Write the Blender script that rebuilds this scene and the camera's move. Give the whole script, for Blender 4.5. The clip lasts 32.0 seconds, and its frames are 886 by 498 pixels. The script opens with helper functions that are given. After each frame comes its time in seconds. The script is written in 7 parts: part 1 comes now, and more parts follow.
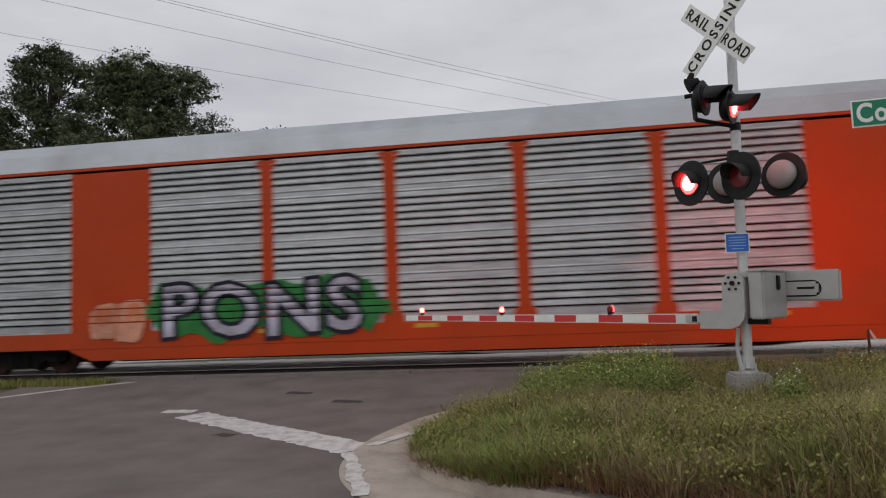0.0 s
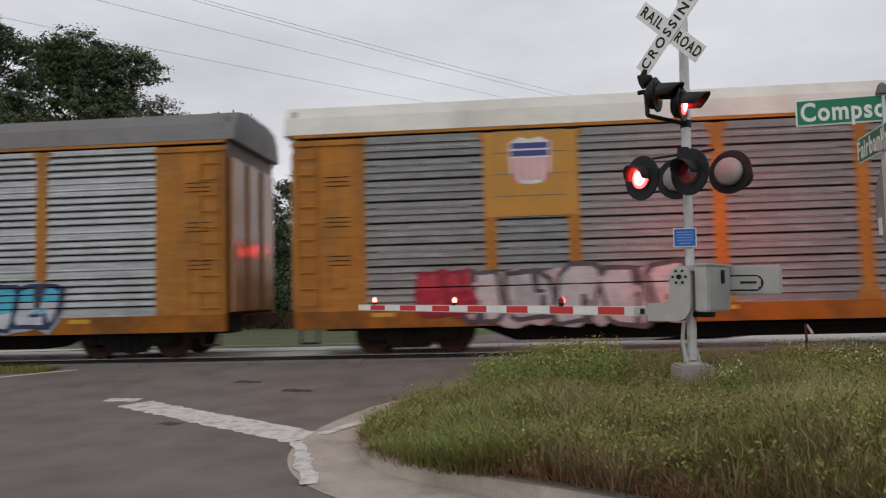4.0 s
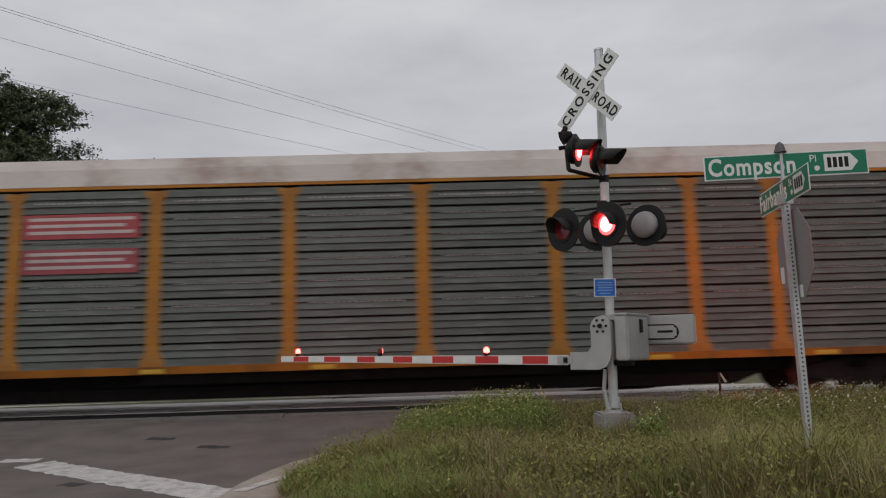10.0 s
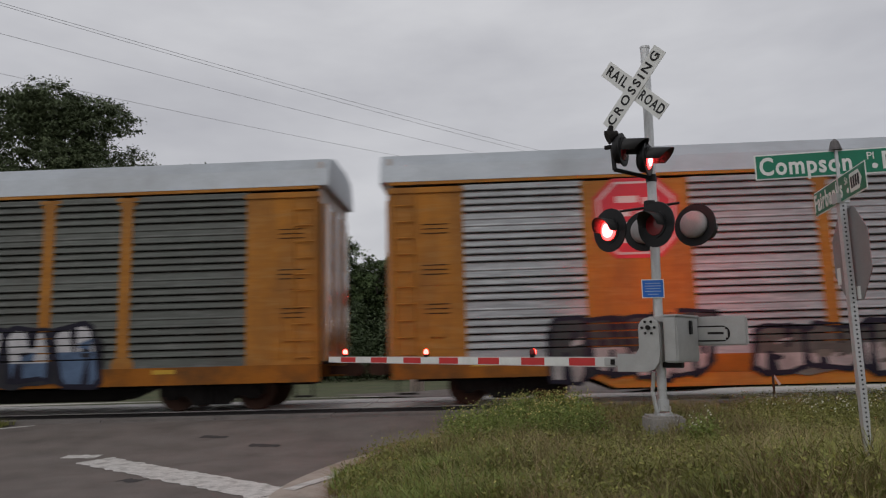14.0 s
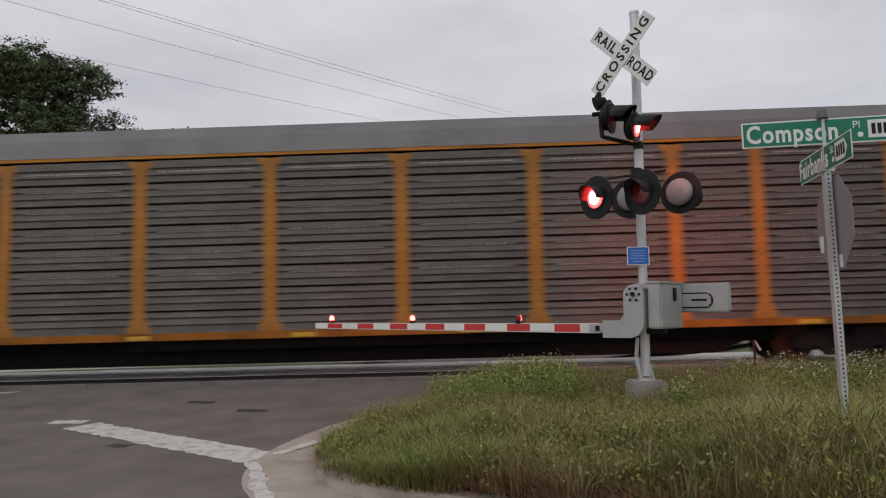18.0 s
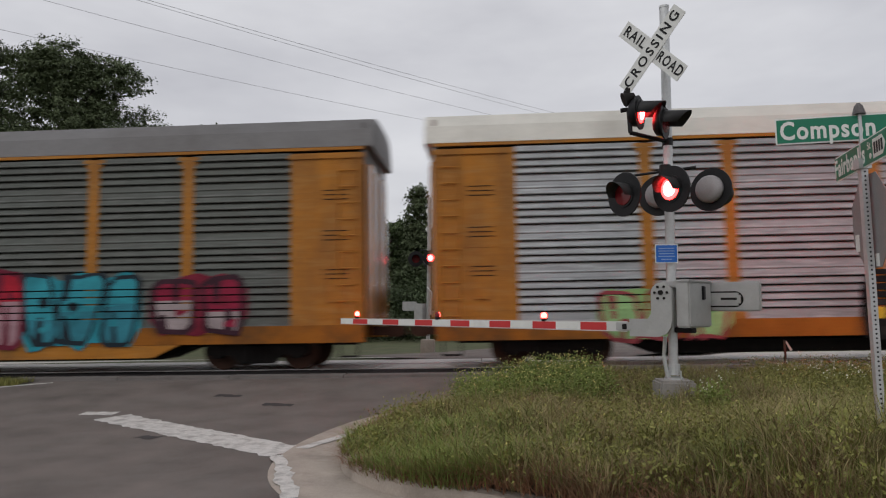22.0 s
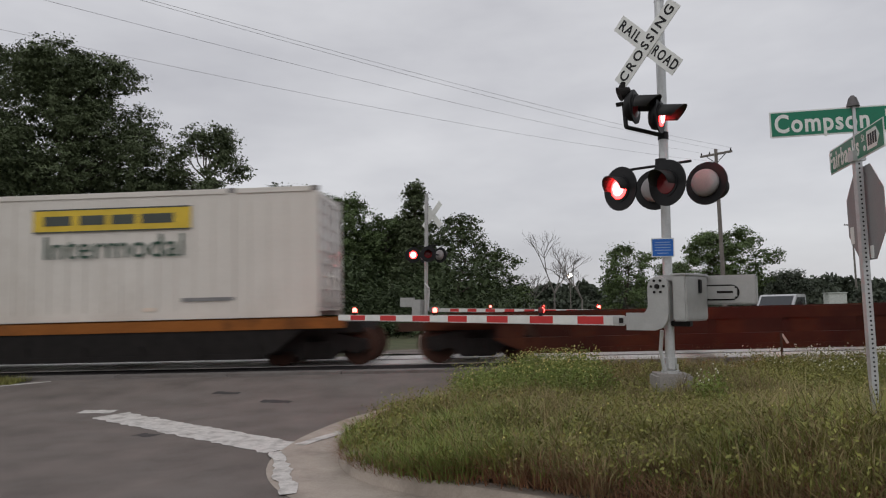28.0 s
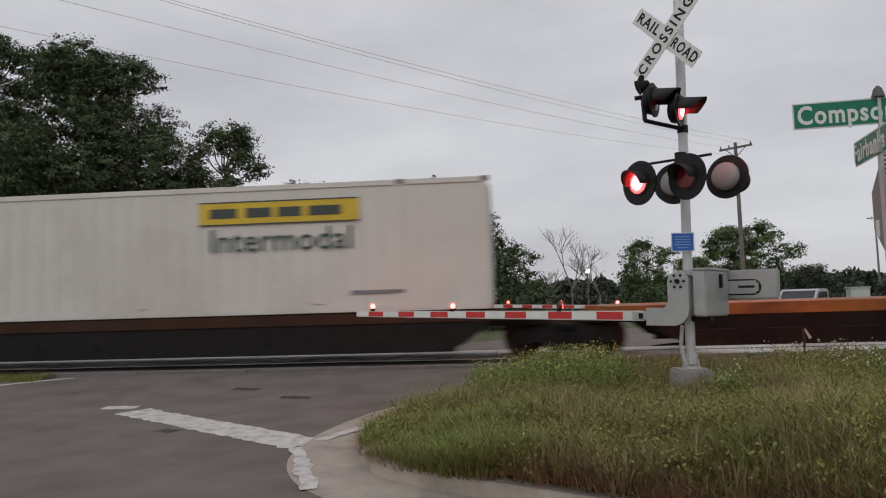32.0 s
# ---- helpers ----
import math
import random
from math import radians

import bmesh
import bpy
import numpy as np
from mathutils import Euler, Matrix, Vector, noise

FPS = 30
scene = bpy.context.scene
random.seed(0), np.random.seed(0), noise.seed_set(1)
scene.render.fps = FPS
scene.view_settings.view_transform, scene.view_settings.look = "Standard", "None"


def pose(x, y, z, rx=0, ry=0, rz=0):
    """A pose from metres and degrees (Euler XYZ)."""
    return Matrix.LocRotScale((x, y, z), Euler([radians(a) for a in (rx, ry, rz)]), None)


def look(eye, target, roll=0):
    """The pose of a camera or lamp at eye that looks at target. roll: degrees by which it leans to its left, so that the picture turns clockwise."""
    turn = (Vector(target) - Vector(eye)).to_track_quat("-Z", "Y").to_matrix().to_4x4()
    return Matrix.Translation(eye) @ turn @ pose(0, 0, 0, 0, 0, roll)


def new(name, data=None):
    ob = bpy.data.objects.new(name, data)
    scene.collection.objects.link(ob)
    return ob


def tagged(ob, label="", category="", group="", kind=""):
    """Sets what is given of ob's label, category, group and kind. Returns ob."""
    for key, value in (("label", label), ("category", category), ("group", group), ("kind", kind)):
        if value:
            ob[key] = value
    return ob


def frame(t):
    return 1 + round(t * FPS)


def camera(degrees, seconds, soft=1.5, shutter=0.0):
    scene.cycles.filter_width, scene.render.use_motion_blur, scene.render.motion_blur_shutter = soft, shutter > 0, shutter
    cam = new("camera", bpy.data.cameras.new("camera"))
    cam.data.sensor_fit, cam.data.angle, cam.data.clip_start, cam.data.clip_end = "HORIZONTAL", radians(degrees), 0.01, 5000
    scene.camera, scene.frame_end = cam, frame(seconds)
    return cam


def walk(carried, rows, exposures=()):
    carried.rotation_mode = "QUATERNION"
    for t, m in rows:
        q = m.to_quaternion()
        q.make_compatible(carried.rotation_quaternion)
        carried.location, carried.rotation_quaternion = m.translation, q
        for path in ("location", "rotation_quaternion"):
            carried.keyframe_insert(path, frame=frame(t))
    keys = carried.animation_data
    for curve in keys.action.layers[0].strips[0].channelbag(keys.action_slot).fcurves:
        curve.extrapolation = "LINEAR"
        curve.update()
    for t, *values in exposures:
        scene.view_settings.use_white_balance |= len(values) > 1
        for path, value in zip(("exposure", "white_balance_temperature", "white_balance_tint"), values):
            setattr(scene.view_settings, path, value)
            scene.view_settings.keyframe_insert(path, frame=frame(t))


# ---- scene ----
cam = camera(65.0, 32.0, 1.15, 0.3)
# seconds, eye x y z, yaw, pitch, rise of the horizon to the right
ROWS = [
    (0.0, 0.008, 0.003, 1.658, 8.85, 4.64, 2.25),
    (0.5, 0.004, 0.005, 1.646, 8.72, 4.62, 2.22),
    (1.0, 0.006, -0.001, 1.650, 8.64, 4.55, 2.23),
    (1.5, 0.007, -0.012, 1.652, 9.22, 4.64, 2.41),
    (2.0, 0.014, -0.021, 1.666, 10.05, 4.35, 2.42),
    (2.5, 0.020, -0.030, 1.652, 10.39, 4.68, 2.28),
    (3.0, 0.020, -0.019, 1.640, 9.68, 4.54, 2.09),
    (3.5, 0.013, 0.002, 1.638, 7.60, 3.82, 2.01),
    (4.0, 0.006, 0.019, 1.630, 5.07, 3.83, 1.45),
    (4.5, 0.001, 0.029, 1.621, 3.32, 4.68, 0.85),
    (6.5, -0.021, -0.027, 1.603, 2.65, 7.29, 0.99),
    (7.0, -0.031, -0.038, 1.602, 3.88, 7.75, 0.76),
    (7.5, -0.024, -0.045, 1.604, 4.07, 8.01, 0.79),
    (8.0, -0.016, -0.025, 1.596, 2.69, 7.88, 1.07),
    (8.5, -0.010, -0.010, 1.589, 0.89, 7.86, 1.39),
    (9.0, 0.004, -0.008, 1.586, -0.33, 7.90, 1.81),
    (9.5, 0.008, 0.000, 1.579, -1.06, 8.00, 1.88),
    (10.0, 0.008, 0.008, 1.572, -1.12, 8.06, 1.67),
    (10.5, 0.003, 0.001, 1.577, -0.92, 8.02, 1.72),
    (11.0, -0.003, -0.007, 1.583, -0.21, 8.01, 1.70),
    (11.5, -0.012, -0.018, 1.595, 1.55, 8.03, 1.53),
    (12.0, -0.015, -0.024, 1.600, 3.37, 8.18, 1.39),
    (12.5, -0.007, -0.028, 1.608, 4.31, 8.24, 1.43),
    (13.0, 0.005, -0.019, 1.610, 4.18, 8.24, 1.67),
    (13.5, 0.003, -0.024, 1.603, 3.68, 8.08, 1.64),
    (14.0, 0.011, -0.017, 1.593, 2.63, 8.15, 1.53),
    (14.5, 0.022, -0.014, 1.582, 0.82, 8.03, 1.54),
    (16.5, 0.019, -0.004, 1.593, -1.18, 5.18, 1.63),
    (17.0, 0.011, -0.008, 1.598, -0.67, 5.23, 1.44),
    (17.5, 0.006, -0.012, 1.600, 0.32, 5.41, 1.51),
    (18.0, -0.000, -0.015, 1.604, 1.54, 5.33, 1.52),
    (18.5, 0.006, -0.015, 1.603, 2.45, 5.43, 1.44),
    (19.0, -0.004, -0.021, 1.601, 3.05, 5.64, 1.30),
    (19.5, -0.003, -0.006, 1.601, 3.50, 5.62, 1.19),
    (20.0, -0.000, 0.002, 1.599, 3.73, 5.51, 1.05),
    (20.5, -0.008, 0.001, 1.608, 3.94, 5.25, 0.99),
    (21.0, -0.006, 0.005, 1.611, 3.97, 5.15, 0.95),
    (21.5, -0.006, 0.006, 1.609, 3.78, 5.08, 0.92),
    (22.0, -0.011, 0.007, 1.607, 3.60, 5.08, 0.99),
    (22.5, -0.016, 0.008, 1.610, 3.51, 5.06, 0.98),
    (23.0, -0.024, 0.010, 1.617, 3.51, 4.99, 0.92),
    (23.5, -0.012, 0.008, 1.611, 3.66, 5.00, 0.91),
    (24.0, -0.015, 0.014, 1.602, 3.68, 4.94, 0.87),
    (24.5, -0.017, 0.014, 1.599, 3.87, 5.00, 0.86),
    (25.0, -0.016, 0.005, 1.600, 4.04, 5.05, 0.88),
    (25.5, -0.011, 0.006, 1.599, 4.03, 5.07, 0.85),
    (27.5, -0.004, 0.003, 1.599, 3.39, 4.79, 1.34),
    (28.0, 0.000, 0.000, 1.600, 3.40, 4.75, 1.45),
    (28.5, -0.002, 0.008, 1.595, 3.42, 4.80, 1.60),
    (29.0, -0.005, 0.013, 1.595, 3.39, 4.72, 1.70),
    (29.5, -0.002, 0.018, 1.592, 3.34, 4.59, 1.73),
    (30.0, -0.002, 0.021, 1.588, 3.40, 4.48, 1.76),
    (30.5, -0.003, 0.019, 1.592, 3.55, 4.36, 1.78),
    (31.0, -0.010, 0.021, 1.596, 3.81, 4.26, 1.73),
    (31.5, -0.012, 0.012, 1.597, 4.28, 4.38, 1.73),
    (32.0, -0.015, 0.009, 1.596, 4.80, 4.48, 1.67),
]


def eye_pose(x, y, z, yaw, pitch, rise):
    return pose(x, y, z, 90 + pitch, 0, yaw) @ pose(0, 0, 0, 0, 0, -rise)


walk(cam, [(r[0], eye_pose(*r[1:])) for r in ROWS], [(0.0, 0.1), (2.0, 0.2), (3.0, 0.16), (3.6, 0.24), (4.5, 0.26), (6.5, -0.06), (10.0, -0.06), (14.5, -0.1), (16.5, 0.16), (22.0, 0.14), (25.5, 0.1), (32.0, 0.03)])

# ---- sky and light: an even overcast evening ----
world = bpy.data.worlds.new("overcast_sky")
scene.world = world
world.use_nodes = True
wn, wl = world.node_tree.nodes, world.node_tree.links
wn.clear()
w_out = wn.new("ShaderNodeOutputWorld")
w_bg = wn.new("ShaderNodeBackground")
w_sky = wn.new("ShaderNodeTexSky")
w_sky.sky_type = "NISHITA"
w_sky.sun_disc = False
w_sky.sun_elevation = radians(28)
w_sky.sun_rotation = radians(250)
w_co = wn.new("ShaderNodeTexCoord")
w_map = wn.new("ShaderNodeMapping")
w_map.inputs["Scale"].default_value = (1.2, 1.2, 3.6)
w_noise = wn.new("ShaderNodeTexNoise")
w_noise.inputs["Scale"].default_value = 1.7
w_noise.inputs["Detail"].default_value = 5
w_noise.inputs["Roughness"].default_value = 0.55
w_ramp = wn.new("ShaderNodeValToRGB")
w_ramp.color_ramp.elements[0].position = 0.30
w_ramp.color_ramp.elements[0].color = (4.9, 4.9, 5.25, 1)
w_ramp.color_ramp.elements[1].position = 0.72
w_ramp.color_ramp.elements[1].color = (7.1, 7.1, 7.35, 1)
w_mix = wn.new("ShaderNodeMixRGB")
w_mix.inputs[0].default_value = 0.93
w_bg.inputs["Strength"].default_value = 0.1
wl.new(w_co.outputs["Generated"], w_map.inputs["Vector"])
wl.new(w_map.outputs["Vector"], w_noise.inputs["Vector"])
wl.new(w_noise.outputs["Fac"], w_ramp.inputs["Fac"])
wl.new(w_sky.outputs["Color"], w_mix.inputs[1])
wl.new(w_ramp.outputs["Color"], w_mix.inputs[2])
wl.new(w_mix.outputs["Color"], w_bg.inputs["Color"])
wl.new(w_bg.outputs["Background"], w_out.inputs["Surface"])

sun_data = bpy.data.lights.new("sun", "SUN")
sun_data.energy = 0.5
sun_data.angle = radians(40)
sun_data.color = (1.0, 0.97, 0.93)
sun = new("sun", sun_data)
sun.matrix_world = look((-20, -40, 60), (0, 16, 0))

# ---- helpers of this place ----
MATS = {}


def mat(name, color, rough=0.7, metal=0.0, vary=0.25, scale=6.0, fine=60.0, bump=0.15, dirt=None, dirt_amount=0.0,
        emit=None, strength=0.0, streak=1.0, rand=0.0, spec=0.5):
    """A surface with colour variation at two scales, a fine relief and, if asked, blotches of dirt."""
    if name in MATS:
        return MATS[name]
    m = bpy.data.materials.new(name)
    m.use_nodes = True
    n, l = m.node_tree.nodes, m.node_tree.links
    b = n["Principled BSDF"]
    b.inputs["Roughness"].default_value = rough
    b.inputs["Metallic"].default_value = metal
    b.inputs["Specular IOR Level"].default_value = spec
    co = n.new("ShaderNodeTexCoord")
    big = n.new("ShaderNodeTexNoise")
    big.inputs["Scale"].default_value = scale
    big.inputs["Detail"].default_value = 6
    small = n.new("ShaderNodeTexNoise")
    small.inputs["Scale"].default_value = fine
    small.inputs["Detail"].default_value = 4
    for t in (big, small):
        l.new(co.outputs["Object"], t.inputs["Vector"])
    ramp = n.new("ShaderNodeValToRGB")
    e = ramp.color_ramp.elements
    e[0].position, e[1].position = 0.3, 0.7
    e[0].color = (*[c * (1 - vary) for c in color], 1)
    e[1].color = (*[min(1, c * (1 + vary)) for c in color], 1)
    half = n.new("ShaderNodeMath")
    half.operation = "MULTIPLY_ADD"
    half.inputs[1].default_value = 0.4
    l.new(small.outputs["Fac"], half.inputs[0])
    blend = n.new("ShaderNodeMath")
    blend.operation = "MULTIPLY"
    blend.inputs[1].default_value = 0.6
    l.new(big.outputs["Fac"], blend.inputs[0])
    l.new(blend.outputs[0], half.inputs[2])
    l.new(half.outputs[0], ramp.inputs["Fac"])
    last = ramp.outputs["Color"]
    if dirt:
        dn = n.new("ShaderNodeTexNoise")
        dn.inputs["Scale"].default_value = scale * 0.45
        dn.inputs["Detail"].default_value = 8
        dn.inputs["Roughness"].default_value = 0.7
        dm = n.new("ShaderNodeMapping")
        dm.inputs["Scale"].default_value = (1, 1, streak)
        l.new(co.outputs["Object"], dm.inputs["Vector"])
        l.new(dm.outputs["Vector"], dn.inputs["Vector"])
        dr = n.new("ShaderNodeMapRange")
        dr.inputs["From Min"].default_value = 0.48
        dr.inputs["From Max"].default_value = 0.68
        dr.inputs["To Max"].default_value = dirt_amount
        l.new(dn.outputs["Fac"], dr.inputs["Value"])
        mx = n.new("ShaderNodeMixRGB")
        mx.inputs[2].default_value = (*dirt, 1)
        l.new(dr.outputs[0], mx.inputs[0])
        l.new(last, mx.inputs[1])
        last = mx.outputs["Color"]
    if rand:
        info = n.new("ShaderNodeObjectInfo")
        geo = n.new("ShaderNodeNewGeometry")
        add = n.new("ShaderNodeMath")
        add.operation = "ADD"
        l.new(info.outputs["Random"], add.inputs[0])
        l.new(geo.outputs["Random Per Island"], add.inputs[1])
        rm = n.new("ShaderNodeMapRange")
        rm.inputs["From Max"].default_value = 2.0
        rm.inputs["To Min"].default_value = 1 - rand
        rm.inputs["To Max"].default_value = 1 + rand
        l.new(add.outputs[0], rm.inputs["Value"])
        hs = n.new("ShaderNodeHueSaturation")
        l.new(rm.outputs[0], hs.inputs["Value"])
        l.new(last, hs.inputs["Color"])
        last = hs.outputs["Color"]
    l.new(last, b.inputs["Base Color"])
    if bump:
        bp = n.new("ShaderNodeBump")
        bp.inputs["Strength"].default_value = bump
        bp.inputs["Distance"].default_value = 0.02
        l.new(small.outputs["Fac"], bp.inputs["Height"])
        l.new(bp.outputs["Normal"], b.inputs["Normal"])
    if emit:
        b.inputs["Emission Color"].default_value = (*emit, 1)
        b.inputs["Emission Strength"].default_value = strength
    MATS[name] = m
    return m


def link_mesh(name, bm, material):
    me = bpy.data.meshes.new(name)
    bm.to_mesh(me)
    bm.free()
    if material:
        me.materials.append(material)
    return me


def part(name, bm, material, parent=None, label="", smooth=False):
    """Links a bmesh (or a shared mesh) as one object, under a thing or a part if one is given."""
    me = bm if isinstance(bm, bpy.types.Mesh) else link_mesh(name, bm, material)
    if smooth:
        for p in me.polygons:
            p.use_smooth = True
    ob = new(name, me)
    if parent:
        ob.parent = parent
    if label:
        ob["label"] = label
    return ob


def thing(name, label, category, group="", at=None):
    ob = tagged(new(name), label, category, group)
    if at is not None:
        ob.matrix_basis = at
    return ob


def box(bm, x0, x1, y0, y1, z0, z1, bevel=0.0):
    v = [bm.verts.new(p) for p in ((x0, y0, z0), (x1, y0, z0), (x1, y1, z0), (x0, y1, z0),
                                   (x0, y0, z1), (x1, y0, z1), (x1, y1, z1), (x0, y1, z1))]
    fs = [bm.faces.new([v[i] for i in q]) for q in ((0, 3, 2, 1), (4, 5, 6, 7), (0, 1, 5, 4), (1, 2, 6, 5), (2, 3, 7, 6), (3, 0, 4, 7))]
    if bevel:
        bmesh.ops.bevel(bm, geom=list({e for f in fs for e in f.edges}), offset=bevel, segments=2, affect="EDGES")
    return bm


def boxes(*rows):
    bm = bmesh.new()
    for r in rows:
        box(bm, *r)
    return bm


def tube(bm, a, b, r0, r1=None, seg=12, caps=True):
    """A round bar from a to b."""
    a, b = Vector(a), Vector(b)
    r1 = r0 if r1 is None else r1
    m = (b - a).to_track_quat("Z", "Y").to_matrix()
    ring = []
    for p, r in ((a, r0), (b, r1)):
        ring.append([bm.verts.new(p + m @ Vector((r * math.cos(2 * math.pi * i / seg), r * math.sin(2 * math.pi * i / seg), 0))) for i in range(seg)])
    for i in range(seg):
        j = (i + 1) % seg
        bm.faces.new((ring[0][i], ring[0][j], ring[1][j], ring[1][i]))
    if caps:
        bm.faces.new(ring[0][::-1])
        bm.faces.new(ring[1])
    return bm


def tubes(*rows, seg=12):
    bm = bmesh.new()
    for r in rows:
        tube(bm, *r, seg=seg)
    return bm


def extrude(bm, outline, axis, lo, hi):
    """A prism: an outline of (p, q) pairs pushed along x, y or z; for x they are (y, z), for y (x, z), for z (x, y)."""
    def at(p, q, s):
        return {"x": (s, p, q), "y": (p, s, q), "z": (p, q, s)}[axis]
    a = [bm.verts.new(at(p, q, lo)) for p, q in outline]
    b = [bm.verts.new(at(p, q, hi)) for p, q in outline]
    n = len(outline)
    fs = [bm.faces.new((a[i], a[(i + 1) % n], b[(i + 1) % n], b[i])) for i in range(n)]
    fs += [bm.faces.new(a[::-1]), bm.faces.new(b)]
    bmesh.ops.recalc_face_normals(bm, faces=fs)
    return bm


def prism(outline, axis, lo, hi):
    return extrude(bmesh.new(), outline, axis, lo, hi)


def ring_outline(cx, cz, r, n=24, squash=1.0):
    return [(cx + r * math.cos(2 * math.pi * i / n), cz + r * squash * math.sin(2 * math.pi * i / n)) for i in range(n)]


def quads_mesh(name, co, faces, material):
    me = bpy.data.meshes.new(name)
    me.from_pydata(co.tolist() if hasattr(co, "tolist") else co, [], faces.tolist() if hasattr(faces, "tolist") else faces)
    if material:
        me.materials.append(material)
    return me


def letters(text, size, material, depth=0.004, spacing=1.0, bold=0.0):
    """Raised lettering in the built-in font, centred on its origin, in the xy plane facing +z."""
    cu = bpy.data.curves.new("letters", "FONT")
    cu.body, cu.size, cu.extrude, cu.space_character = text, size, depth / 2, spacing
    cu.align_x, cu.align_y, cu.resolution_u, cu.offset = "CENTER", "CENTER", 3, bold
    tmp = bpy.data.objects.new("letters", cu)
    me = bpy.data.meshes.new_from_object(tmp)
    bpy.data.objects.remove(tmp)
    me.materials.clear()
    me.materials.append(material)
    return me


def smooth_step(a, b, x):
    t = np.clip((x - a) / (b - a), 0, 1)
    return t * t * (3 - 2 * t)


RAIL_Z = 0.34
TRACK_Y = 16.55


def road_z(x, y):
    """Height of the paving: level near the corner, rising to the rails and falling gently behind them."""
    return 0.27 * smooth_step(10.8, 14.3, y) - 0.2 * smooth_step(19.5, 26.0, y)


def verge_z(x, y):
    """The grassed corner, a low mound behind its kerb."""
    return 0.12 + 0.20 * smooth_step(4.7, 5.7, y + 0.45 * np.clip(x, -1.0, 4.0) - 0.4) * smooth_step(-1.4, 1.0, x) + 0.03 * np.sin(x * 1.3 + y) - 0.06 * smooth_step(11.5, 14.0, y) \
        + 0.2 * smooth_step(1.2, 2.4, x) * (1 - smooth_step(5.9, 7.6, y)) * smooth_step(3.6, 4.6, y)


# ---- materials ----
ASPHALT = mat("asphalt", (0.158, 0.134, 0.120), 0.9, vary=0.36, scale=1.3, fine=110, bump=0.7, dirt=(0.20, 0.18, 0.165), dirt_amount=0.6)
EARTH = mat("earth_and_grass", (0.075, 0.085, 0.035), 0.95, vary=0.4, scale=1.2, fine=18, bump=0.6, dirt=(0.12, 0.095, 0.06), dirt_amount=0.6)
SOIL = mat("verge_soil", (0.045, 0.045, 0.02), 0.95, vary=0.4, scale=3, fine=30, bump=0.8)
GRAVEL = mat("pale_gravel", (0.50, 0.46, 0.43), 0.95, vary=0.2, scale=2, fine=30, bump=0.6, dirt=(0.35, 0.32, 0.28), dirt_amount=0.5)
PALE_PANEL = mat("pale_crossing_concrete", (0.62, 0.60, 0.58), 0.85, vary=0.12, scale=1.5, fine=40, bump=0.3, dirt=(0.36, 0.33, 0.31), dirt_amount=0.6)
BALLAST = mat("ballast", (0.50, 0.47, 0.45), 0.95, vary=0.35, scale=5, fine=26, bump=1.0, dirt=(0.2, 0.17, 0.15), dirt_amount=0.5)
CONCRETE = mat("worn_concrete", (0.39, 0.335, 0.285), 0.9, vary=0.18, scale=2.5, fine=50, bump=0.35, dirt=(0.2, 0.17, 0.14), dirt_amount=0.7)
ROADPAINT = mat("worn_road_paint", (0.58, 0.56, 0.53), 0.8, vary=0.2, scale=11, fine=50, bump=0.3, dirt=(0.17, 0.155, 0.14), dirt_amount=0.75)
STEEL = mat("rail_steel", (0.34, 0.32, 0.31), 0.35, 0.8, vary=0.2, scale=3, bump=0.1)
RUST = mat("rusty_steel", (0.065, 0.035, 0.025), 0.85, 0.1, spec=0.2, vary=0.4, scale=3, bump=0.3)
TIMBER = mat("creosoted_timber", (0.09, 0.075, 0.06), 0.9, vary=0.35, scale=4, fine=40, bump=0.5, rand=0.25)
GALV = mat("galvanised_steel", (0.56, 0.57, 0.57), 0.45, 0.55, vary=0.12, scale=5, fine=40, bump=0.05, dirt=(0.3, 0.29, 0.27), dirt_amount=0.35)
ALU = mat("aluminium_grey_paint", (0.41, 0.41, 0.40), 0.5, 0.3, vary=0.1, scale=6, bump=0.05, dirt=(0.28, 0.27, 0.25), dirt_amount=0.3)
BLACK = mat("black_paint", (0.012, 0.012, 0.013), 0.5, spec=0.25, vary=0.3, scale=8, bump=0.05)
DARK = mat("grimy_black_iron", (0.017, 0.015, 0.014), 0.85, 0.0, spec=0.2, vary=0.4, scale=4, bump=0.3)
WHITE = mat("white_reflective_sheet", (0.74, 0.75, 0.72), 0.5, vary=0.06, scale=5, bump=0.0, dirt=(0.5, 0.5, 0.46), dirt_amount=0.4)
RED = mat("red_reflective_sheet", (0.55, 0.03, 0.03), 0.45, vary=0.1, scale=6, bump=0.0)
GREEN = mat("green_sign_sheet", (0.0, 0.17, 0.09), 0.4, vary=0.08, scale=5, bump=0.0)
BLUE = mat("blue_sign_sheet", (0.01, 0.13, 0.52), 0.4, vary=0.08, scale=8, bump=0.0)
HOOD = mat("hood_black", (0.020, 0.019, 0.019), 0.5, spec=0.3, vary=0.2, scale=8, bump=0.05)
LENS_DARK = mat("dark_red_lens", (0.16, 0.012, 0.015), 0.2, vary=0.15, scale=20, bump=0.1)
LENS_LIT = mat("lit_red_lens", (0.8, 0.05, 0.04), 0.3, vary=0.05, bump=0.0, emit=(1.0, 0.014, 0.014), strength=22.0)
CORE_LIT = mat("lit_red_lens_middle", (0.8, 0.05, 0.04), 0.3, vary=0.05, bump=0.0, emit=(1.0, 0.045, 0.048), strength=48.0)
BEAM_LIT = mat("lit_red_beam_lens", (0.8, 0.05, 0.04), 0.3, vary=0.05, bump=0.0, emit=(1.0, 0.02, 0.015), strength=900.0)
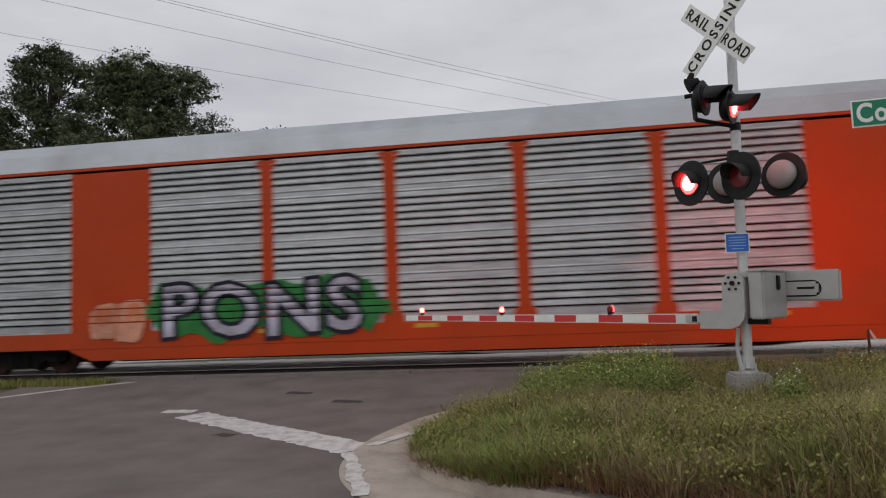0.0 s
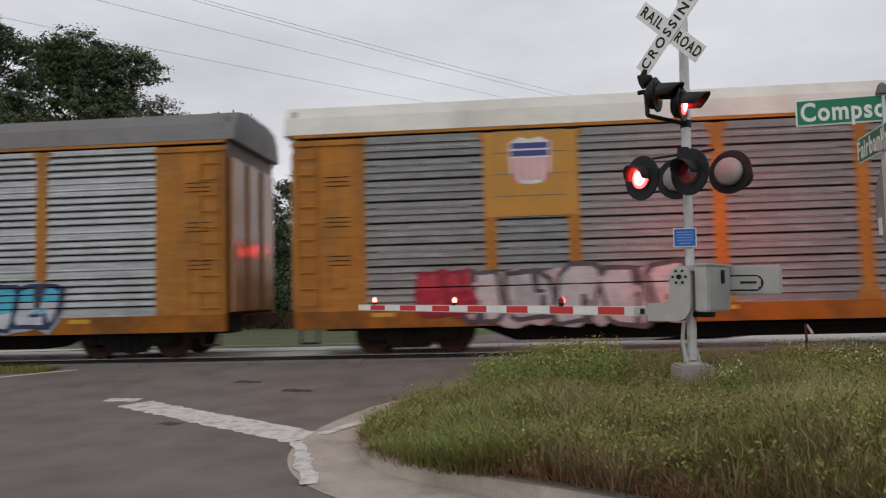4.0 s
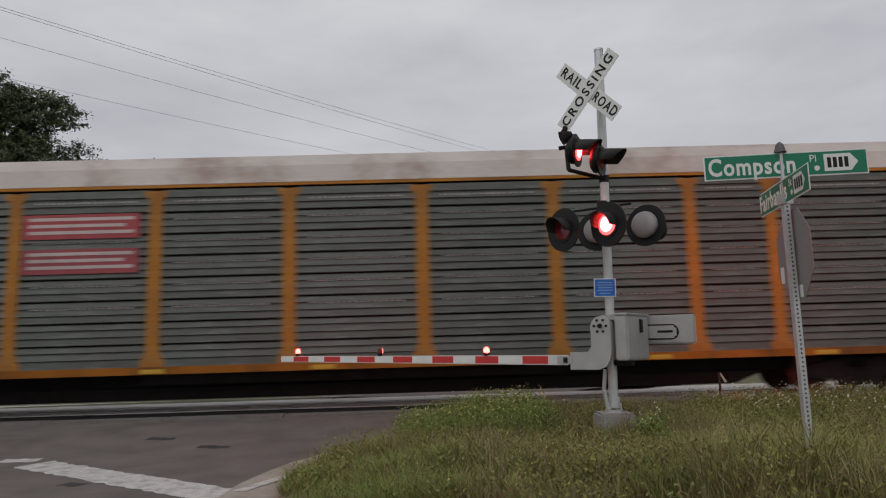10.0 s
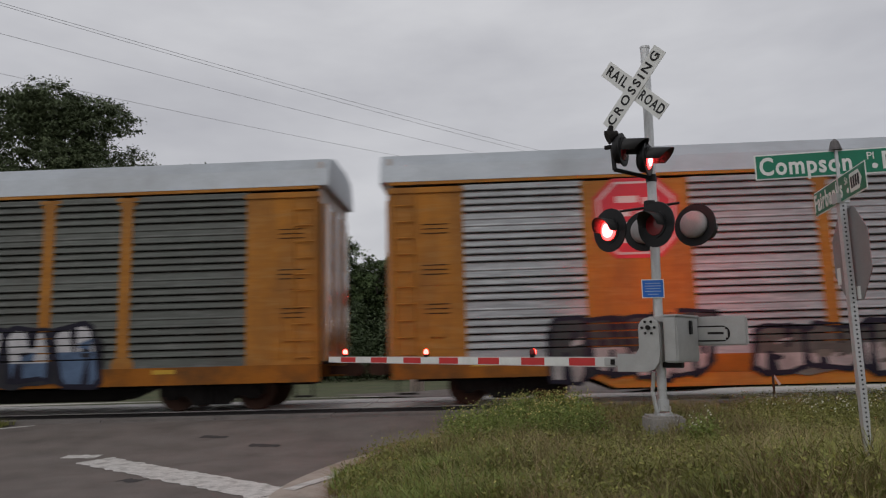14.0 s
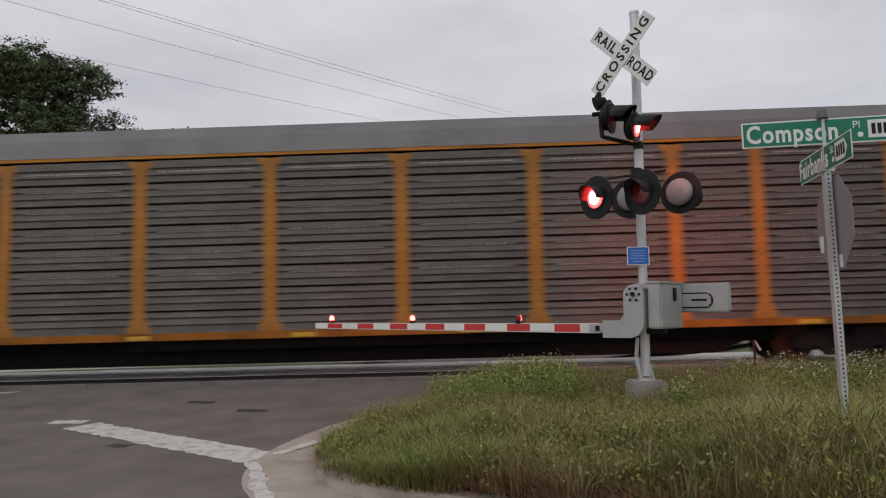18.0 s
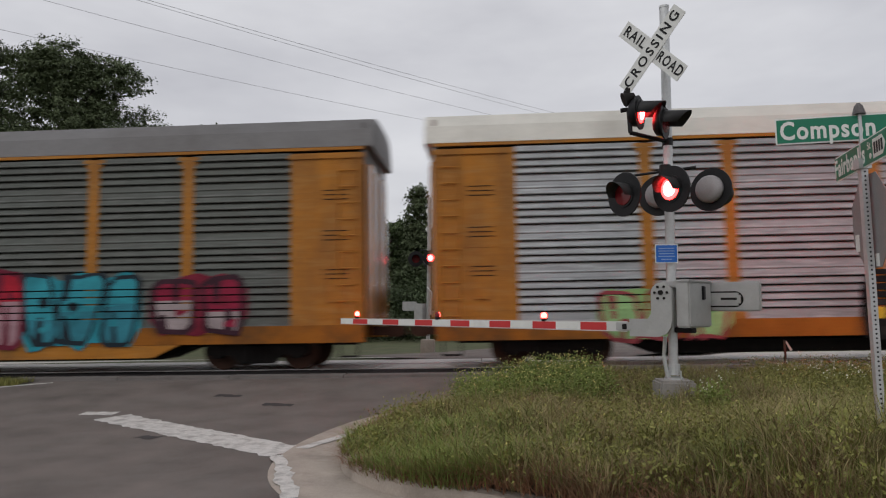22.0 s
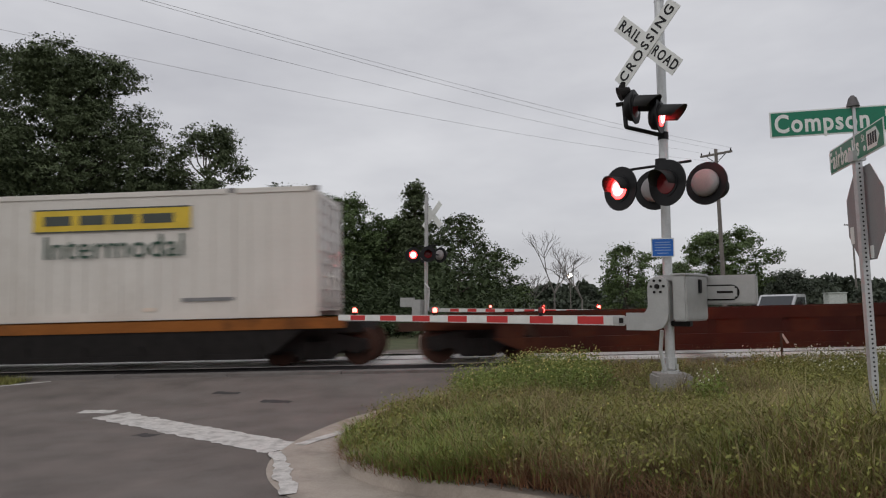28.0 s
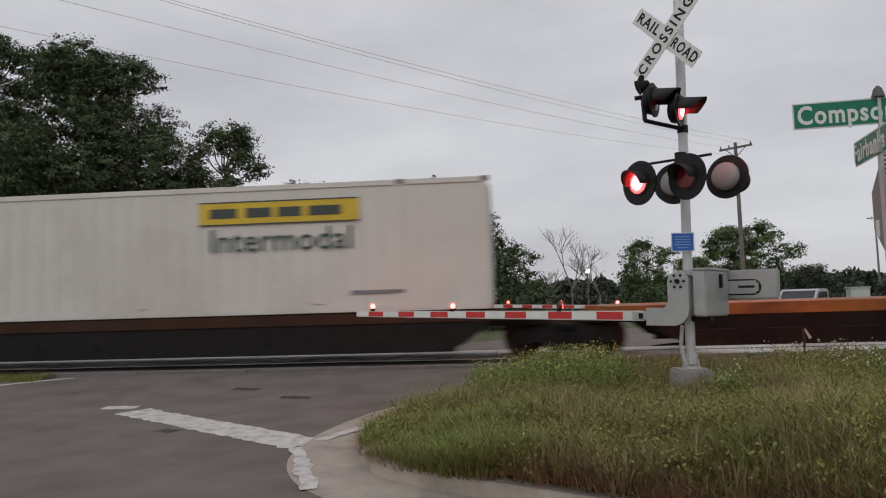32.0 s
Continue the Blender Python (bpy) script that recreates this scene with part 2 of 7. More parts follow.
TIP_LIT = mat("lit_arm_lamp", (0.8, 0.06, 0.05), 0.3, vary=0.05, bump=0.0, emit=(1.0, 0.006, 0.005), strength=150.0)
HEADLIGHT = mat("lit_headlight", (0.9, 0.85, 0.7), 0.3, vary=0.02, bump=0.0, emit=(1.0, 0.74, 0.42), strength=60.0)

# ---- ground, road, track ----
def spaced(*runs):
    out = []
    for a, b, step in runs:
        out += list(np.arange(a, b, step))
    return np.array(out + [runs[-1][1]])


def sheet(name, xs, ys, height, material, keep=None):
    X, Y = np.meshgrid(xs, ys)
    Z = height(X, Y)
    co = np.stack([X.ravel(), Y.ravel(), Z.ravel()], 1)
    nx = len(xs)
    faces = []
    for j in range(len(ys) - 1):
        for i in range(nx - 1):
            if keep is None or keep((xs[i] + xs[i + 1]) / 2, (ys[j] + ys[j + 1]) / 2):
                a = j * nx + i
                faces.append((a, a + 1, a + nx + 1, a + nx))
    me = quads_mesh(name, co, faces, material)
    for p in me.polygons:
        p.use_smooth = True
    return new(name, me)


far_x = spaced((-1500, -100, 140), (-100, -20, 8), (-20, 20, 1), (20, 100, 8), (100, 1500, 140))
far_y = spaced((-300, -20, 40), (-20, 30, 1), (30, 100, 7), (100, 1600, 150))


def ground_z(x, y):
    return road_z(x, y) - 0.05 - 0.10 * smooth_step(17, 30, np.abs(y)) + 0.06 * np.sin(x * 0.21) * np.cos(y * 0.17)


tagged(sheet("ground", far_x, far_y, lambda x, y: np.minimum(ground_z(x, y), road_z(x, y) - 0.04), EARTH),
       "flat ground of rough grass and bare earth", "ground", kind="structure")

# the road heads over the rails at a slant; AX along it, AC across it
AX = Vector((math.cos(radians(51.5)), math.sin(radians(51.5)), 0))
AC = Vector((-AX.y, AX.x, 0))
KERB = [(1.75, 14.2), (0.55, 12.7), (-0.6, 11.3), (-1.25, 10.3), (-1.55, 9.2), (-1.66, 8.3), (-1.62, 7.6), (-1.45, 7.0),
        (-1.15, 6.5), (-0.7, 6.1), (-0.1, 5.72), (0.6, 5.3), (1.6, 4.6), (3.0, 3.9), (8.0, 3.2), (40.0, 3.0)]


def on_road(x, y):
    if y > 13.95 and (x < -9.4 + (y - 14.2) * 0.8 or x > 2.2 + (y - 14.2) * 0.8):
        return False
    return not (y > 12.6 and x < -11.2 - (y - 12.6) * 0.2 + (y - 14.0) * 0.5)


tagged(sheet("road", spaced((-60, -14, 4), (-14, 9, 0.5), (9, 60, 4)), spaced((-14, 4, 2), (4, 14.5, 0.35)),
             lambda x, y: road_z(x, y), ASPHALT, on_road), "worn grey asphalt road surface at a side-road corner", "road", kind="structure")


def slant_strip(name, c0, c1, a0, a1, lift, material, label, category):
    """A strip of paving along the slanted road: c across it, a along it, from the middle of the crossing."""
    mid = Vector((-3.4, TRACK_Y, 0))
    n = 24
    co, faces = [], []
    for i in range(n + 1):
        for c in (c0, c1):
            p = mid + AX * (a0 + (a1 - a0) * i / n) + AC * c
            co.append((p.x, p.y, float(road_z(p.x, p.y)) + lift))
    for i in range(n):
        faces.append((2 * i, 2 * i + 1, 2 * i + 3, 2 * i + 2))
    return tagged(new(name, quads_mesh(name, co, faces, material)), label, category, kind="structure")


slant_strip("road_beyond", -4.1, 4.1, 3.3, 45, 0.05, ASPHALT, "asphalt road going on behind the rails", "road")

# kerb and gutter round the grassed corner
def offset_line(points, d):
    out = []
    for i, p in enumerate(points):
        a, b = Vector(points[max(i - 1, 0)]), Vector(points[min(i + 1, len(points) - 1)])
        t = (b - a).normalized()
        out.append((p[0] + t.y * d, p[1] - t.x * d))
    return out


def smooth_line(points, per=4):
    out = []
    for i in range(len(points) - 1):
        p = [Vector(points[max(0, min(len(points) - 1, i + k))]) for k in (-1, 0, 1, 2)]
        for s in range(per):
            u = s / per
            q = 0.5 * (2 * p[1] + (p[2] - p[0]) * u + (2 * p[0] - 5 * p[1] + 4 * p[2] - p[3]) * u * u + (3 * p[1] - p[0] - 3 * p[2] + p[3]) * u ** 3)
            out.append((q.x, q.y))
    return out + [points[-1]]


LINE = smooth_line(KERB)


def sweep(name, section, material, label, category):
    """Pushes a section of (distance towards the road, height) along the kerb line."""
    rows = [offset_line(LINE, d) for d, _ in section]
    co, faces = [], []
    for i in range(len(LINE)):
        for k, (d, z) in enumerate(section):
            x, y = rows[k][i]
            co.append((x, y, float(road_z(x, y)) + z))
    n = len(section)
    for i in range(len(LINE) - 1):
        for k in range(n - 1):
            a = i * n + k
            faces.append((a, a + 1, a + n + 1, a + n))
    return tagged(new(name, quads_mesh(name, co, faces, material)), label, category, kind="structure")


sweep("gutter", [(0.75, 0.005), (0.62, 0.012), (0.30, 0.006), (0.02, 0.012)], CONCRETE, "pale worn concrete gutter apron round the corner", "gutter")
sweep("kerb", [(0.02, 0.0), (0.0, 0.11), (-0.03, 0.14), (-0.17, 0.15), (-0.24, 0.13), (-0.32, 0.08)], CONCRETE, "low rounded concrete kerb with dirty stains", "kerb")


def inside_verge(x, y):
    """Whether points lie on the grassed corner, inside the kerb; takes numbers or arrays."""
    x, y = np.asarray(x, float), np.asarray(y, float)
    inside = np.zeros(x.shape, bool)
    pts = LINE + [(40.0, 14.2)]
    for (xi, yi), (xj, yj) in zip(pts, pts[-1:] + pts[:-1]):
        if yi != yj:
            inside ^= ((yi > y) != (yj > y)) & (x < (xj - xi) * (y - yi) / (yj - yi) + xi)
    return inside & (y > 2.8) & (y < 14.05)


def behind_kerb(x, y):
    """Inside the corner and at least a kerb's width from its line."""
    if not inside_verge(x, y):
        return False
    p, q = np.array(LINE[:-1]), np.array(LINE[1:])
    d = q - p
    u = np.clip(((x - p[:, 0]) * d[:, 0] + (y - p[:, 1]) * d[:, 1]) / (d ** 2).sum(1), 0, 1)
    return np.hypot(p[:, 0] + u * d[:, 0] - x, p[:, 1] + u * d[:, 1] - y).min() > 0.16


tagged(sheet("verge", spaced((-2, 5, 0.1), (5, 12, 0.25), (12, 40, 2)), spaced((2.9, 6.6, 0.1), (6.6, 14.1, 0.2)), lambda x, y: verge_z(x, y), SOIL,
             behind_kerb),
       "soil under the overgrown grass corner", "ground", kind="structure")


# road markings, laid just above the asphalt
def marking(name, ends, width, label, lift=0.006, ragged=0.05, seed=1):
    rnd = random.Random(seed)
    a, b = Vector((*ends[0], 0)), Vector((*ends[1], 0))
    n = max(6, int((b - a).length / 0.12))
    side = Vector((-(b - a).y, (b - a).x, 0)).normalized() * width / 2
    co, faces = [], []
    for i in range(n + 1):
        p = a.lerp(b, i / n)
        for s in (-1, 1):
            q = p + side * s * (1 + rnd.uniform(-ragged, ragged))
            co.append((q.x, q.y, float(road_z(q.x, q.y)) + lift))
    for i in range(n):
        faces.append((2 * i, 2 * i + 1, 2 * i + 3, 2 * i + 2))
    return tagged(new(name, quads_mesh(name, co, faces, ROADPAINT)), label, "road marking", kind="structure")


marking("stop_line", [(-6.05, 10.95), (-2.35, 8.12)], 0.6, "worn white stop line painted on the asphalt", ragged=0.12)
marking("stop_line_end", [(-6.75, 11.3), (-6.15, 11.28)], 0.26, "worn loose end of the white stop line", seed=3, ragged=0.2)
marking("edge_line", [(-12.5, 11.8), (-9.0, 14.0)], 0.13, "thin white edge line painted on the asphalt", seed=4)
marking("gutter_line", [(-2.25, 8.3), (-1.15, 10.9)], 0.16, "white edge line painted along the gutter", seed=6, lift=0.016, ragged=0.2)
marking("gutter_line_near", [(-2.42, 7.9), (-1.75, 6.1)], 0.17, "broken white edge line along the gutter", seed=7, lift=0.016, ragged=0.4)
for k, (px, py, pl, pw) in enumerate([(-5.0, 12.6, 0.5, 0.16), (-3.9, 11.9, 0.55, 0.2), (-4.7, 9.2, 0.3, 0.2)]):
    mk = marking("asphalt_patch", [(px, py), (px + pl, py - 0.1)], pw, "small dark tar patch on the asphalt", seed=20 + k, lift=0.004, ragged=0.4)
    mk.data.materials[0] = mat("tar_patch", (0.045, 0.04, 0.04), 0.8, vary=0.3, scale=8)


tagged(part("gravel_strip", prism([(19.0, -0.1), (19.0, 0.10), (19.6, 0.13), (24.5, 0.02), (25.5, -0.12)], "x", -640, 640), GRAVEL), "pale gravel strip behind the rails", "gravel", kind="structure")
# ballast bed, sleepers and rails
def crossing_here(x, y):
    u = x - (-3.4) - (y - TRACK_Y) * 0.8
    return -6.2 < u < 5.6


bed = bmesh.new()
extrude(bed, [(14.05, 0.02), (14.5, 0.16), (15.2, 0.2), (17.9, 0.2), (18.6, 0.16), (19.6, 0.0)], "x", -640, 640)
tagged(part("ballast_bed", bed, BALLAST), "pale grey crushed-stone ballast bed under the rails", "ballast", kind="structure")


def rail(y):
    bm = prism([(y - 0.07, 0.2), (y + 0.07, 0.2), (y + 0.07, 0.212), (y + 0.012, 0.23), (y + 0.012, 0.30), (y + 0.037, 0.308),
                (y + 0.035, RAIL_Z), (y - 0.035, RAIL_Z), (y - 0.037, 0.308), (y - 0.012, 0.30), (y - 0.012, 0.23), (y - 0.07, 0.212)], "x", -640, 640)
    return tagged(part("rail", bm, STEEL), "steel rail with a bright worn head", "rail", "rails of the track", "structure")


for y in (TRACK_Y - 0.755, TRACK_Y + 0.755):
    rail(y)
sleeper_mesh = link_mesh("sleeper", box(bmesh.new(), -0.11, 0.11, -1.3, 1.3, -0.1, 0.06, 0.012), TIMBER)
sleepers = tagged(new("sleepers"), "row of dark creosoted wooden sleepers half sunk in ballast", "sleeper", kind="structure")
for i in range(150):
    x = -40 + i * 0.54
    if not crossing_here(x, TRACK_Y):
        s = part("sleeper", sleeper_mesh, None, sleepers)
        s.location = (x, TRACK_Y, 0.2)
# crossing surface: panels between and beside the rails
PANEL = mat("crossing_panel", (0.17, 0.155, 0.145), 0.9, vary=0.2, scale=3, fine=50, bump=0.4, dirt=(0.09, 0.08, 0.07), dirt_amount=0.6)
panels = tagged(new("crossing_deck"), "weathered concrete panels filling the level crossing", "crossing deck", kind="structure")
# the strip on the near side of the first rail is near black
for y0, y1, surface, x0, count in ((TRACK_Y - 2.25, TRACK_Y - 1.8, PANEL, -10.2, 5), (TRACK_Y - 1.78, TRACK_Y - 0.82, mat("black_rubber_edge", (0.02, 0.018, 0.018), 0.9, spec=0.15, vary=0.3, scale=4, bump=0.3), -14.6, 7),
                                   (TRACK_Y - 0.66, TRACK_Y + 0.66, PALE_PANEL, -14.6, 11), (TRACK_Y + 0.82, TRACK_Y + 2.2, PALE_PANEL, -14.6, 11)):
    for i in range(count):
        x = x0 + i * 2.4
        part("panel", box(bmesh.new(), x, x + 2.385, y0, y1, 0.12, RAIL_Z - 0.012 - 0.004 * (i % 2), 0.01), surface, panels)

# ---- the train ----
# way of the train: metres of the coupling behind the first car, at t seconds
def train_x(t):
    return -16.308 + 16.883 * t + 0.029187 * t * t


CAR = 28.55
YELLOW = mat("rack_yellow", (0.44, 0.175, 0.02), 0.6, spec=0.25, vary=0.15, scale=1.2, fine=25, bump=0.08, dirt=(0.16, 0.085, 0.035), dirt_amount=0.75, streak=0.3)
ORANGE = mat("rack_orange", (0.43, 0.046, 0.006), 0.6, spec=0.2, vary=0.12, scale=1.0, fine=25, bump=0.08, dirt=(0.30, 0.06, 0.02), dirt_amount=0.5)
SILVER = mat("rack_silver", (0.365, 0.38, 0.39), 0.45, 0.25, vary=0.18, scale=0.9, fine=24, bump=0.1, dirt=(0.21, 0.21, 0.205), dirt_amount=0.75, rand=0.22, streak=0.25)
MIDGREY = mat("rack_grey", (0.205, 0.213, 0.21), 0.55, 0.2, vary=0.2, scale=0.9, fine=20, bump=0.1, dirt=(0.14, 0.13, 0.12), dirt_amount=0.75, rand=0.18, streak=0.25)
GREENGREY = mat("rack_green_grey", (0.128, 0.137, 0.126), 0.6, 0.15, vary=0.2, scale=0.9, fine=20, bump=0.1, dirt=(0.11, 0.10, 0.085), dirt_amount=0.75, rand=0.18, streak=0.25)
DARKGREY = mat("rack_dark_grey", (0.100, 0.103, 0.103), 0.6, 0.15, vary=0.25, scale=0.9, fine=20, bump=0.1, dirt=(0.07, 0.06, 0.055), dirt_amount=0.75, rand=0.18, streak=0.25)
OLIVE = mat("rack_dull_green_grey", (0.105, 0.116, 0.103), 0.6, 0.15, vary=0.2, scale=0.9, fine=20, bump=0.1, dirt=(0.09, 0.08, 0.065), dirt_amount=0.75, rand=0.18, streak=0.25)
BROWN = mat("rack_sooty_brown", (0.105, 0.092, 0.08), 0.65, 0.15, vary=0.25, scale=0.9, fine=20, bump=0.1, dirt=(0.07, 0.05, 0.04), dirt_amount=0.75, rand=0.18, streak=0.25)
ROOF_WHITE = mat("roof_white", (0.65, 0.63, 0.57), 0.6, 0.1, vary=0.12, scale=0.8, fine=15, bump=0.1, dirt=(0.35, 0.32, 0.28), dirt_amount=0.5)
ROOF_GREY = mat("roof_grey", (0.42, 0.45, 0.48), 0.5, 0.3, vary=0.12, scale=0.8, fine=15, bump=0.1, dirt=(0.24, 0.24, 0.24), dirt_amount=0.5)
ROOF_DARK = mat("roof_dark", (0.17, 0.165, 0.165), 0.6, 0.2, vary=0.2, scale=0.8, fine=15, bump=0.1, dirt=(0.09, 0.08, 0.075), dirt_amount=0.5)
ROOF_RUST = mat("roof_rusting", (0.55, 0.50, 0.46), 0.7, 0.1, vary=0.15, scale=0.9, fine=15, bump=0.1, dirt=(0.22, 0.09, 0.05), dirt_amount=0.8)
PLATE = mat("bare_plate", (0.56, 0.52, 0.49), 0.6, 0.2, vary=0.15, scale=1.5, bump=0.05, dirt=(0.3, 0.2, 0.16), dirt_amount=0.5)
# rack yellow darkened for the shade low on the car, with heavy dirt
SILL_SHADED = mat("sill_yellow", (0.30, 0.105, 0.012), 0.7, vary=0.25, scale=1.5, fine=25, bump=0.1, dirt=(0.07, 0.04, 0.02), dirt_amount=0.85, spec=0.2)
END_DOOR = mat("end_door_gloss_yellow", (0.36, 0.15, 0.03), 0.15, spec=1.0, vary=0.2, scale=1.2, fine=25, bump=0.03, dirt=(0.2, 0.11, 0.05), dirt_amount=0.7, streak=0.3)


def weathered(m, dark, pale, amount=0.5):
    """Adds sideways grime streaks and pale rubbed patches with running-down stains to a sheet paint."""
    n, l = m.node_tree.nodes, m.node_tree.links
    b = n["Principled BSDF"]
    last = b.inputs["Base Color"].links[0].from_socket
    co = n.new("ShaderNodeTexCoord")
    for colour, stretch, scale, lo, hi, k in ((dark, (0.5, 1, 9.0), 1.3, 0.46, 0.66, amount), (pale, (0.9, 1, 5.0), 1.7, 0.50, 0.70, amount), (dark, (7.0, 1, 0.35), 1.0, 0.54, 0.74, amount * 0.8)):
        mp = n.new("ShaderNodeMapping")
        mp.inputs["Scale"].default_value = stretch
        nz = n.new("ShaderNodeTexNoise")
        nz.inputs["Scale"].default_value = scale
        nz.inputs["Detail"].default_value = 7
        nz.inputs["Roughness"].default_value = 0.65
        mr = n.new("ShaderNodeMapRange")
        mr.inputs["From Min"].default_value, mr.inputs["From Max"].default_value, mr.inputs["To Max"].default_value = lo, hi, k
        mx = n.new("ShaderNodeMixRGB")
        mx.inputs[2].default_value = (*colour, 1)
        l.new(co.outputs["Object"], mp.inputs["Vector"])
        l.new(mp.outputs["Vector"], nz.inputs["Vector"])
        l.new(nz.outputs["Fac"], mr.inputs["Value"])
        l.new(mr.outputs[0], mx.inputs[0])
        l.new(last, mx.inputs[1])
        last = mx.outputs["Color"]
    l.new(last, b.inputs["Base Color"])


weathered(SILVER, (0.19, 0.195, 0.20), (0.56, 0.58, 0.59), 0.6)
weathered(MIDGREY, (0.11, 0.11, 0.11), (0.33, 0.34, 0.34), 0.6)
for grey in (GREENGREY, DARKGREY, OLIVE, BROWN):
    weathered(grey, (0.06, 0.058, 0.053), (0.20, 0.20, 0.19), 0.5)
weathered(YELLOW, (0.22, 0.09, 0.02), (0.44, 0.25, 0.09), 0.4)
SHARED = {}


def shared(key, build, material):
    """One mesh for all alike pieces of one material."""
    k = (key, material.name)
    if k not in SHARED:
        SHARED[k] = link_mesh(key if isinstance(key, str) else key[0], build(), material)
    return SHARED[k]


HALF = 1.55


# heights of the slots in the side sheets
SLOTS = [1.22, 1.38, 1.54, 1.70, 1.86, 2.26, 2.42, 2.58, 2.74, 3.10, 3.26, 3.42, 3.58, 3.74, 4.20, 4.36, 4.52, 4.68]


RIBS = [2.06, 2.92, 3.90, 4.05]


def corrugated(width, z0, z1, seams=False):
    """A louvred side sheet: flat bands with dark slots between them; or seamed sheets with shallow ribs."""
    prof = [(0.0, z0)]
    if seams:
        z = z0 + 0.16
        k = 1
        while z < z1 - 0.1:
            if k % 3 == 0:
                prof += [(0.012, z - 0.03), (0.004, z - 0.02), (0.065, z - 0.013), (0.065, z + 0.010), (-0.030, z + 0.014), (-0.034, z + 0.024), (-0.004, z + 0.05)]
            else:
                prof += [(0.010, z - 0.035), (0.014, z - 0.02), (0.012, z + 0.002), (-0.024, z + 0.022)]
            z += 0.158
            k += 1
    else:
        for z in sorted(SLOTS + RIBS):
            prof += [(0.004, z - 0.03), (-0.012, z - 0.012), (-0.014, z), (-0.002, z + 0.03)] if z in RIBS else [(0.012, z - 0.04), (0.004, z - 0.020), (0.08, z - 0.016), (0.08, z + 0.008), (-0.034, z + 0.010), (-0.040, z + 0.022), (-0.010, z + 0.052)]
    prof.append((0.0, z1))
    bm = bmesh.new()
    a = [bm.verts.new((0, p, q)) for p, q in prof]
    b = [bm.verts.new((width, p, q)) for p, q in prof]
    for i in range(len(prof) - 1):
        f = bm.faces.new((a[i], b[i], b[i + 1], a[i + 1]))
        # slot backs are coloured black for the shade inside the car
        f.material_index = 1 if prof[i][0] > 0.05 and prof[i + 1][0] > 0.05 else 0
    return bm


def post_shape(w):
    """A side post with flared head and foot."""
    m = w / 2
    f = 0.11 if w < 0.5 else 0.0
    return prism([(-f, 1.0), (w + f, 1.0), (w + f, 1.10), (w, 1.34), (w, 4.58), (w + f, 4.72), (w + f, 4.80), (-f, 4.80), (-f, 4.72), (0, 4.58), (0, 1.34), (-f, 1.10)], "y", -HALF - 0.022, -HALF + 0.08)


def wheelset():
    bm = bmesh.new()
    for y in (-0.75, 0.75):
        tube(bm, (0, y - 0.07, 0), (0, y + 0.06, 0), 0.42, seg=24)
        tube(bm, (0, y - 0.09 * (1 if y > 0 else -1), 0), (0, y - 0.06 * (1 if y > 0 else -1), 0), 0.455, seg=24)
    tube(bm, (0, -1.0, 0), (0, 1.0, 0), 0.08)
    return bm


def side_frame():
    """Cast bogie side frame with its window, axle boxes and springs."""
    bm = bmesh.new()
    y0, y1 = -0.08, 0.08
    extrude(bm, [(-1.15, 0.36), (-0.95, 0.32), (-0.6, 0.36), (-0.4, 0.16), (0.4, 0.16), (0.6, 0.36), (0.95, 0.32), (1.15, 0.36),
                 (1.15, 0.58), (0.8, 0.66), (0.45, 0.74), (-0.45, 0.74), (-0.8, 0.66), (-1.15, 0.58)], "y", y0, y1)
    for x in (-0.9, 0.9):
        box(bm, x - 0.15, x + 0.15, -0.13, 0.13, 0.28, 0.6, 0.03)
    for x in (-0.2, 0.0, 0.2):
        tube(bm, (x, -0.1, 0.2), (x, -0.1, 0.55), 0.07, seg=10)
    return bm


def bogie(parent, x):
    b = part("bogie", shared("bolster", lambda: box(bmesh.new(), -0.25, 0.25, -1.1, 1.1, 0.42, 0.72, 0.03), DARK), None, parent)
    b.location.x = x
    for y in (-1.02, 1.02):
        f = part("side_frame", shared("side_frame", side_frame, DARK), None, b)
        f.location.y = y
    for dx in (-0.9, 0.9):
        w = part("wheelset", shared("wheelset", wheelset, RUST), None, b)
        w.location = (dx, 0, 0.44)
    return b


def body_shell(l0, l1):
    """Roof sheet with sloped haunches, seen from the side as a pale band."""
    return prism([(-HALF + 0.02, 4.92), (-HALF - 0.01, 4.94), (-HALF + 0.09, 5.34), (-HALF + 0.30, 5.62), (-0.7, 5.72), (0.7, 5.72),
                  (HALF - 0.30, 5.62), (HALF - 0.09, 5.34), (HALF + 0.01, 4.94), (HALF - 0.02, 4.92)], "x", l0, l1)


def paint_mat(colour):
    return mat("spray_%.2f_%.2f_%.2f" % colour, colour, 0.65, spec=0.15, vary=0.28, scale=2.5, fine=20, bump=0.0, dirt=tuple(c * 0.45 for c in colour), dirt_amount=0.55)


def sunk(bm, car):
    """Lets the paint fall back wherever the side sheet has a slot, so that the slots stay open."""
    zs = [v.co.z for v in bm.verts]
    seams = [z for z in (1.476, 1.95, 2.424, 2.898) if car.get("seamed")] or SLOTS
    for z in seams:
        if min(zs) < z - 0.02 and max(zs) > z + 0.02:
            for c in (z - 0.019, z - 0.016, z + 0.008, z + 0.011):
                bmesh.ops.bisect_plane(bm, geom=bm.verts[:] + bm.edges[:] + bm.faces[:], plane_co=(0, 0, c), plane_no=(0, 0, 1))
            for v in bm.verts:
                if z - 0.0165 < v.co.z < z + 0.0085:
                    v.co.y += 0.16
    return bm


def flat_poly(bm, pts, y):
    """One flat painted patch of (x, z) points that faces the road."""
    f = bm.faces.new([bm.verts.new((p, y, q)) for p, q in pts])
    f.normal_update()
    if f.normal.y > 0:
        f.normal_flip()


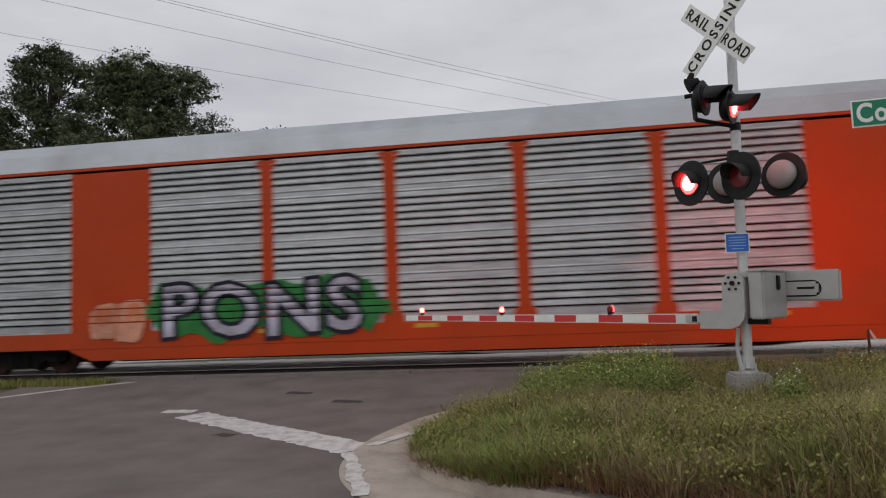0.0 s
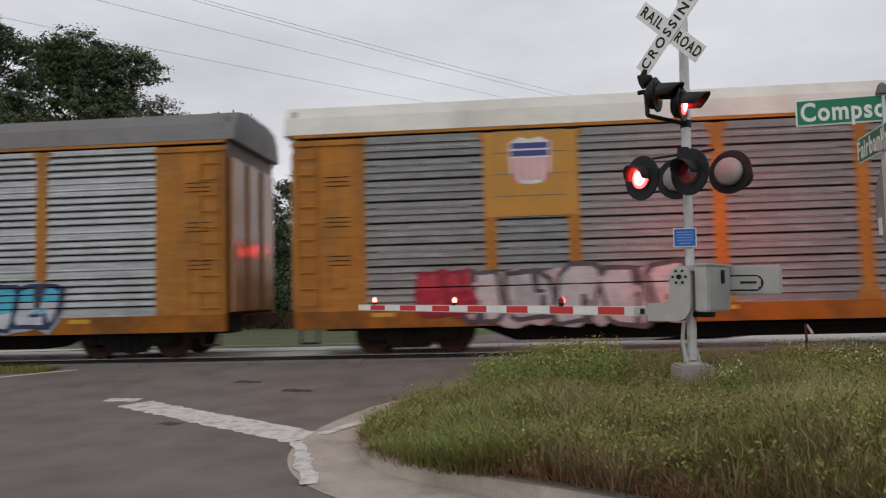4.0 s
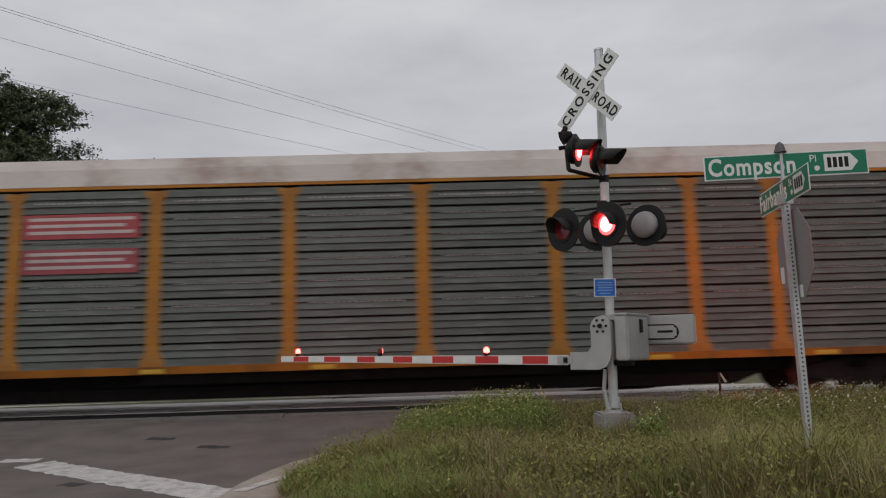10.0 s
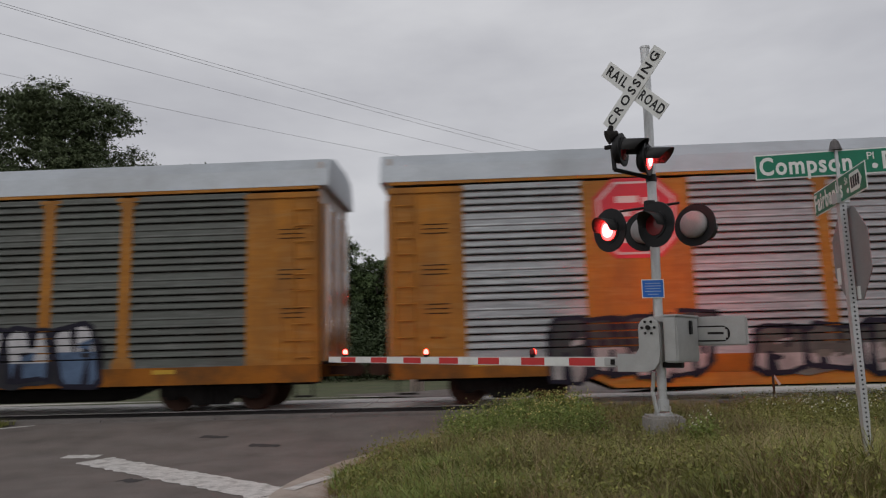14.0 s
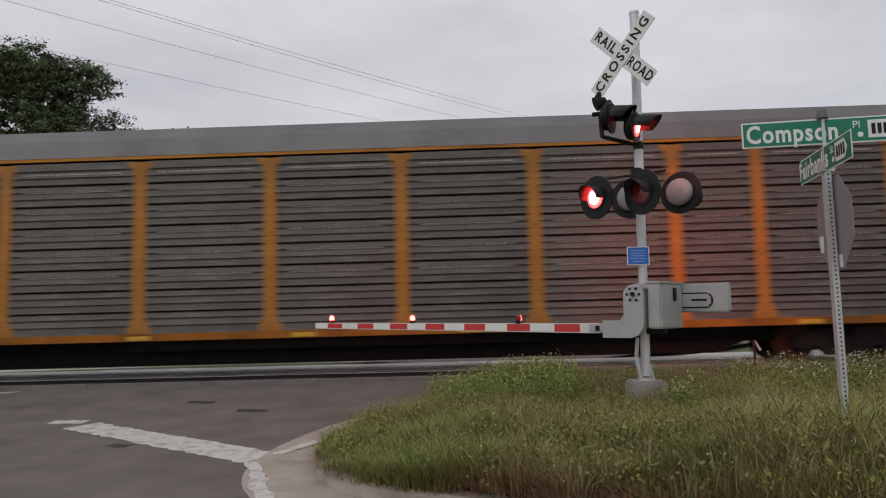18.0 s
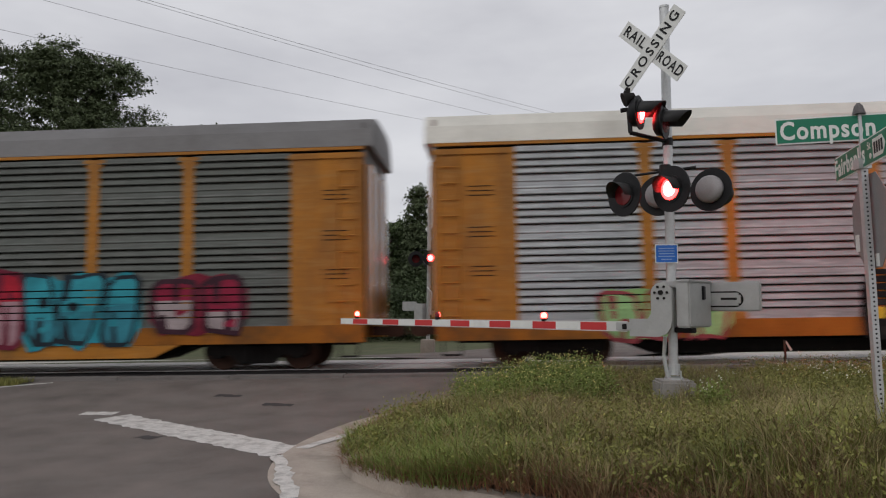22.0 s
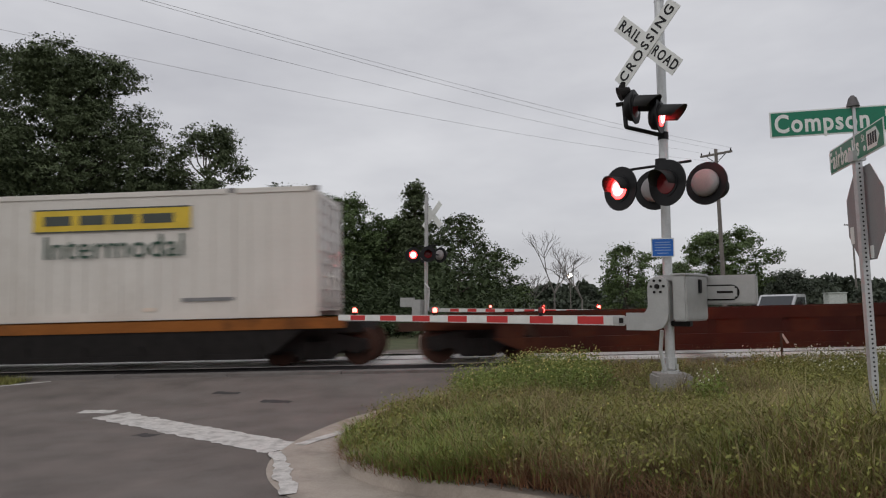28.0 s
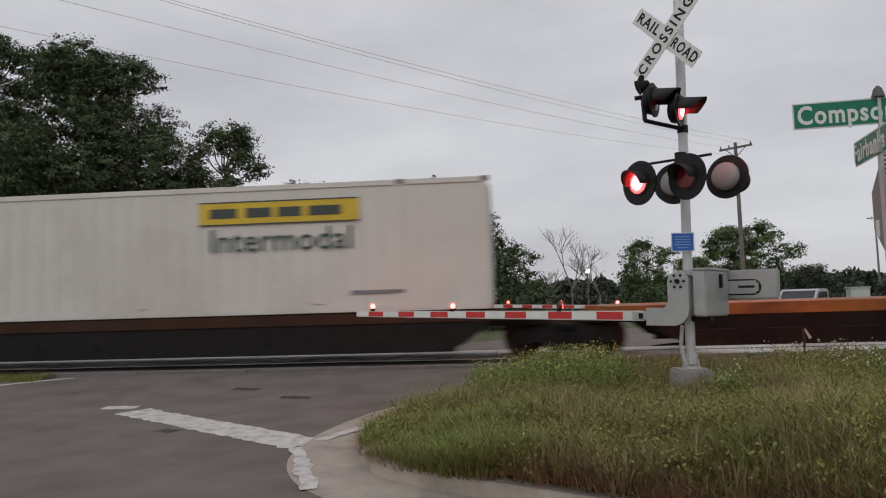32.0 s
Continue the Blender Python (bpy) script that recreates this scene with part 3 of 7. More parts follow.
def blob_outline(cx, cz, w, h, lean, rnd, n=18, power=0.55, rough=0.07):
    """A fat rounded block with a wavering edge."""
    out = []
    for i in range(n):
        a = 2 * math.pi * i / n
        ex, ez = math.copysign(abs(math.cos(a)) ** power, math.cos(a)), math.copysign(abs(math.sin(a)) ** power, math.sin(a))
        k = 1 + rnd.uniform(-rough, rough)
        out.append((cx + (ex * w * k + lean * ez * h) / 2, cz + ez * h * (1 + rnd.uniform(-rough, rough)) / 2))
    return out


def clip_above(pts, z, keep_upper):
    """The part of a convex outline above or below a height."""
    out = []
    for (x0, z0), (x1, z1) in zip(pts, pts[1:] + pts[:1]):
        in0, in1 = (z0 >= z) == keep_upper, (z1 >= z) == keep_upper
        if in0:
            out.append((x0, z0))
        if in0 != in1:
            u = (z - z0) / (z1 - z0)
            out.append((x0 + (x1 - x0) * u, z))
    return out


def spray(car, x0, x1, z0, z1, colours, seed, outline=(0.02, 0.02, 0.025), dots=None):
    """Spray-painted fat blocks along the car's side: a ragged halo, dark edges, two-coloured fill, slits and notches. Nothing legible.
    colours: halo, lower fill, upper fill."""
    rnd = random.Random(seed)
    n = max(2, int(round((x1 - x0) / 1.0)))
    step, h = (x1 - x0) / n, z1 - z0
    cz = (z0 + z1) / 2
    y = -HALF - 0.046
    bm = bmesh.new()
    m = n * 4
    rim = [[bm.verts.new((x0 + (x1 - x0) * i / m, y, cz + sgn * h * (0.5 if 0 < i < m else 0.25) * rnd.uniform(0.7, 1.02))) for sgn in (-1, 1)] for i in range(m + 1)]
    for a, b in zip(rim[:-1], rim[1:]):
        bm.faces.new((a[0], b[0], b[1], a[1]))
    group = part("spray_paint", sunk(bm, car), paint_mat(colours[0]), car, "faded spray-painted letters along the lower side")

    def patch(name, pts, dy, colour):
        b = bmesh.new()
        flat_poly(b, pts, y - dy)
        part(name, sunk(b, car), paint_mat(colour), group)

    for i in range(n):
        cx = x0 + step * (i + 0.5)
        w, lean = step * rnd.uniform(0.84, 1.12), rnd.uniform(-0.25, 0.3)
        hh, cc = h * rnd.uniform(0.82, 1.08), cz + rnd.uniform(-0.05, 0.05) * h
        k = 0.0012 * (i % 2)
        form = blob_outline(cx, cc, w, hh, lean, rnd, 14, 0.4, 0.11)
        patch("letter_edge", form, 0.004 + k, outline)
        t = min(step, h) * 0.1
        inner = [(cx + (p - cx) * (1 - 2 * t / w), cc + (q - cc) * (1 - 2 * t / hh)) for p, q in form]
        split = cc + hh * rnd.uniform(-0.16, 0.12)
        for keep, colour in ((False, colours[1]), (True, colours[2])):
            patch("letter_fill", clip_above(inner, split, keep), 0.008 + k, colour)
        # legs, arms and a counter cut the block up
        for up in ((-1, 1), (-1, ), (1, -1))[rnd.randrange(3)]:
            sx = cx + w * rnd.uniform(-0.26, 0.26)
            top, foot = cc + up * hh * 0.48, cc + up * hh * rnd.uniform(-0.06, 0.16)
            d = w * rnd.uniform(0.05, 0.11)
            patch("letter_cut", [(sx - d * 1.4, top), (sx + d * 1.4, top), (sx + d * 0.5 - lean * 0.3, foot), (sx - d * 0.7 - lean * 0.3, foot)], 0.012 + k, outline)
        patch("letter_cut", blob_outline(cx + w * rnd.uniform(-0.22, 0.22), cc + hh * rnd.uniform(-0.2, 0.25), w * rnd.uniform(0.14, 0.34), hh * rnd.uniform(0.08, 0.18), 0, rnd, 8, 0.8), 0.014 + k, rnd.choice((outline, colours[0])))
        sx, sz = cx + w * rnd.uniform(-0.3, 0.2), cc + hh * rnd.uniform(-0.35, 0.3)
        patch("letter_shine", [(sx - w * 0.1, sz - hh * 0.02), (sx + w * 0.16, sz + hh * rnd.uniform(-0.06, 0.08)), (sx + w * 0.2, sz + hh * 0.12), (sx - w * 0.08, sz + hh * 0.05)], 0.016 + k, colours[2] if sz < split else colours[1])
    if dots:
        for i in range(7):
            patch("dot", blob_outline(x0 + (x1 - x0) * (0.05 + 0.085 * i), cz + h * (0.28 if i % 2 else -0.05) + rnd.uniform(-0.1, 0.1), 0.32, 0.26, 0, rnd, 12, 0.8), 0.02, dots)
    return group


def sprayed_word(car, word, x0, x1, z0, z1, fill, edge, halo=None, fat=0.05):
    """Sprayed capitals that can be read, with a darker edge round them."""
    y = -HALF - 0.046
    group = None
    if halo:
        rnd = random.Random(len(word) + 7)
        bm = bmesh.new()
        m = len(word) * 6
        rim = [[bm.verts.new((x0 - 0.5 + (x1 - x0 + 1.1) * i / m, y, (z0 + z1) / 2 + 0.1 * math.sin(i * 0.7) + sgn * (z1 - z0) * (0.5 if 1 < i < m - 1 else 0.12) * rnd.uniform(0.62, 1.04))) for sgn in (-1, 1)] for i in range(m + 1)]
        for a, b in zip(rim[:-1], rim[1:]):
            bm.faces.new((a[0], b[0], b[1], a[1]))
        group = part("spray_paint", sunk(bm, car), paint_mat(halo), car, "spray-painted word along the lower side")
    for offset, colour, dy in ((fat, edge, 0.006), (fat * 0.25, fill, 0.012)):
        cu = bpy.data.curves.new("letters", "FONT")
        cu.body, cu.size, cu.offset, cu.space_character = word, 1.0, offset, 1.12
        cu.align_x, cu.align_y, cu.resolution_u = "CENTER", "CENTER", 3
        tmp = bpy.data.objects.new("letters", cu)
        me = bpy.data.meshes.new_from_object(tmp)
        bpy.data.objects.remove(tmp)
        me.materials.clear()
        me.materials.append(paint_mat(colour))
        co = [v.co for v in me.vertices]
        lo, hi = Vector([min(c[k] for c in co) for k in (0, 1, 2)]), Vector([max(c[k] for c in co) for k in (0, 1, 2)])
        g = 0.0 if dy < 0.01 else fat * 1.2
        for v in me.vertices:
            u, q = (v.co.x - lo.x) / (hi.x - lo.x), (v.co.y - lo.y) / (hi.y - lo.y)
            v.co = (x0 + g + (x1 - x0 - 2 * g) * u, y - dy, z0 + g + (z1 - z0 - 2 * g) * q + 0.05 * math.sin(9 * u))
        bm = bmesh.new()
        bm.from_mesh(me)
        sunk(bm, car).to_mesh(me)
        bm.free()
        ob = part("lettering", me, None, group or car, "" if group else "spray-painted word along the lower side")
        group = group or ob
    return group


def plain_shape(car, name, outline, level, colour, label, parent=None):
    bm = bmesh.new()
    y = -HALF - 0.03 - 0.005 * level
    extrude(bm, outline, "y", y - 0.003, y)
    key = "plain_%.2f_%.2f_%.2f" % colour
    return part(name, bm, mat(key, colour, 0.5, vary=0.08, scale=3, bump=0.0, dirt=tuple(c * 0.6 for c in colour), dirt_amount=0.4), parent or car, label)


def shield(car, cx, cz, s=1.0):
    """A striped shield of plain shapes."""
    w, h = 0.62 * s, 0.72 * s
    base = plain_shape(car, "shield", [(cx - w, cz + h * 0.75), (cx - w * 0.5, cz + h), (cx, cz + h * 0.9), (cx + w * 0.5, cz + h), (cx + w, cz + h * 0.75),
                                       (cx + w * 0.95, cz - h * 0.5), (cx + w * 0.5, cz - h * 0.95), (cx, cz - h), (cx - w * 0.5, cz - h * 0.95), (cx - w * 0.95, cz - h * 0.5)],
                       0, (0.7, 0.68, 0.68), "striped red, white and blue shield")
    for i in range(5):
        x = cx - w * 0.76 + i * w * 0.38
        plain_shape(car, "stripe", [(x - w * 0.09, cz - h * 0.82), (x + w * 0.09, cz - h * 0.82), (x + w * 0.09, cz + h * 0.12), (x - w * 0.09, cz + h * 0.12)], 1, (0.6, 0.16, 0.17), "", base)
    for dz in (0.30, 0.62):
        plain_shape(car, "band", [(cx - w * 0.9, cz + h * (dz - 0.11)), (cx + w * 0.9, cz + h * (dz - 0.11)), (cx + w * 0.9, cz + h * (dz + 0.13)), (cx - w * 0.9, cz + h * (dz + 0.13))], 1, (0.04, 0.05, 0.22), "", base)
    return base


def octagon_mark(car, cx, cz):
    """A red eight-cornered plate with a pale rim and plain pale bars."""
    def eight(w, h, c):
        return [(cx - w, cz - h + c), (cx - w + c, cz - h), (cx + w - c, cz - h), (cx + w, cz - h + c), (cx + w, cz + h - c), (cx + w - c, cz + h), (cx - w + c, cz + h), (cx - w, cz + h - c)]
    base = plain_shape(car, "emblem", eight(0.90, 0.88, 0.42), 0, (0.55, 0.03, 0.05), "red eight-cornered emblem with pale bars")
    plain_shape(car, "rim", eight(0.82, 0.80, 0.38), 1, (0.62, 0.52, 0.50), "", base)
    plain_shape(car, "ground", eight(0.77, 0.75, 0.36), 2, (0.55, 0.03, 0.05), "", base)
    for z, a, b in ((0.40, -0.42, 0.05), (0.36, 0.16, 0.45), (0.10, -0.42, -0.12), (0.06, 0.02, 0.34), (-0.18, -0.30, 0.05), (-0.22, 0.16, 0.48), (-0.48, -0.42, 0.30)):
        plain_shape(car, "bar", [(cx + a, cz + z - 0.07), (cx + b, cz + z - 0.07), (cx + b, cz + z + 0.08), (cx + a, cz + z + 0.08)], 3, (0.66, 0.58, 0.56), "", base)
    return base


def plaque(car, x0, x1, z0, z1, ground, bars, label):
    base = plain_shape(car, "plaque", [(x0, z0), (x1, z0), (x1, z1), (x0, z1)], 0, ground, label)
    n = 3
    for i in range(n):
        z = z0 + (z1 - z0) * (0.2 + 0.27 * i)
        plain_shape(car, "bar", [(x0 + 0.12, z), (x1 - 0.12 - 0.2 * (i % 2), z), (x1 - 0.12 - 0.2 * (i % 2), z + (z1 - z0) * 0.13), (x0 + 0.12, z + (z1 - z0) * 0.13)], 1, bars, "", base)
    return base


def autorack(paint, sheet_mat, roof, wide=(1, 1), label="", skirt=False, dots=False, thin=False, zone=(5.0, 7.05), panel=2.4):
    """A closed two-deck car carrier: frame, posts, louvred side sheets, roof, end doors, ladders, couplers and two bogies."""
    car = tagged(new("autorack_car"), label, "rail car", "cars of the train")
    car["seamed"] = int(dots)
    lo, hi = 0.78, CAR - 0.78
    part("deck", shared("deck", lambda: box(bmesh.new(), lo, hi, -HALF + 0.08, HALF - 0.08, 0.98, 1.02), DARK), None, car)
    part("centre_sill", shared("centre_sill", lambda: box(bmesh.new(), lo + 0.4, hi - 0.4, -0.4, 0.4, 0.52, 0.976), DARK), None, car)
    part("brake_gear", shared("brake_gear", lambda: prism([(4.9, 0.516), (5.6, 0.24), (hi - 5.0, 0.24), (hi - 4.3, 0.516)], "y", -0.5, 0.5), DARK), None, car)
    part("tank", shared("tank", lambda: box(bmesh.new(), 9.5, hi - 9.0, -1.15, -0.45, 0.60, 0.976, 0.04), DARK), None, car)
    sill = part("side_sill", shared("sill_near_%d" % thin, lambda: box(bmesh.new(), lo, hi, -HALF - 0.02, -HALF + 0.06, 0.84 if thin else 0.62, 1.0), SILL_SHADED if paint is YELLOW else paint), None, car)
    part("far_sill", shared("sill_far", lambda: box(bmesh.new(), lo, hi, HALF - 0.06, HALF + 0.02, 0.62, 1.0), paint), None, car)
    if skirt:
        part("skirt", shared("skirt", lambda: prism([(4.9, 0.615), (5.5, 0.34), (CAR - 5.5, 0.34), (CAR - 4.9, 0.615)], "y", -HALF - 0.012, -HALF + 0.04), paint), None, car)
    strip = shared("reflector", lambda: box(bmesh.new(), 0, 0.5, -HALF - 0.026, -HALF - 0.02, 0.86, 0.95), mat("reflector_yellow", (0.5, 0.3, 0.02), 0.5, vary=0.2))
    for x in np.arange(2.5, 27, 3.6):
        part("reflector", strip, None, sill).location.x = x
    part("top_rail", shared("top_rail", lambda: box(bmesh.new(), lo, hi, -HALF - 0.015, -HALF + 0.05, 4.865, 4.93), paint), None, car)
    part("far_top_rail", shared("far_top_rail", lambda: box(bmesh.new(), lo, hi, HALF - 0.05, HALF + 0.015, 4.80, 4.93), paint), None, car)
    part("far_side", shared("far_side", lambda: box(bmesh.new(), lo + 0.1, hi - 0.1, HALF - 0.1, HALF, 1.0, 4.82), sheet_mat), None, car)
    # dark sheet added behind the louvres in place of the shaded inside
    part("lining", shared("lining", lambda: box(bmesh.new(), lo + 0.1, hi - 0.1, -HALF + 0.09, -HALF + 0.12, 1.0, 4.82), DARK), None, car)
    part("roof", shared("roof", lambda: body_shell(lo - 0.2, hi + 0.2), roof), None, car)
    # posts and sheets along the side; wide: 1 a full wide post, 2 a panel over its upper half, 0 two thin posts
    solid = [(lo, panel), (CAR - panel, hi)]
    marks = {}
    for end, kind in zip(("rear", "front"), wide):
        a, b = zone if end == "rear" else (CAR - zone[1], CAR - zone[0])
        if kind:
            marks[end] = (a + b) / 2
        if kind == 1:
            solid.append((a, b))
        else:
            solid += [(a, a + 0.26), (b - 0.26, b)]
        if kind == 2:
            part("sign_panel", box(bmesh.new(), a + 0.02, b - 0.02, -HALF - 0.026, -HALF - 0.014, 2.95, 4.79, 0.003), mat("panel_yellow", (0.5, 0.24, 0.03), 0.5, vary=0.1, scale=2, dirt=(0.3, 0.15, 0.03), dirt_amount=0.4), car)
    for i in range(1, 5):
        x = zone[1] + (CAR - 2 * zone[1]) * i / 5
        solid.append((x - 0.14, x + 0.14))
    cuts = sorted(solid)
    for a, b in cuts:
        key = "post_%.2f" % (b - a)
        ob = part("post", shared(key, lambda w=b - a: post_shape(w), paint), None, car)
        ob.location.x = a
    for (a0, a1), (b0, b1) in zip(cuts[:-1], cuts[1:]):
        if b0 - a1 > 0.2:
            w = b0 - a1
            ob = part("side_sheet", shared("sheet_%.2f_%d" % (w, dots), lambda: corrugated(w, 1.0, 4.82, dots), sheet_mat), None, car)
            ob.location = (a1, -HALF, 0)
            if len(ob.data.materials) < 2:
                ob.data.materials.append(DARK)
            if dots:
                ps = part("perforation", shared("dots_%.2f" % w, lambda: boxes(*[(x, x + 0.045, -0.019, -0.013, z, z + 0.035) for z in (2.25, 2.73, 3.20, 3.68, 4.15, 4.55)
                                                                               for x in np.arange(0.3, w - 0.3, 0.13)]), PLATE), None, ob)
                ps["kind"] = "stuff"
    # plates and seams on the end posts
    for a in (lo, CAR - 2.4):
        seam = part("end_panel", shared("end_panel", lambda: boxes((0.52, 0.55, -HALF - 0.03, -HALF - 0.018, 1.05, 4.66), (1.50, 1.54, -HALF - 0.03, -HALF - 0.018, 1.05, 4.66), (0.55, 1.50, -HALF - 0.03, -HALF - 0.02, 2.62, 2.68)), paint), None, car)
        seam.location.x = a
        part("door_track", shared("door_track", lambda: box(bmesh.new(), -0.04, 1.66, -HALF - 0.06, -HALF - 0.02, 4.66, 4.76, 0.01), paint), None, car).location.x = a
        vent = shared("vent", lambda: boxes(*[(0.72, 1.28, -HALF - 0.032, -HALF - 0.021, dz, dz + 0.017) for dz in (0, 0.1, 0.2)]), DARK)
        for z in (2.0, 2.85, 3.75):
            part("vent", vent, None, car).location = (a, 0, z)
        part("lock_box", shared("lock_box", lambda: boxes((0.85, 1.15, -HALF - 0.06, -HALF - 0.022, 1.5, 1.72), (0.75, 0.80, -HALF - 0.05, -HALF - 0.022, 1.1, 2.4)), paint), None, car).location.x = a
    # ends: folding doors with panels, upper hood plate
    for e, sgn in ((lo, -1), (hi, 1)):
        w = (2 * HALF - 0.24) / 6
        leaf = shared("door_leaf", lambda: box(bmesh.new(), -0.05, 0.05, 0, w - 0.03, 1.05, 4.55), END_DOOR if paint is YELLOW else paint)
        d = part("end_door", shared("door_frame", lambda: box(bmesh.new(), -0.02, 0.02, -HALF + 0.1, HALF - 0.1, 1.02, 4.58), DARK), None, car)
        d.matrix_basis = pose(e, 0, 0, 0, 0, 0 if sgn < 0 else 180)
        for k in range(6):
            part("door_leaf", leaf, None, d).location = (-0.03 - 0.06 * (k % 2), -HALF + 0.12 + k * w, 0)
        h = part("end_hood", shared("end_hood", lambda: box(bmesh.new(), -0.05, 0.05, -HALF + 0.1, HALF - 0.1, 4.55, 5.5), PLATE if roof is not ROOF_DARK else ROOF_DARK), None, car)
        h.location.x = e
        rungs = shared("ladder", lambda: tubes(*[((0, 0, z), (0.42, 0, z), 0.014) for z in np.arange(1.15, 4.7, 0.36)],
                                               ((0, 0, 1.05), (0, 0, 4.75), 0.016), ((0.42, 0, 1.05), (0.42, 0, 4.75), 0.016), seg=6), paint)
        ld = part("ladder", rungs, None, car)
        ld.location = (lo + 0.12 if sgn < 0 else hi - 0.55, -HALF - 0.06, 0)
        st = part("step", shared("step", lambda: boxes((0, 0.42, -0.03, 0.03, 0.30, 0.34), (0, 0.03, -0.02, 0.02, 0.34, 0.66), (0.39, 0.42, -0.02, 0.02, 0.34, 0.66)), DARK), None, car)
        st.location = (lo + 0.12 if sgn < 0 else hi - 0.55, -HALF + 0.02, 0)
        cp = part("coupler", shared("coupler", lambda: boxes((-0.72, 0.1, -0.1, 0.1, 0.72, 0.92), (-0.62, -0.3, -0.16, 0.16, 0.68, 0.98)), RUST), None, car)
        cp.matrix_basis = pose(e, 0, 0, 0, 0, 0 if sgn < 0 else 180)
    for x in (3.3, CAR - 3.3):
        bogie(car, x)
    return car, marks

# the cars, from the first that is seen to the last closed one
DIRTY_YELLOW = "weathered yellow auto carrier, louvred grey sides"
CARS = [
    (ORANGE, SILVER, ROOF_GREY, (1, 1), "bright orange auto carrier with louvred silver sides"),
    (YELLOW, GREENGREY, ROOF_WHITE, (0, 0), DIRTY_YELLOW + " and a cream roof"),
    (YELLOW, MIDGREY, ROOF_WHITE, (2, 0), DIRTY_YELLOW + " and a white roof"),
    (YELLOW, SILVER, ROOF_DARK, (0, 0), "yellow auto carrier with bright silver sides and a dark roof"),
    (YELLOW, SILVER, ROOF_GREY, (0, 0), "yellow auto carrier with silver sides, dark spray paint"),
    (YELLOW, MIDGREY, ROOF_GREY, (1, 1), "yellow auto carrier with red emblems on its wide posts"),
    (YELLOW, OLIVE, ROOF_RUST, (0, 0), "yellow auto carrier with dull green sides and a rusting roof"),
    (YELLOW, DARKGREY, ROOF_DARK, (2, 0), "yellow auto carrier with grey sides, pink spray paint below"),
    (YELLOW, SILVER, ROOF_GREY, (1, 1), "yellow auto carrier with red emblems and lime spray paint"),
    (YELLOW, OLIVE, ROOF_GREY, (0, 0), "yellow auto carrier with dull green sides, blue spray paint"),
    (YELLOW, GREENGREY, ROOF_WHITE, (0, 0), "yellow auto carrier with grey sides, teal spray paint"),
    (YELLOW, BROWN, ROOF_DARK, (0, 0), "sooty yellow auto carrier with brown stained sides"),
    (YELLOW, MIDGREY, ROOF_WHITE, (0, 0), "yellow auto carrier with silver sides, green and red spray paint"),
    (YELLOW, SILVER, ROOF_WHITE, (0, 0), "yellow auto carrier with silver sides, black and orange spray paint"),
    (YELLOW, OLIVE, ROOF_DARK, (2, 0), "yellow auto carrier with shield and large teal spray paint"),
]
BK, WH = (0.03, 0.03, 0.035), (0.54, 0.53, 0.54)
TEAL, PURPLE, PINK, SKY = (0.02, 0.20, 0.24), (0.36, 0.30, 0.48), (0.62, 0.38, 0.40), (0.10, 0.42, 0.58)
LIME, LEAF, CRIMSON, NAVY = (0.38, 0.46, 0.05), (0.07, 0.33, 0.08), (0.5, 0.03, 0.05), (0.05, 0.12, 0.36)
GOLD, TANG, PALE = (0.62, 0.45, 0.04), (0.65, 0.2, 0.04), (0.62, 0.55, 0.5)
# where the wide posts or thin post pairs stand on cars that differ
ZONES = {1: (5.25, 7.3), 5: (5.0, 7.3), 8: (5.0, 7.3), 13: (5.2, 7.2), 14: (4.6, 7.05)}
rolling = []
made = []
for k, (paint, sides, roof, wide, label) in enumerate(CARS):
    car, marks = autorack(paint, sides, roof, wide, label, skirt=k in (0, 5, 8, 14), thin=k in (6, 11), dots=k in (1, 2, 6, 7, 10, 11, 12), zone=ZONES.get(k, (5.0, 7.05)), panel=2.55 if k == 13 else 2.4)
    rolling.append((car, -CAR * (k - 1) - CAR))
    made.append((car, marks))


def rack(k):
    return made[k][0]


sprayed_word(rack(0), "PONS", 7.3, 12.2, 0.72, 2.1, (0.40, 0.38, 0.46), (0.02, 0.018, 0.03), (0.035, 0.19, 0.05), 0.08)
spray(rack(0), 5.5, 6.9, 0.8, 1.7, [(0.6, 0.2, 0.1), (0.65, 0.3, 0.2), (0.6, 0.2, 0.1)], 12, outline=(0.6, 0.3, 0.2))
plain_shape(rack(1), "blue_block", [(18.9, 0.95), (23.6, 1.0), (23.7, 1.85), (18.95, 1.8)], 0, SKY, "faded light blue painted block")
spray(rack(1), 9.0, 14.0, 0.6, 1.9, [(0.36, 0.3, 0.3), (0.40, 0.33, 0.31), (0.34, 0.28, 0.28)], 22, outline=(0.24, 0.2, 0.2))
spray(rack(1), 3.2, 7.8, 0.6, 1.9, [(0.14, 0.15, 0.14), (0.26, 0.24, 0.16), (0.09, 0.17, 0.17)], 23, outline=(0.08, 0.09, 0.09))
plaque(rack(1), 7.9, 9.95, 3.25, 4.0, (0.30, 0.30, 0.30), (0.5, 0.28, 0.03), "pale grey plaque with yellow bars")
spray(rack(2), 3.5, 4.8, 0.75, 1.9, [(0.4, 0.04, 0.06), (0.36, 0.03, 0.05), (0.42, 0.05, 0.07)], 31, outline=(0.25, 0.03, 0.05))
spray(rack(2), 4.4, 9.4, 0.55, 1.85, [(0.5, 0.36, 0.36), (0.52, 0.42, 0.42), (0.48, 0.44, 0.45)], 32, outline=(0.10, 0.08, 0.09))
spray(rack(5), 2.5, 9.3, 0.55, 2.15, [(0.30, 0.36, 0.42), (0.46, 0.42, 0.42), (0.07, 0.22, 0.42)], 61, outline=(0.03, 0.06, 0.2))
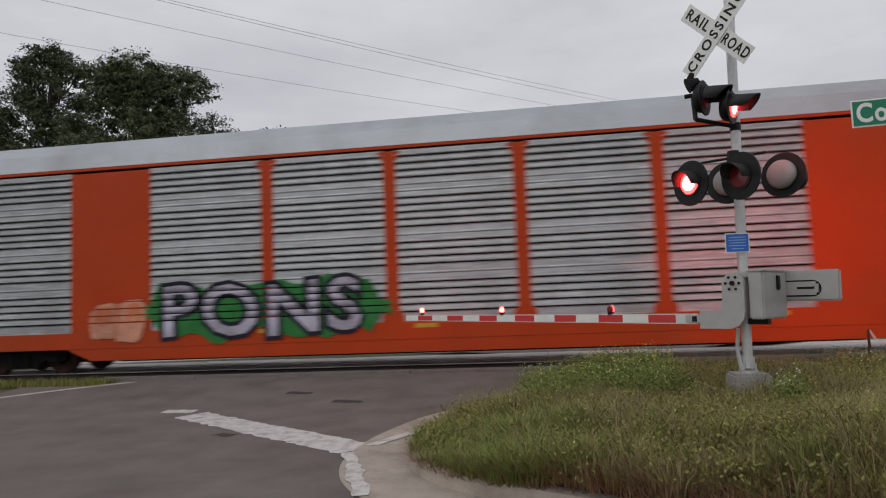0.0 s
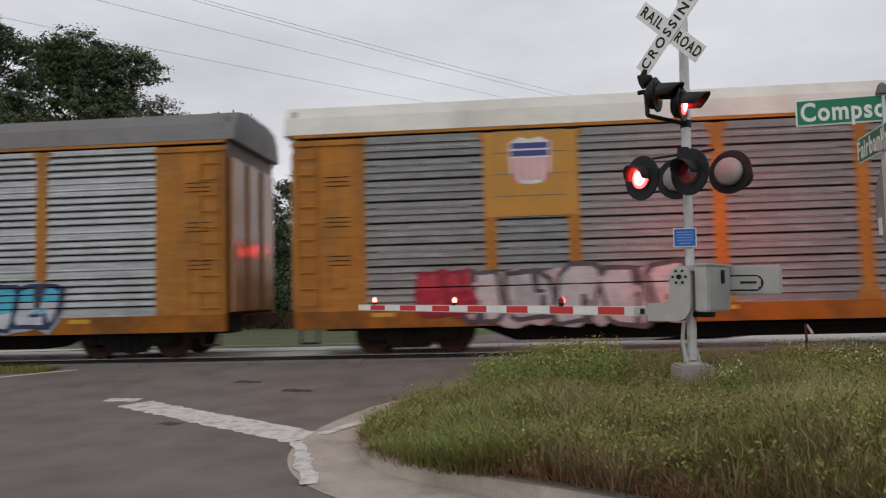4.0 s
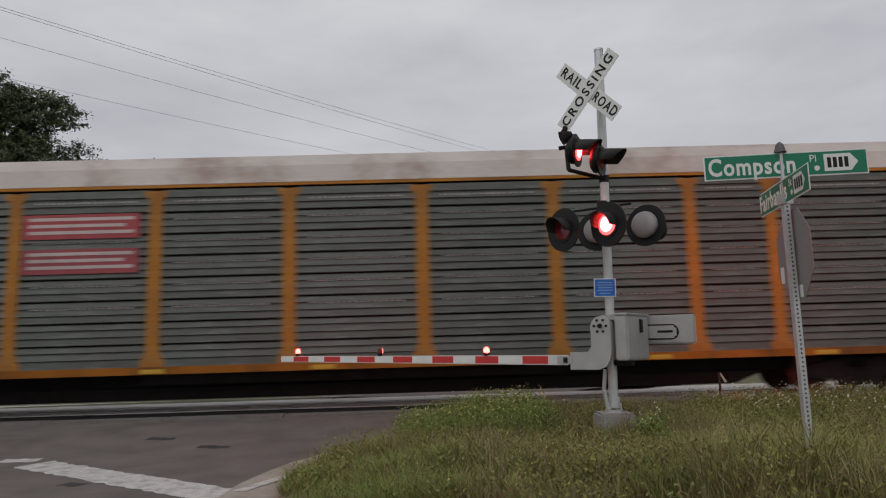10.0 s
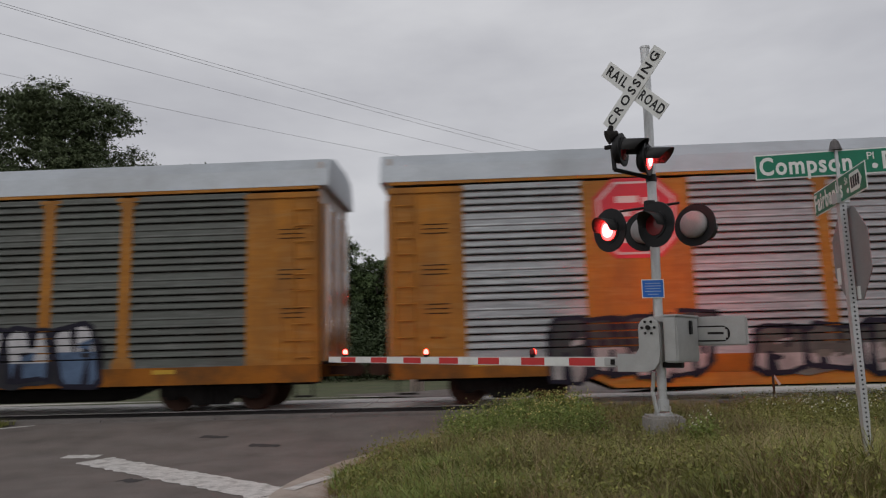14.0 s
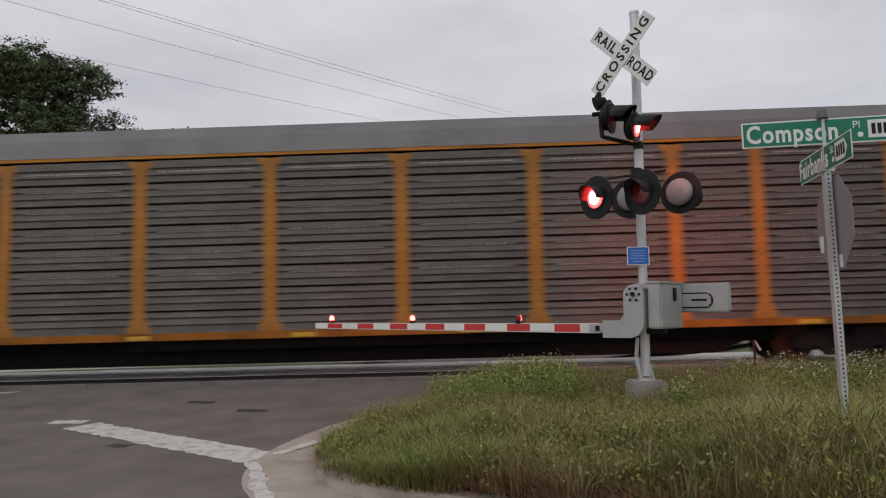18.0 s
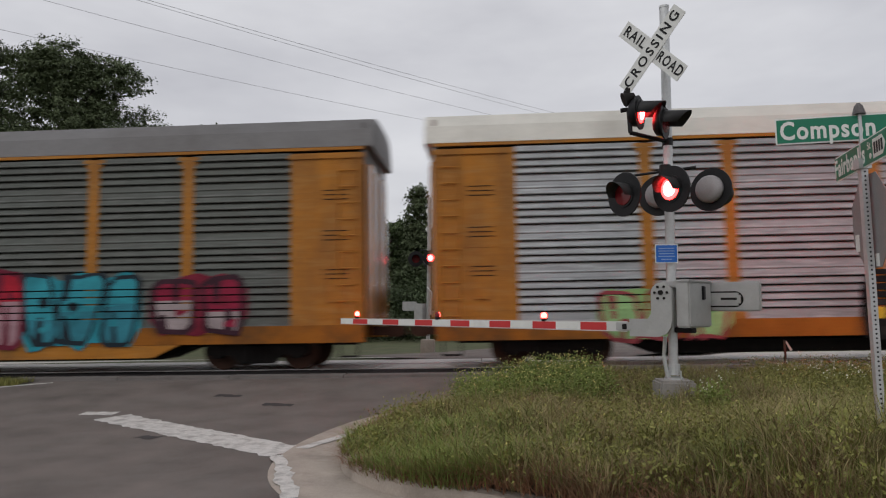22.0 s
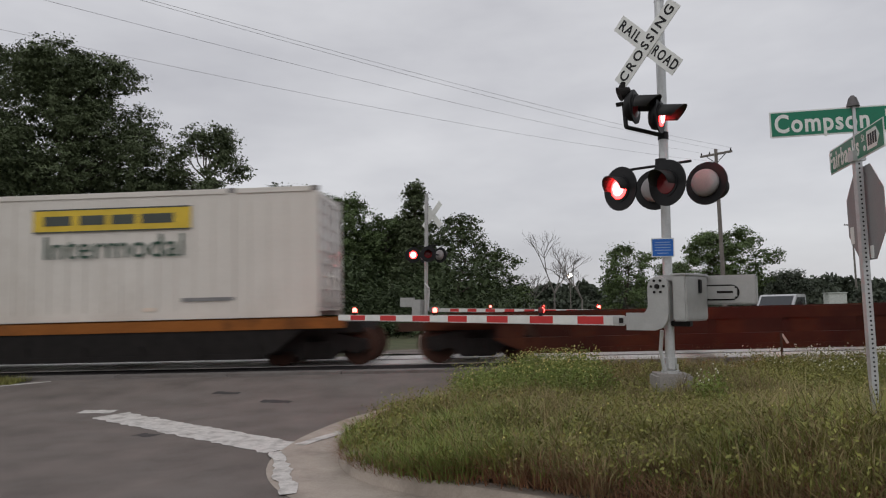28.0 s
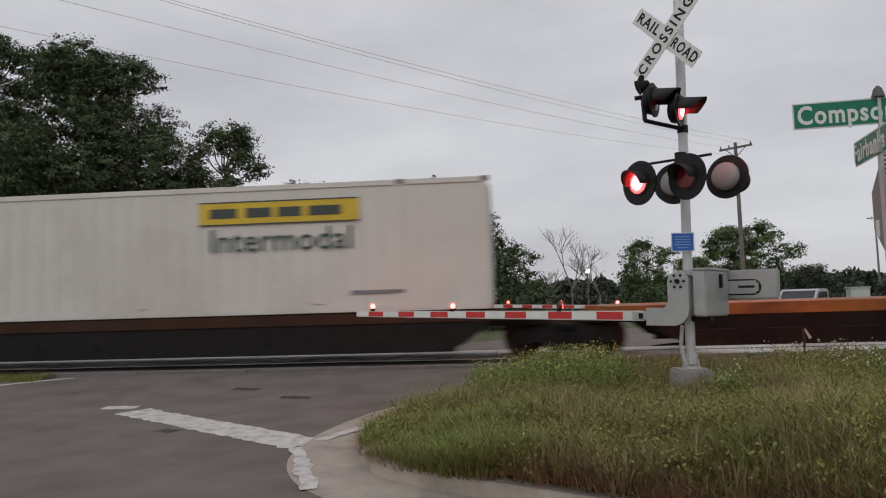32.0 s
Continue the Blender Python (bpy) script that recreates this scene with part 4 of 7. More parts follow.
spray(rack(5), 21.4, 25.4, 0.65, 1.6, [PALE, (0.2, 0.4, 0.55), WH], 62)
plaque(rack(6), 7.1, 9.6, 3.78, 4.32, (0.36, 0.05, 0.06), (0.55, 0.45, 0.43), "dull red plaque with pale bars")
plaque(rack(6), 7.1, 9.6, 3.02, 3.56, (0.30, 0.05, 0.06), (0.5, 0.42, 0.4), "dull red plaque with pale bars")
spray(rack(7), 16.8, 26.2, 0.6, 1.85, [WH, (0.6, 0.38, 0.42), WH], 71, outline=(0.5, 0.12, 0.18))
spray(rack(7), 2.5, 10.0, 0.72, 1.72, [WH, (0.62, 0.60, 0.62), PINK], 72)
spray(rack(7), 10.2, 16.4, 0.65, 1.9, [(0.22, 0.1, 0.11), (0.3, 0.24, 0.26), (0.5, 0.2, 0.22)], 73)
spray(rack(8), 15.6, 23.0, 0.6, 1.6, [(0.2, 0.26, 0.04), (0.30, 0.34, 0.05), (0.36, 0.33, 0.05)], 81, outline=(0.05, 0.05, 0.02))
spray(rack(8), 8.4, 14.8, 0.5, 1.6, [(0.16, 0.15, 0.13), (0.36, 0.34, 0.33), (0.10, 0.10, 0.09)], 82)
spray(rack(8), 4.1, 7.6, 0.5, 1.9, [BK, (0.36, 0.34, 0.33), (0.06, 0.06, 0.06)], 83)
spray(rack(10), 8.6, 10.5, 0.6, 1.7, [(0.24, 0.2, 0.18), (0.32, 0.2, 0.15), (0.36, 0.3, 0.26)], 101, outline=(0.12, 0.1, 0.1))
spray(rack(10), 10.8, 16.2, 0.5, 1.95, [(0.04, 0.22, 0.24), (0.03, 0.20, 0.24), (0.20, 0.34, 0.36)], 102, outline=(0.09, 0.12, 0.16))
sprayed_word(rack(12), "COK", 19.5, 23.9, 0.72, 2.0, (0.30, 0.40, 0.24), (0.30, 0.04, 0.06), None, 0.07)
plain_shape(rack(12), "blue_block", [(15.6, 0.9), (18.6, 0.9), (18.7, 1.65), (15.8, 1.7)], 0, (0.10, 0.30, 0.52), "faded blue painted block")
spray(rack(12), 2.8, 5.3, 0.72, 1.4, [(0.22, 0.25, 0.32), (0.24, 0.28, 0.40), (0.3, 0.32, 0.36)], 123, outline=(0.12, 0.13, 0.18))
spray(rack(12), 7.2, 10.2, 0.75, 1.6, [(0.36, 0.32, 0.31), (0.45, 0.33, 0.28), (0.4, 0.42, 0.25)], 124, outline=(0.4, 0.2, 0.16))
plaque(rack(12), 7.1, 9.5, 3.3, 3.95, (0.5, 0.5, 0.5), BK, "pale plaque with dark bars")
spray(rack(1), 1.0, 1.8, 2.1, 3.0, [(0.46, 0.22, 0.05), WH, WH], 24, outline=(0.5, 0.42, 0.32))
spray(rack(7), 1.2, 1.95, 1.8, 2.5, [(0.42, 0.2, 0.04), (0.4, 0.5, 0.36), WH], 74, outline=(0.36, 0.34, 0.2))
spray(rack(10), 1.1, 1.9, 2.2, 3.0, [(0.42, 0.2, 0.04), (0.14, 0.09, 0.04), BK], 104, outline=(0.2, 0.11, 0.04))
for z in (3.42, 3.86):
    plain_shape(rack(4), "faded_mark", [(7.8, z), (8.85, z), (8.8, z + 0.2), (7.75, z + 0.2)], 0, (0.06, 0.06, 0.065), "faded dark mark on the side")
spray(rack(13), 17.2, 23.6, 1.0, 1.95, [(0.42, 0.36, 0.34), (0.44, 0.36, 0.33), (0.58, 0.12, 0.03)], 131, outline=(0.55, 0.11, 0.03))
spray(rack(13), 19.4, 22.0, 0.85, 1.55, [(0.2, 0.25, 0.3), (0.12, 0.25, 0.36), (0.2, 0.3, 0.4)], 134, outline=(0.03, 0.05, 0.08))
spray(rack(13), 9.6, 16.2, 0.5, 2.0, [(0.012, 0.012, 0.013), (0.035, 0.033, 0.030), (0.012, 0.012, 0.013)], 132, outline=(0.007, 0.007, 0.008), dots=GOLD)
spray(rack(13), 4.2, 7.0, 0.6, 1.7, [(0.25, 0.42, 0.16), (0.28, 0.46, 0.2), (0.3, 0.5, 0.22)], 133, outline=(0.3, 0.06, 0.07))
spray(rack(14), 2.2, 10.4, 0.55, 2.45, [TEAL, (0.46, 0.47, 0.49), (0.015, 0.22, 0.27)], 141, outline=(0.02, 0.10, 0.14))
spray(rack(14), 10.8, 16.6, 0.6, 2.15, [(0.36, 0.06, 0.09), (0.33, 0.27, 0.40), (0.30, 0.27, 0.46)], 142, outline=(0.2, 0.1, 0.2))
spray(rack(14), 20.0, 22.8, 0.5, 2.3, [(0.03, 0.26, 0.32), (0.04, 0.22, 0.28), (0.04, 0.30, 0.36)], 144, outline=(0.02, 0.03, 0.04))
spray(rack(14), 23.0, 25.2, 0.8, 2.2, [(0.2, 0.02, 0.04), (0.36, 0.3, 0.3), (0.26, 0.02, 0.05)], 145, outline=(0.05, 0.02, 0.03))
spray(rack(14), 16.8, 20.2, 0.5, 2.3, [(0.32, 0.03, 0.05), (0.42, 0.25, 0.28), (0.45, 0.02, 0.04)], 143, outline=(0.16, 0.02, 0.04))
spray(rack(3), 13.6, 18.2, 0.6, 1.85, [(0.36, 0.39, 0.44), (0.42, 0.46, 0.52), NAVY], 41, outline=(0.04, 0.05, 0.10))
spray(rack(3), 18.2, 19.7, 0.6, 1.85, [(0.45, 0.42, 0.2), GOLD, WH], 42)
spray(rack(3), 19.6, 23.9, 0.6, 1.85, [(0.36, 0.39, 0.44), (0.5, 0.52, 0.55), SKY], 43, outline=(0.04, 0.05, 0.10))
sprayed_word(rack(4), "TUF", 2.7, 8.3, 0.62, 2.3, (0.46, 0.44, 0.46), (0.03, 0.03, 0.035), None, 0.07)
sprayed_word(rack(4), "e", 8.6, 10.9, 0.55, 2.35, (0.52, 0.44, 0.45), (0.05, 0.03, 0.035), None, 0.07)
sprayed_word(rack(4), "K", 11.3, 13.6, 0.62, 2.3, (0.42, 0.16, 0.06), (0.04, 0.03, 0.03), None, 0.07)
spray(rack(4), 16.8, 21.5, 0.62, 1.75, [PALE, (0.5, 0.38, 0.38), BK], 54)
spray(rack(4), 23.4, 25.6, 0.7, 1.7, [PURPLE, (0.34, 0.30, 0.5), PURPLE], 55, outline=(0.2, 0.12, 0.3))
spray(rack(9), 18.5, 23.0, 0.6, 1.95, [BK, (0.10, 0.15, 0.24), WH], 91)
spray(rack(9), 15.2, 17.9, 1.0, 1.9, [(0.3, 0.31, 0.3), WH, PALE], 92)
spray(rack(10), 21.2, 24.6, 0.6, 1.6, [(0.2, 0.1, 0.12), (0.3, 0.2, 0.36), (0.45, 0.1, 0.12)], 103)
shield(rack(14), 5.82, 4.0)
shield(rack(2), 6.02, 4.15, 0.72)
for k in (5, 8):
    for c in made[k][1].values():
        octagon_mark(rack(k), c, 3.95)
plaque(rack(7), 5.45, 6.6, 3.75, 4.35, (0.42, 0.2, 0.04), BK, "yellow panel with dark bars")

# ---- container cars ----
DOOR_WHITE = mat("container_door_white", (0.62, 0.57, 0.52), 0.18, spec=0.8, vary=0.08, scale=0.8, fine=20, bump=0.03, dirt=(0.42, 0.35, 0.29), dirt_amount=0.5)
BOX_WHITE = mat("container_white", (0.655, 0.62, 0.565), 0.55, vary=0.06, scale=0.8, fine=20, bump=0.05, dirt=(0.42, 0.37, 0.31), dirt_amount=0.45)
BOX_BLUE = mat("container_navy", (0.009, 0.040, 0.056), 0.65, spec=0.1, vary=0.2, scale=0.8, fine=20, bump=0.05, dirt=(0.03, 0.035, 0.04), dirt_amount=0.5)
SPINE_RED = mat("well_oxide_red", (0.040, 0.013, 0.009), 0.8, spec=0.12, vary=0.25, scale=1.2, fine=20, bump=0.2, dirt=(0.10, 0.035, 0.015), dirt_amount=0.6)
SPINE_ORANGE = mat("well_orange", (0.27, 0.095, 0.02), 0.7, spec=0.2, vary=0.25, scale=0.8, fine=20, bump=0.15, dirt=(0.035, 0.018, 0.012), dirt_amount=0.95)
WELL_BRIGHT = mat("well_bright_orange", (0.31, 0.115, 0.024), 0.6, spec=0.25, vary=0.2, scale=0.8, fine=20, bump=0.15, dirt=(0.05, 0.022, 0.012), dirt_amount=0.8)
WELL_BLACK = mat("well_black_grime", (0.014, 0.009, 0.008), 0.8, spec=0.12, vary=0.3, scale=1.2, fine=20, bump=0.2, dirt=(0.03, 0.016, 0.01), dirt_amount=0.5)
LIP_PALE = mat("worn_pale_lip", (0.46, 0.36, 0.27), 0.55, vary=0.25, scale=1.0, fine=20, bump=0.1, dirt=(0.24, 0.11, 0.04), dirt_amount=0.5)
WELL_BROWN = mat("well_brown", (0.05, 0.022, 0.012), 0.7, spec=0.2, vary=0.3, scale=1.2, fine=20, bump=0.15, dirt=(0.04, 0.02, 0.015), dirt_amount=0.7)


def well_car(length, chord, wall, label, bogies=(), deep=True):
    """A low container car: two side walls with a bright top chord, floor cross-members, end platforms and bogies."""
    car = tagged(new("well_car"), label, "rail car", "container cars of the train")
    w = 1.5
    a, b = 2.2, length - 2.2
    z_lo = 0.28 if deep else 0.55
    for y, s in ((-w, 1), (w, -1)):
        outline = [(a - 0.35, 0.56), (a, z_lo + 0.1), (a + 0.3, z_lo), (b - 0.3, z_lo), (b, z_lo + 0.1), (b + 0.35, 0.56)]
        solid = s < 0 or wall is DARK
        if solid:
            outline = [(a - 0.6, 0.86), (a, z_lo + 0.1), (a + 0.3, z_lo), (b - 0.3, z_lo), (b, z_lo + 0.1), (b + 0.6, 0.86)]
        part("side_wall", prism(outline, "y", y, y + 0.1 * s), wall, car)
        m = int((b - a) / 1.45)
        for i in range(0 if solid else m + 1):
            x = a - 0.3 + (b - a + 0.1) * i / m
            part("wall_post", shared("wall_post_%d" % s, lambda: box(bmesh.new(), 0, 0.62, min(-w * s, (-w + 0.1) * s), max(-w * s, (-w + 0.1) * s), 0.56, 0.86), wall), None, car).location.x = x
        part("top_chord", box(bmesh.new(), 0.7, length - 0.7, min(y - 0.03 * s, y + 0.14 * s), max(y - 0.03 * s, y + 0.14 * s), 0.86, 1.09), chord, car)
        part("bottom_chord", box(bmesh.new(), a + 0.2, b - 0.2, min(y - 0.03 * s, y + 0.16 * s), max(y - 0.03 * s, y + 0.16 * s), z_lo - 0.06, z_lo + 0.06), wall, car)
    if chord is WELL_BRIGHT:
        part("chord_lip", box(bmesh.new(), 0.7, length - 0.7, -w - 0.035, -w + 0.14, 1.09, 1.145, 0.008), LIP_PALE, car, "pale worn lip along the chord")
    n = int((b - a) / 1.3)
    for i in range(n + 1):
        x = a + 0.35 + (b - a - 0.8) * i / n
        part("rib", shared("rib_%d" % deep, lambda: box(bmesh.new(), 0, 0.1, -w - 0.04, -w + 0.0, z_lo, 0.555), wall), None, car).location.x = x
    for i in range(5):
        x = a + 0.4 + (b - a - 1.3) * i / 4
        part("cross_member", shared("cross", lambda: box(bmesh.new(), 0, 0.45, -w + 0.1, w - 0.1, 0.3, 0.4), wall), None, car).location.x = x
    for x0, x1 in ((0.35, a + 0.1), (b - 0.1, length - 0.35)):
        part("end_platform", box(bmesh.new(), x0, x1, -1.2, 1.2, 0.74, 0.98, 0.02), wall, car)
    for x in bogies:
        bogie(car, x)
    part("coupler", shared("bar", lambda: box(bmesh.new(), -0.4, 0.4, -0.1, 0.1, 0.7, 0.9), RUST), None, car)
    return car


def container(material, length, height, ribs, label):
    """A steel container: ribbed sheet sides, corner posts, top and bottom rails, castings, doors with rods."""
    ob = tagged(new("shipping_container"), label, "container", "containers on the train")
    hw = 1.3
    body = bmesh.new()
    box(body, 0.06, length - 0.06, -hw + 0.03, hw - 0.03, 0.12, height - 0.05)
    part("body", body, material, ob)
    if ribs:
        n = int((length - 0.6) / ribs)
        ob_mesh = shared("rib_%s_%.2f" % (material.name, height), lambda: box(bmesh.new(), -0.03, 0.03, -0.012, 0.012, 0.18, height - 0.16), material)
        for i in range(n + 1):
            r = part("rib", ob_mesh, None, ob)
            r.location = (0.3 + (length - 0.6) * i / n, -hw + 0.022, 0)
    for y in (-hw, hw - 0.1):
        part("bottom_rail", box(bmesh.new(), 0, length, y, y + 0.1, 0, 0.16, 0.008), material, ob)
        part("top_rail", box(bmesh.new(), 0, length, y, y + 0.1, height - 0.12, height, 0.008), material, ob)
        for x in (0, length - 0.14, 1.9, length - 2.04):
            part("corner_post", box(bmesh.new(), x, x + 0.14, y - 0.004, y + 0.104, 0.004, height - 0.004), material, ob)
            part("casting", box(bmesh.new(), x - 0.01, x + 0.17, y - 0.015, y + 0.115, height - 0.10, height + 0.01, 0.01), mat("casting_grey", (0.2, 0.19, 0.18), 0.7), ob)
    for y in (-0.6, 0.6):
        part("door", box(bmesh.new(), length - 0.06, length - 0.01, y - 0.58, y + 0.58, 0.2, height - 0.16, 0.01), DOOR_WHITE if material is BOX_WHITE else material, ob)
    for y in (-0.95, -0.3, 0.3, 0.95):
        part("door_rod", tubes(((length + 0.02, y, 0.15), (length + 0.02, y, height - 0.15), 0.018), seg=8), GALV, ob)
    for i in range(9):
        z = 0.35 + i * (height - 0.6) / 8
        part("door_rib", shared("door_rib_%s" % material.name, lambda: box(bmesh.new(), 0, 0.03, -1.12, 1.12, -0.03, 0.03), DOOR_WHITE if material is BOX_WHITE else material), None, ob).location = (length - 0.012, 0, z)
    return ob


def side_mark(ob, x0, x1, z0, z1, colour, level=0, name="panel", label=""):
    key = "plain_%.2f_%.2f_%.2f" % colour
    y = -1.3 - 0.006 * (level + 1)
    return part(name, box(bmesh.new(), x0, x1, y, y + 0.004, z0, z1), mat(key, colour, 0.5, vary=0.08, scale=3, bump=0.0, dirt=tuple(c * 0.6 for c in colour), dirt_amount=0.4), ob, label)


def white_box(length):
    ob = container(BOX_WHITE, length, 2.93, 0.42, "white ribbed container with yellow panel on a low car")
    side_mark(ob, length - 6.6, length - 2.9, 2.05, 2.55, (0.66, 0.46, 0.03), 0, "yellow_panel", "yellow panel with plain dark bars")
    for a, b in ((6.35, 5.7), (5.5, 4.9), (4.75, 4.2), (4.05, 3.3)):
        side_mark(ob, length - a, length - b, 2.2, 2.42, (0.05, 0.06, 0.05), 1, "bar")
    for z in (2.04, 2.55):
        side_mark(ob, length - 6.6, length - 2.9, z, z + 0.03, (0.05, 0.06, 0.05), 1, "border")
    t = part("lettering", letters("Intermodal", 0.76, mat("letter_green", (0.015, 0.06, 0.035), 0.5)), None, ob, "dark green word on the side")
    t.matrix_basis = pose(length - 4.7, -1.318, 1.66, 90, 0, 0)
    side_mark(ob, length - 3.1, length - 1.9, 0.40, 0.48, (0.2, 0.2, 0.2), 0, "small_bar")
    side_mark(ob, 2.2, 3.4, 0.40, 0.48, (0.2, 0.2, 0.2), 0, "small_bar")
    for x in (4.0, length - 4.0, length / 2):
        side_mark(ob, x, x + 0.3, 0.2, 0.28, (0.7, 0.6, 0.5), 0, "reflector")
    return ob


def navy_box(length):
    ob = container(BOX_BLUE, length, 2.88, 0.5, "dark navy container with large yellow bracket marks")
    yl = (0.62, 0.47, 0.05)
    cx = length * 0.52 + 1.28
    for s in (-1, 1):
        side_mark(ob, cx + s * 1.93 - 0.09, cx + s * 1.93 + 0.09, 1.0, 2.4, yl, 0, "bracket")
        for z in (1.0, 2.23):
            side_mark(ob, min(cx + s * 1.93, cx + s * 1.6), max(cx + s * 1.93, cx + s * 1.6), z, z + 0.17, yl, 1, "bracket")
        side_mark(ob, cx + s * 1.1 - 0.4, cx + s * 1.1 + 0.4, 0.74, 0.94, yl, 0, "bar")
    for i in range(3):
        x = cx - 1.3 + i * 0.86
        side_mark(ob, x, x + 0.78, 1.50, 2.28, yl, 0, "block")
        side_mark(ob, x + 0.14, x + 0.64, 1.84, 1.94, (0.01, 0.03, 0.05), 1, "block_line")
    side_mark(ob, cx - 1.2, cx + 1.2, 1.22, 1.34, yl, 0, "bar")
    for a, b in ((5.85, 5.2), (5.1, 4.1), (4.0, 3.3), (3.2, 2.25)):
        side_mark(ob, cx - a, cx - b, 1.62, 1.78, yl, 0, "bar")
    
    for x in (2.6, 3.7):
        side_mark(ob, x, x + 0.35, 0.62, 0.8, (0.28, 0.30, 0.28), 0, "small_bar")
    pale, cream = (0.24, 0.24, 0.19), (0.30, 0.24, 0.17)
    for a, b, z0, z1, c in ((-2.8, -1.15, 2.64, 2.72, (0.3, 0.32, 0.28)), (2.0, 3.65, 2.55, 2.67, pale), (2.2, 2.3, 2.05, 2.3, (0.25, 0.25, 0.22)), (2.95, 3.15, 2.05, 2.28, (0.3, 0.28, 0.22)),
                           (3.5, 3.75, 2.05, 2.28, cream), (3.38, 3.85, 0.8, 0.98, pale), (3.5, 3.85, 0.5, 0.72, cream), (4.1, 4.75, 0.5, 0.66, cream), (4.85, 5.35, 0.5, 0.95, cream)):
        side_mark(ob, cx + a, cx + b, z0, z1, c, 0, "small_bar")
    # black plate paints in the shade of the end turned from the sun
    part("end_wall", box(bmesh.new(), -0.03, 0.05, -1.31, 1.31, 0.0, 2.885, 0.01), mat("sooty_end_black", (0.010, 0.011, 0.014), 0.3, vary=0.3, scale=2, bump=0.05), ob, "sooty black end wall")
    pale = mat("end_mark_pale", (0.5, 0.48, 0.47), 0.6)
    part("end_plate", box(bmesh.new(), -0.042, -0.034, -1.25, -0.45, 1.95, 2.45), mat("door_plate_grey", (0.36, 0.36, 0.38), 0.6), ob, "grey plate on the end wall")
    for y in (-1.2, 0.3):
        part("end_mark", box(bmesh.new(), -0.042, -0.034, y, y + 0.55, 0.55, 0.72), pale, ob)
        part("end_mark", box(bmesh.new(), -0.042, -0.034, y, y + 0.55, 0.36, 0.44), pale, ob)
    return ob


# rear and front end of each low car, chord and wall, its load (maker, place of the rear end, length), bogies from the rear end
LOW = [
    (-420.0, -400.6, SPINE_ORANGE, DARK, (navy_box, -417.1, 15.9), (0.0, 18.6)),
    (-438.4, -420.0, SPINE_ORANGE, SPINE_RED, None, (0.9, )),
    (-459.4, -439.2, SPINE_RED, DARK, (white_box, -457.4, 16.15), (1.6, 18.8)),
    (-481.0, -460.0, SPINE_RED, SPINE_RED, None, (1.5, 19.4)),
    (-501.4, -481.7, SPINE_ORANGE, DARK, (white_box, -499.3, 16.3), (0.0, 18.3)),
    (-517.9, -501.4, WELL_BRIGHT, WELL_BLACK, None, (0.0, )),
    (-534.6, -517.9, SPINE_ORANGE, DARK, (white_box, -534.35, 16.35), (0.0, )),
    (-552.5, -534.6, WELL_BRIGHT, WELL_BLACK, None, (0.0, )),
    (-571.0, -552.5, SPINE_ORANGE, DARK, (white_box, -570.3, 16.2), (0.0, )),
    (-588.0, -571.0, WELL_BRIGHT, WELL_BLACK, None, (1.3, )),
]
for rear, fore, chord, wall, load, bogies in LOW:
    low = well_car(fore - rear, WELL_BROWN if load and load[0] is white_box and rear != -501.4 else chord, wall, "low container car carrying one container" if load else "empty low container car with near-black walls" if wall is WELL_BLACK else "empty low container car with rusty walls", bogies)
    rolling.append((low, rear))
    if load:
        rolling.append((load[0](load[2]), load[1]))


def on_load(ob):
    return ob.name.startswith("shipping_container")


def roll_train():
    """Each car and each load goes along the track with the train."""
    for ob, u in rolling:
        z = RAIL_Z + (1.12 if on_load(ob) else 0.0)
        walk(ob, [(t, pose(u + train_x(t), TRACK_Y, z)) for t in range(0, 33)])


SPINNERS = []


def motions():
    roll_train()
    flash_lamps()


HALF_BEAT, FIRST = 0.541, 0.03


def flash_lamps():
    """Each lamp's two-faced disc turns over at every beat, so that its lit face shows on every other one."""
    for ob, base, phase in SPINNERS:
        rows = [(0.0, 0)]
        for b in range(0, 60):
            f = max(2, round((FIRST + HALF_BEAT * b) * FPS))
            for step, turn in ((-2, 0), (-1, 60), (0, 120), (1, 180)):
                t = (f + step) / FPS
                if rows[-1][0] < t < 32.0:
                    rows.append((t, 180 * b + turn))
        rows.append((32.0, 180 * 60))
        walk(ob, [(t, base @ pose(0, 0, 0, 0, 0, a + 180 * phase)) for t, a in rows])

# ---- crossing signals ----
DIR_A = AC.copy()          # along the gate arm, over the road
DIR_N = -AX.copy()         # towards the traffic that comes up the road


def annulus(r0, r1, y0, y1, n=28):
    """A flat ring about the y axis."""
    bm = bmesh.new()
    rings = []
    for r, y in ((r0, y0), (r1, y0), (r1, y1), (r0, y1)):
        rings.append([bm.verts.new((r * math.cos(2 * math.pi * i / n), y, r * math.sin(2 * math.pi * i / n))) for i in range(n)])
    for a, b in ((0, 1), (1, 2), (2, 3), (3, 0)):
        for i in range(n):
            j = (i + 1) % n
            bm.faces.new((rings[a][i], rings[a][j], rings[b][j], rings[b][i]))
    bmesh.ops.recalc_face_normals(bm, faces=bm.faces)
    return bm


def lathe_y(profile, n=24):
    """A turned form about the y axis from (radius, y) pairs."""
    bm = bmesh.new()
    rings = [[bm.verts.new((max(r, 0.001) * math.cos(2 * math.pi * i / n), y, max(r, 0.001) * math.sin(2 * math.pi * i / n))) for i in range(n)] for r, y in profile]
    for a, b in zip(rings[:-1], rings[1:]):
        for i in range(n):
            j = (i + 1) % n
            bm.faces.new((a[i], a[j], b[j], b[i]))
    bm.faces.new(rings[0])
    bm.faces.new(rings[-1][::-1])
    bmesh.ops.recalc_face_normals(bm, faces=bm.faces)
    return bm


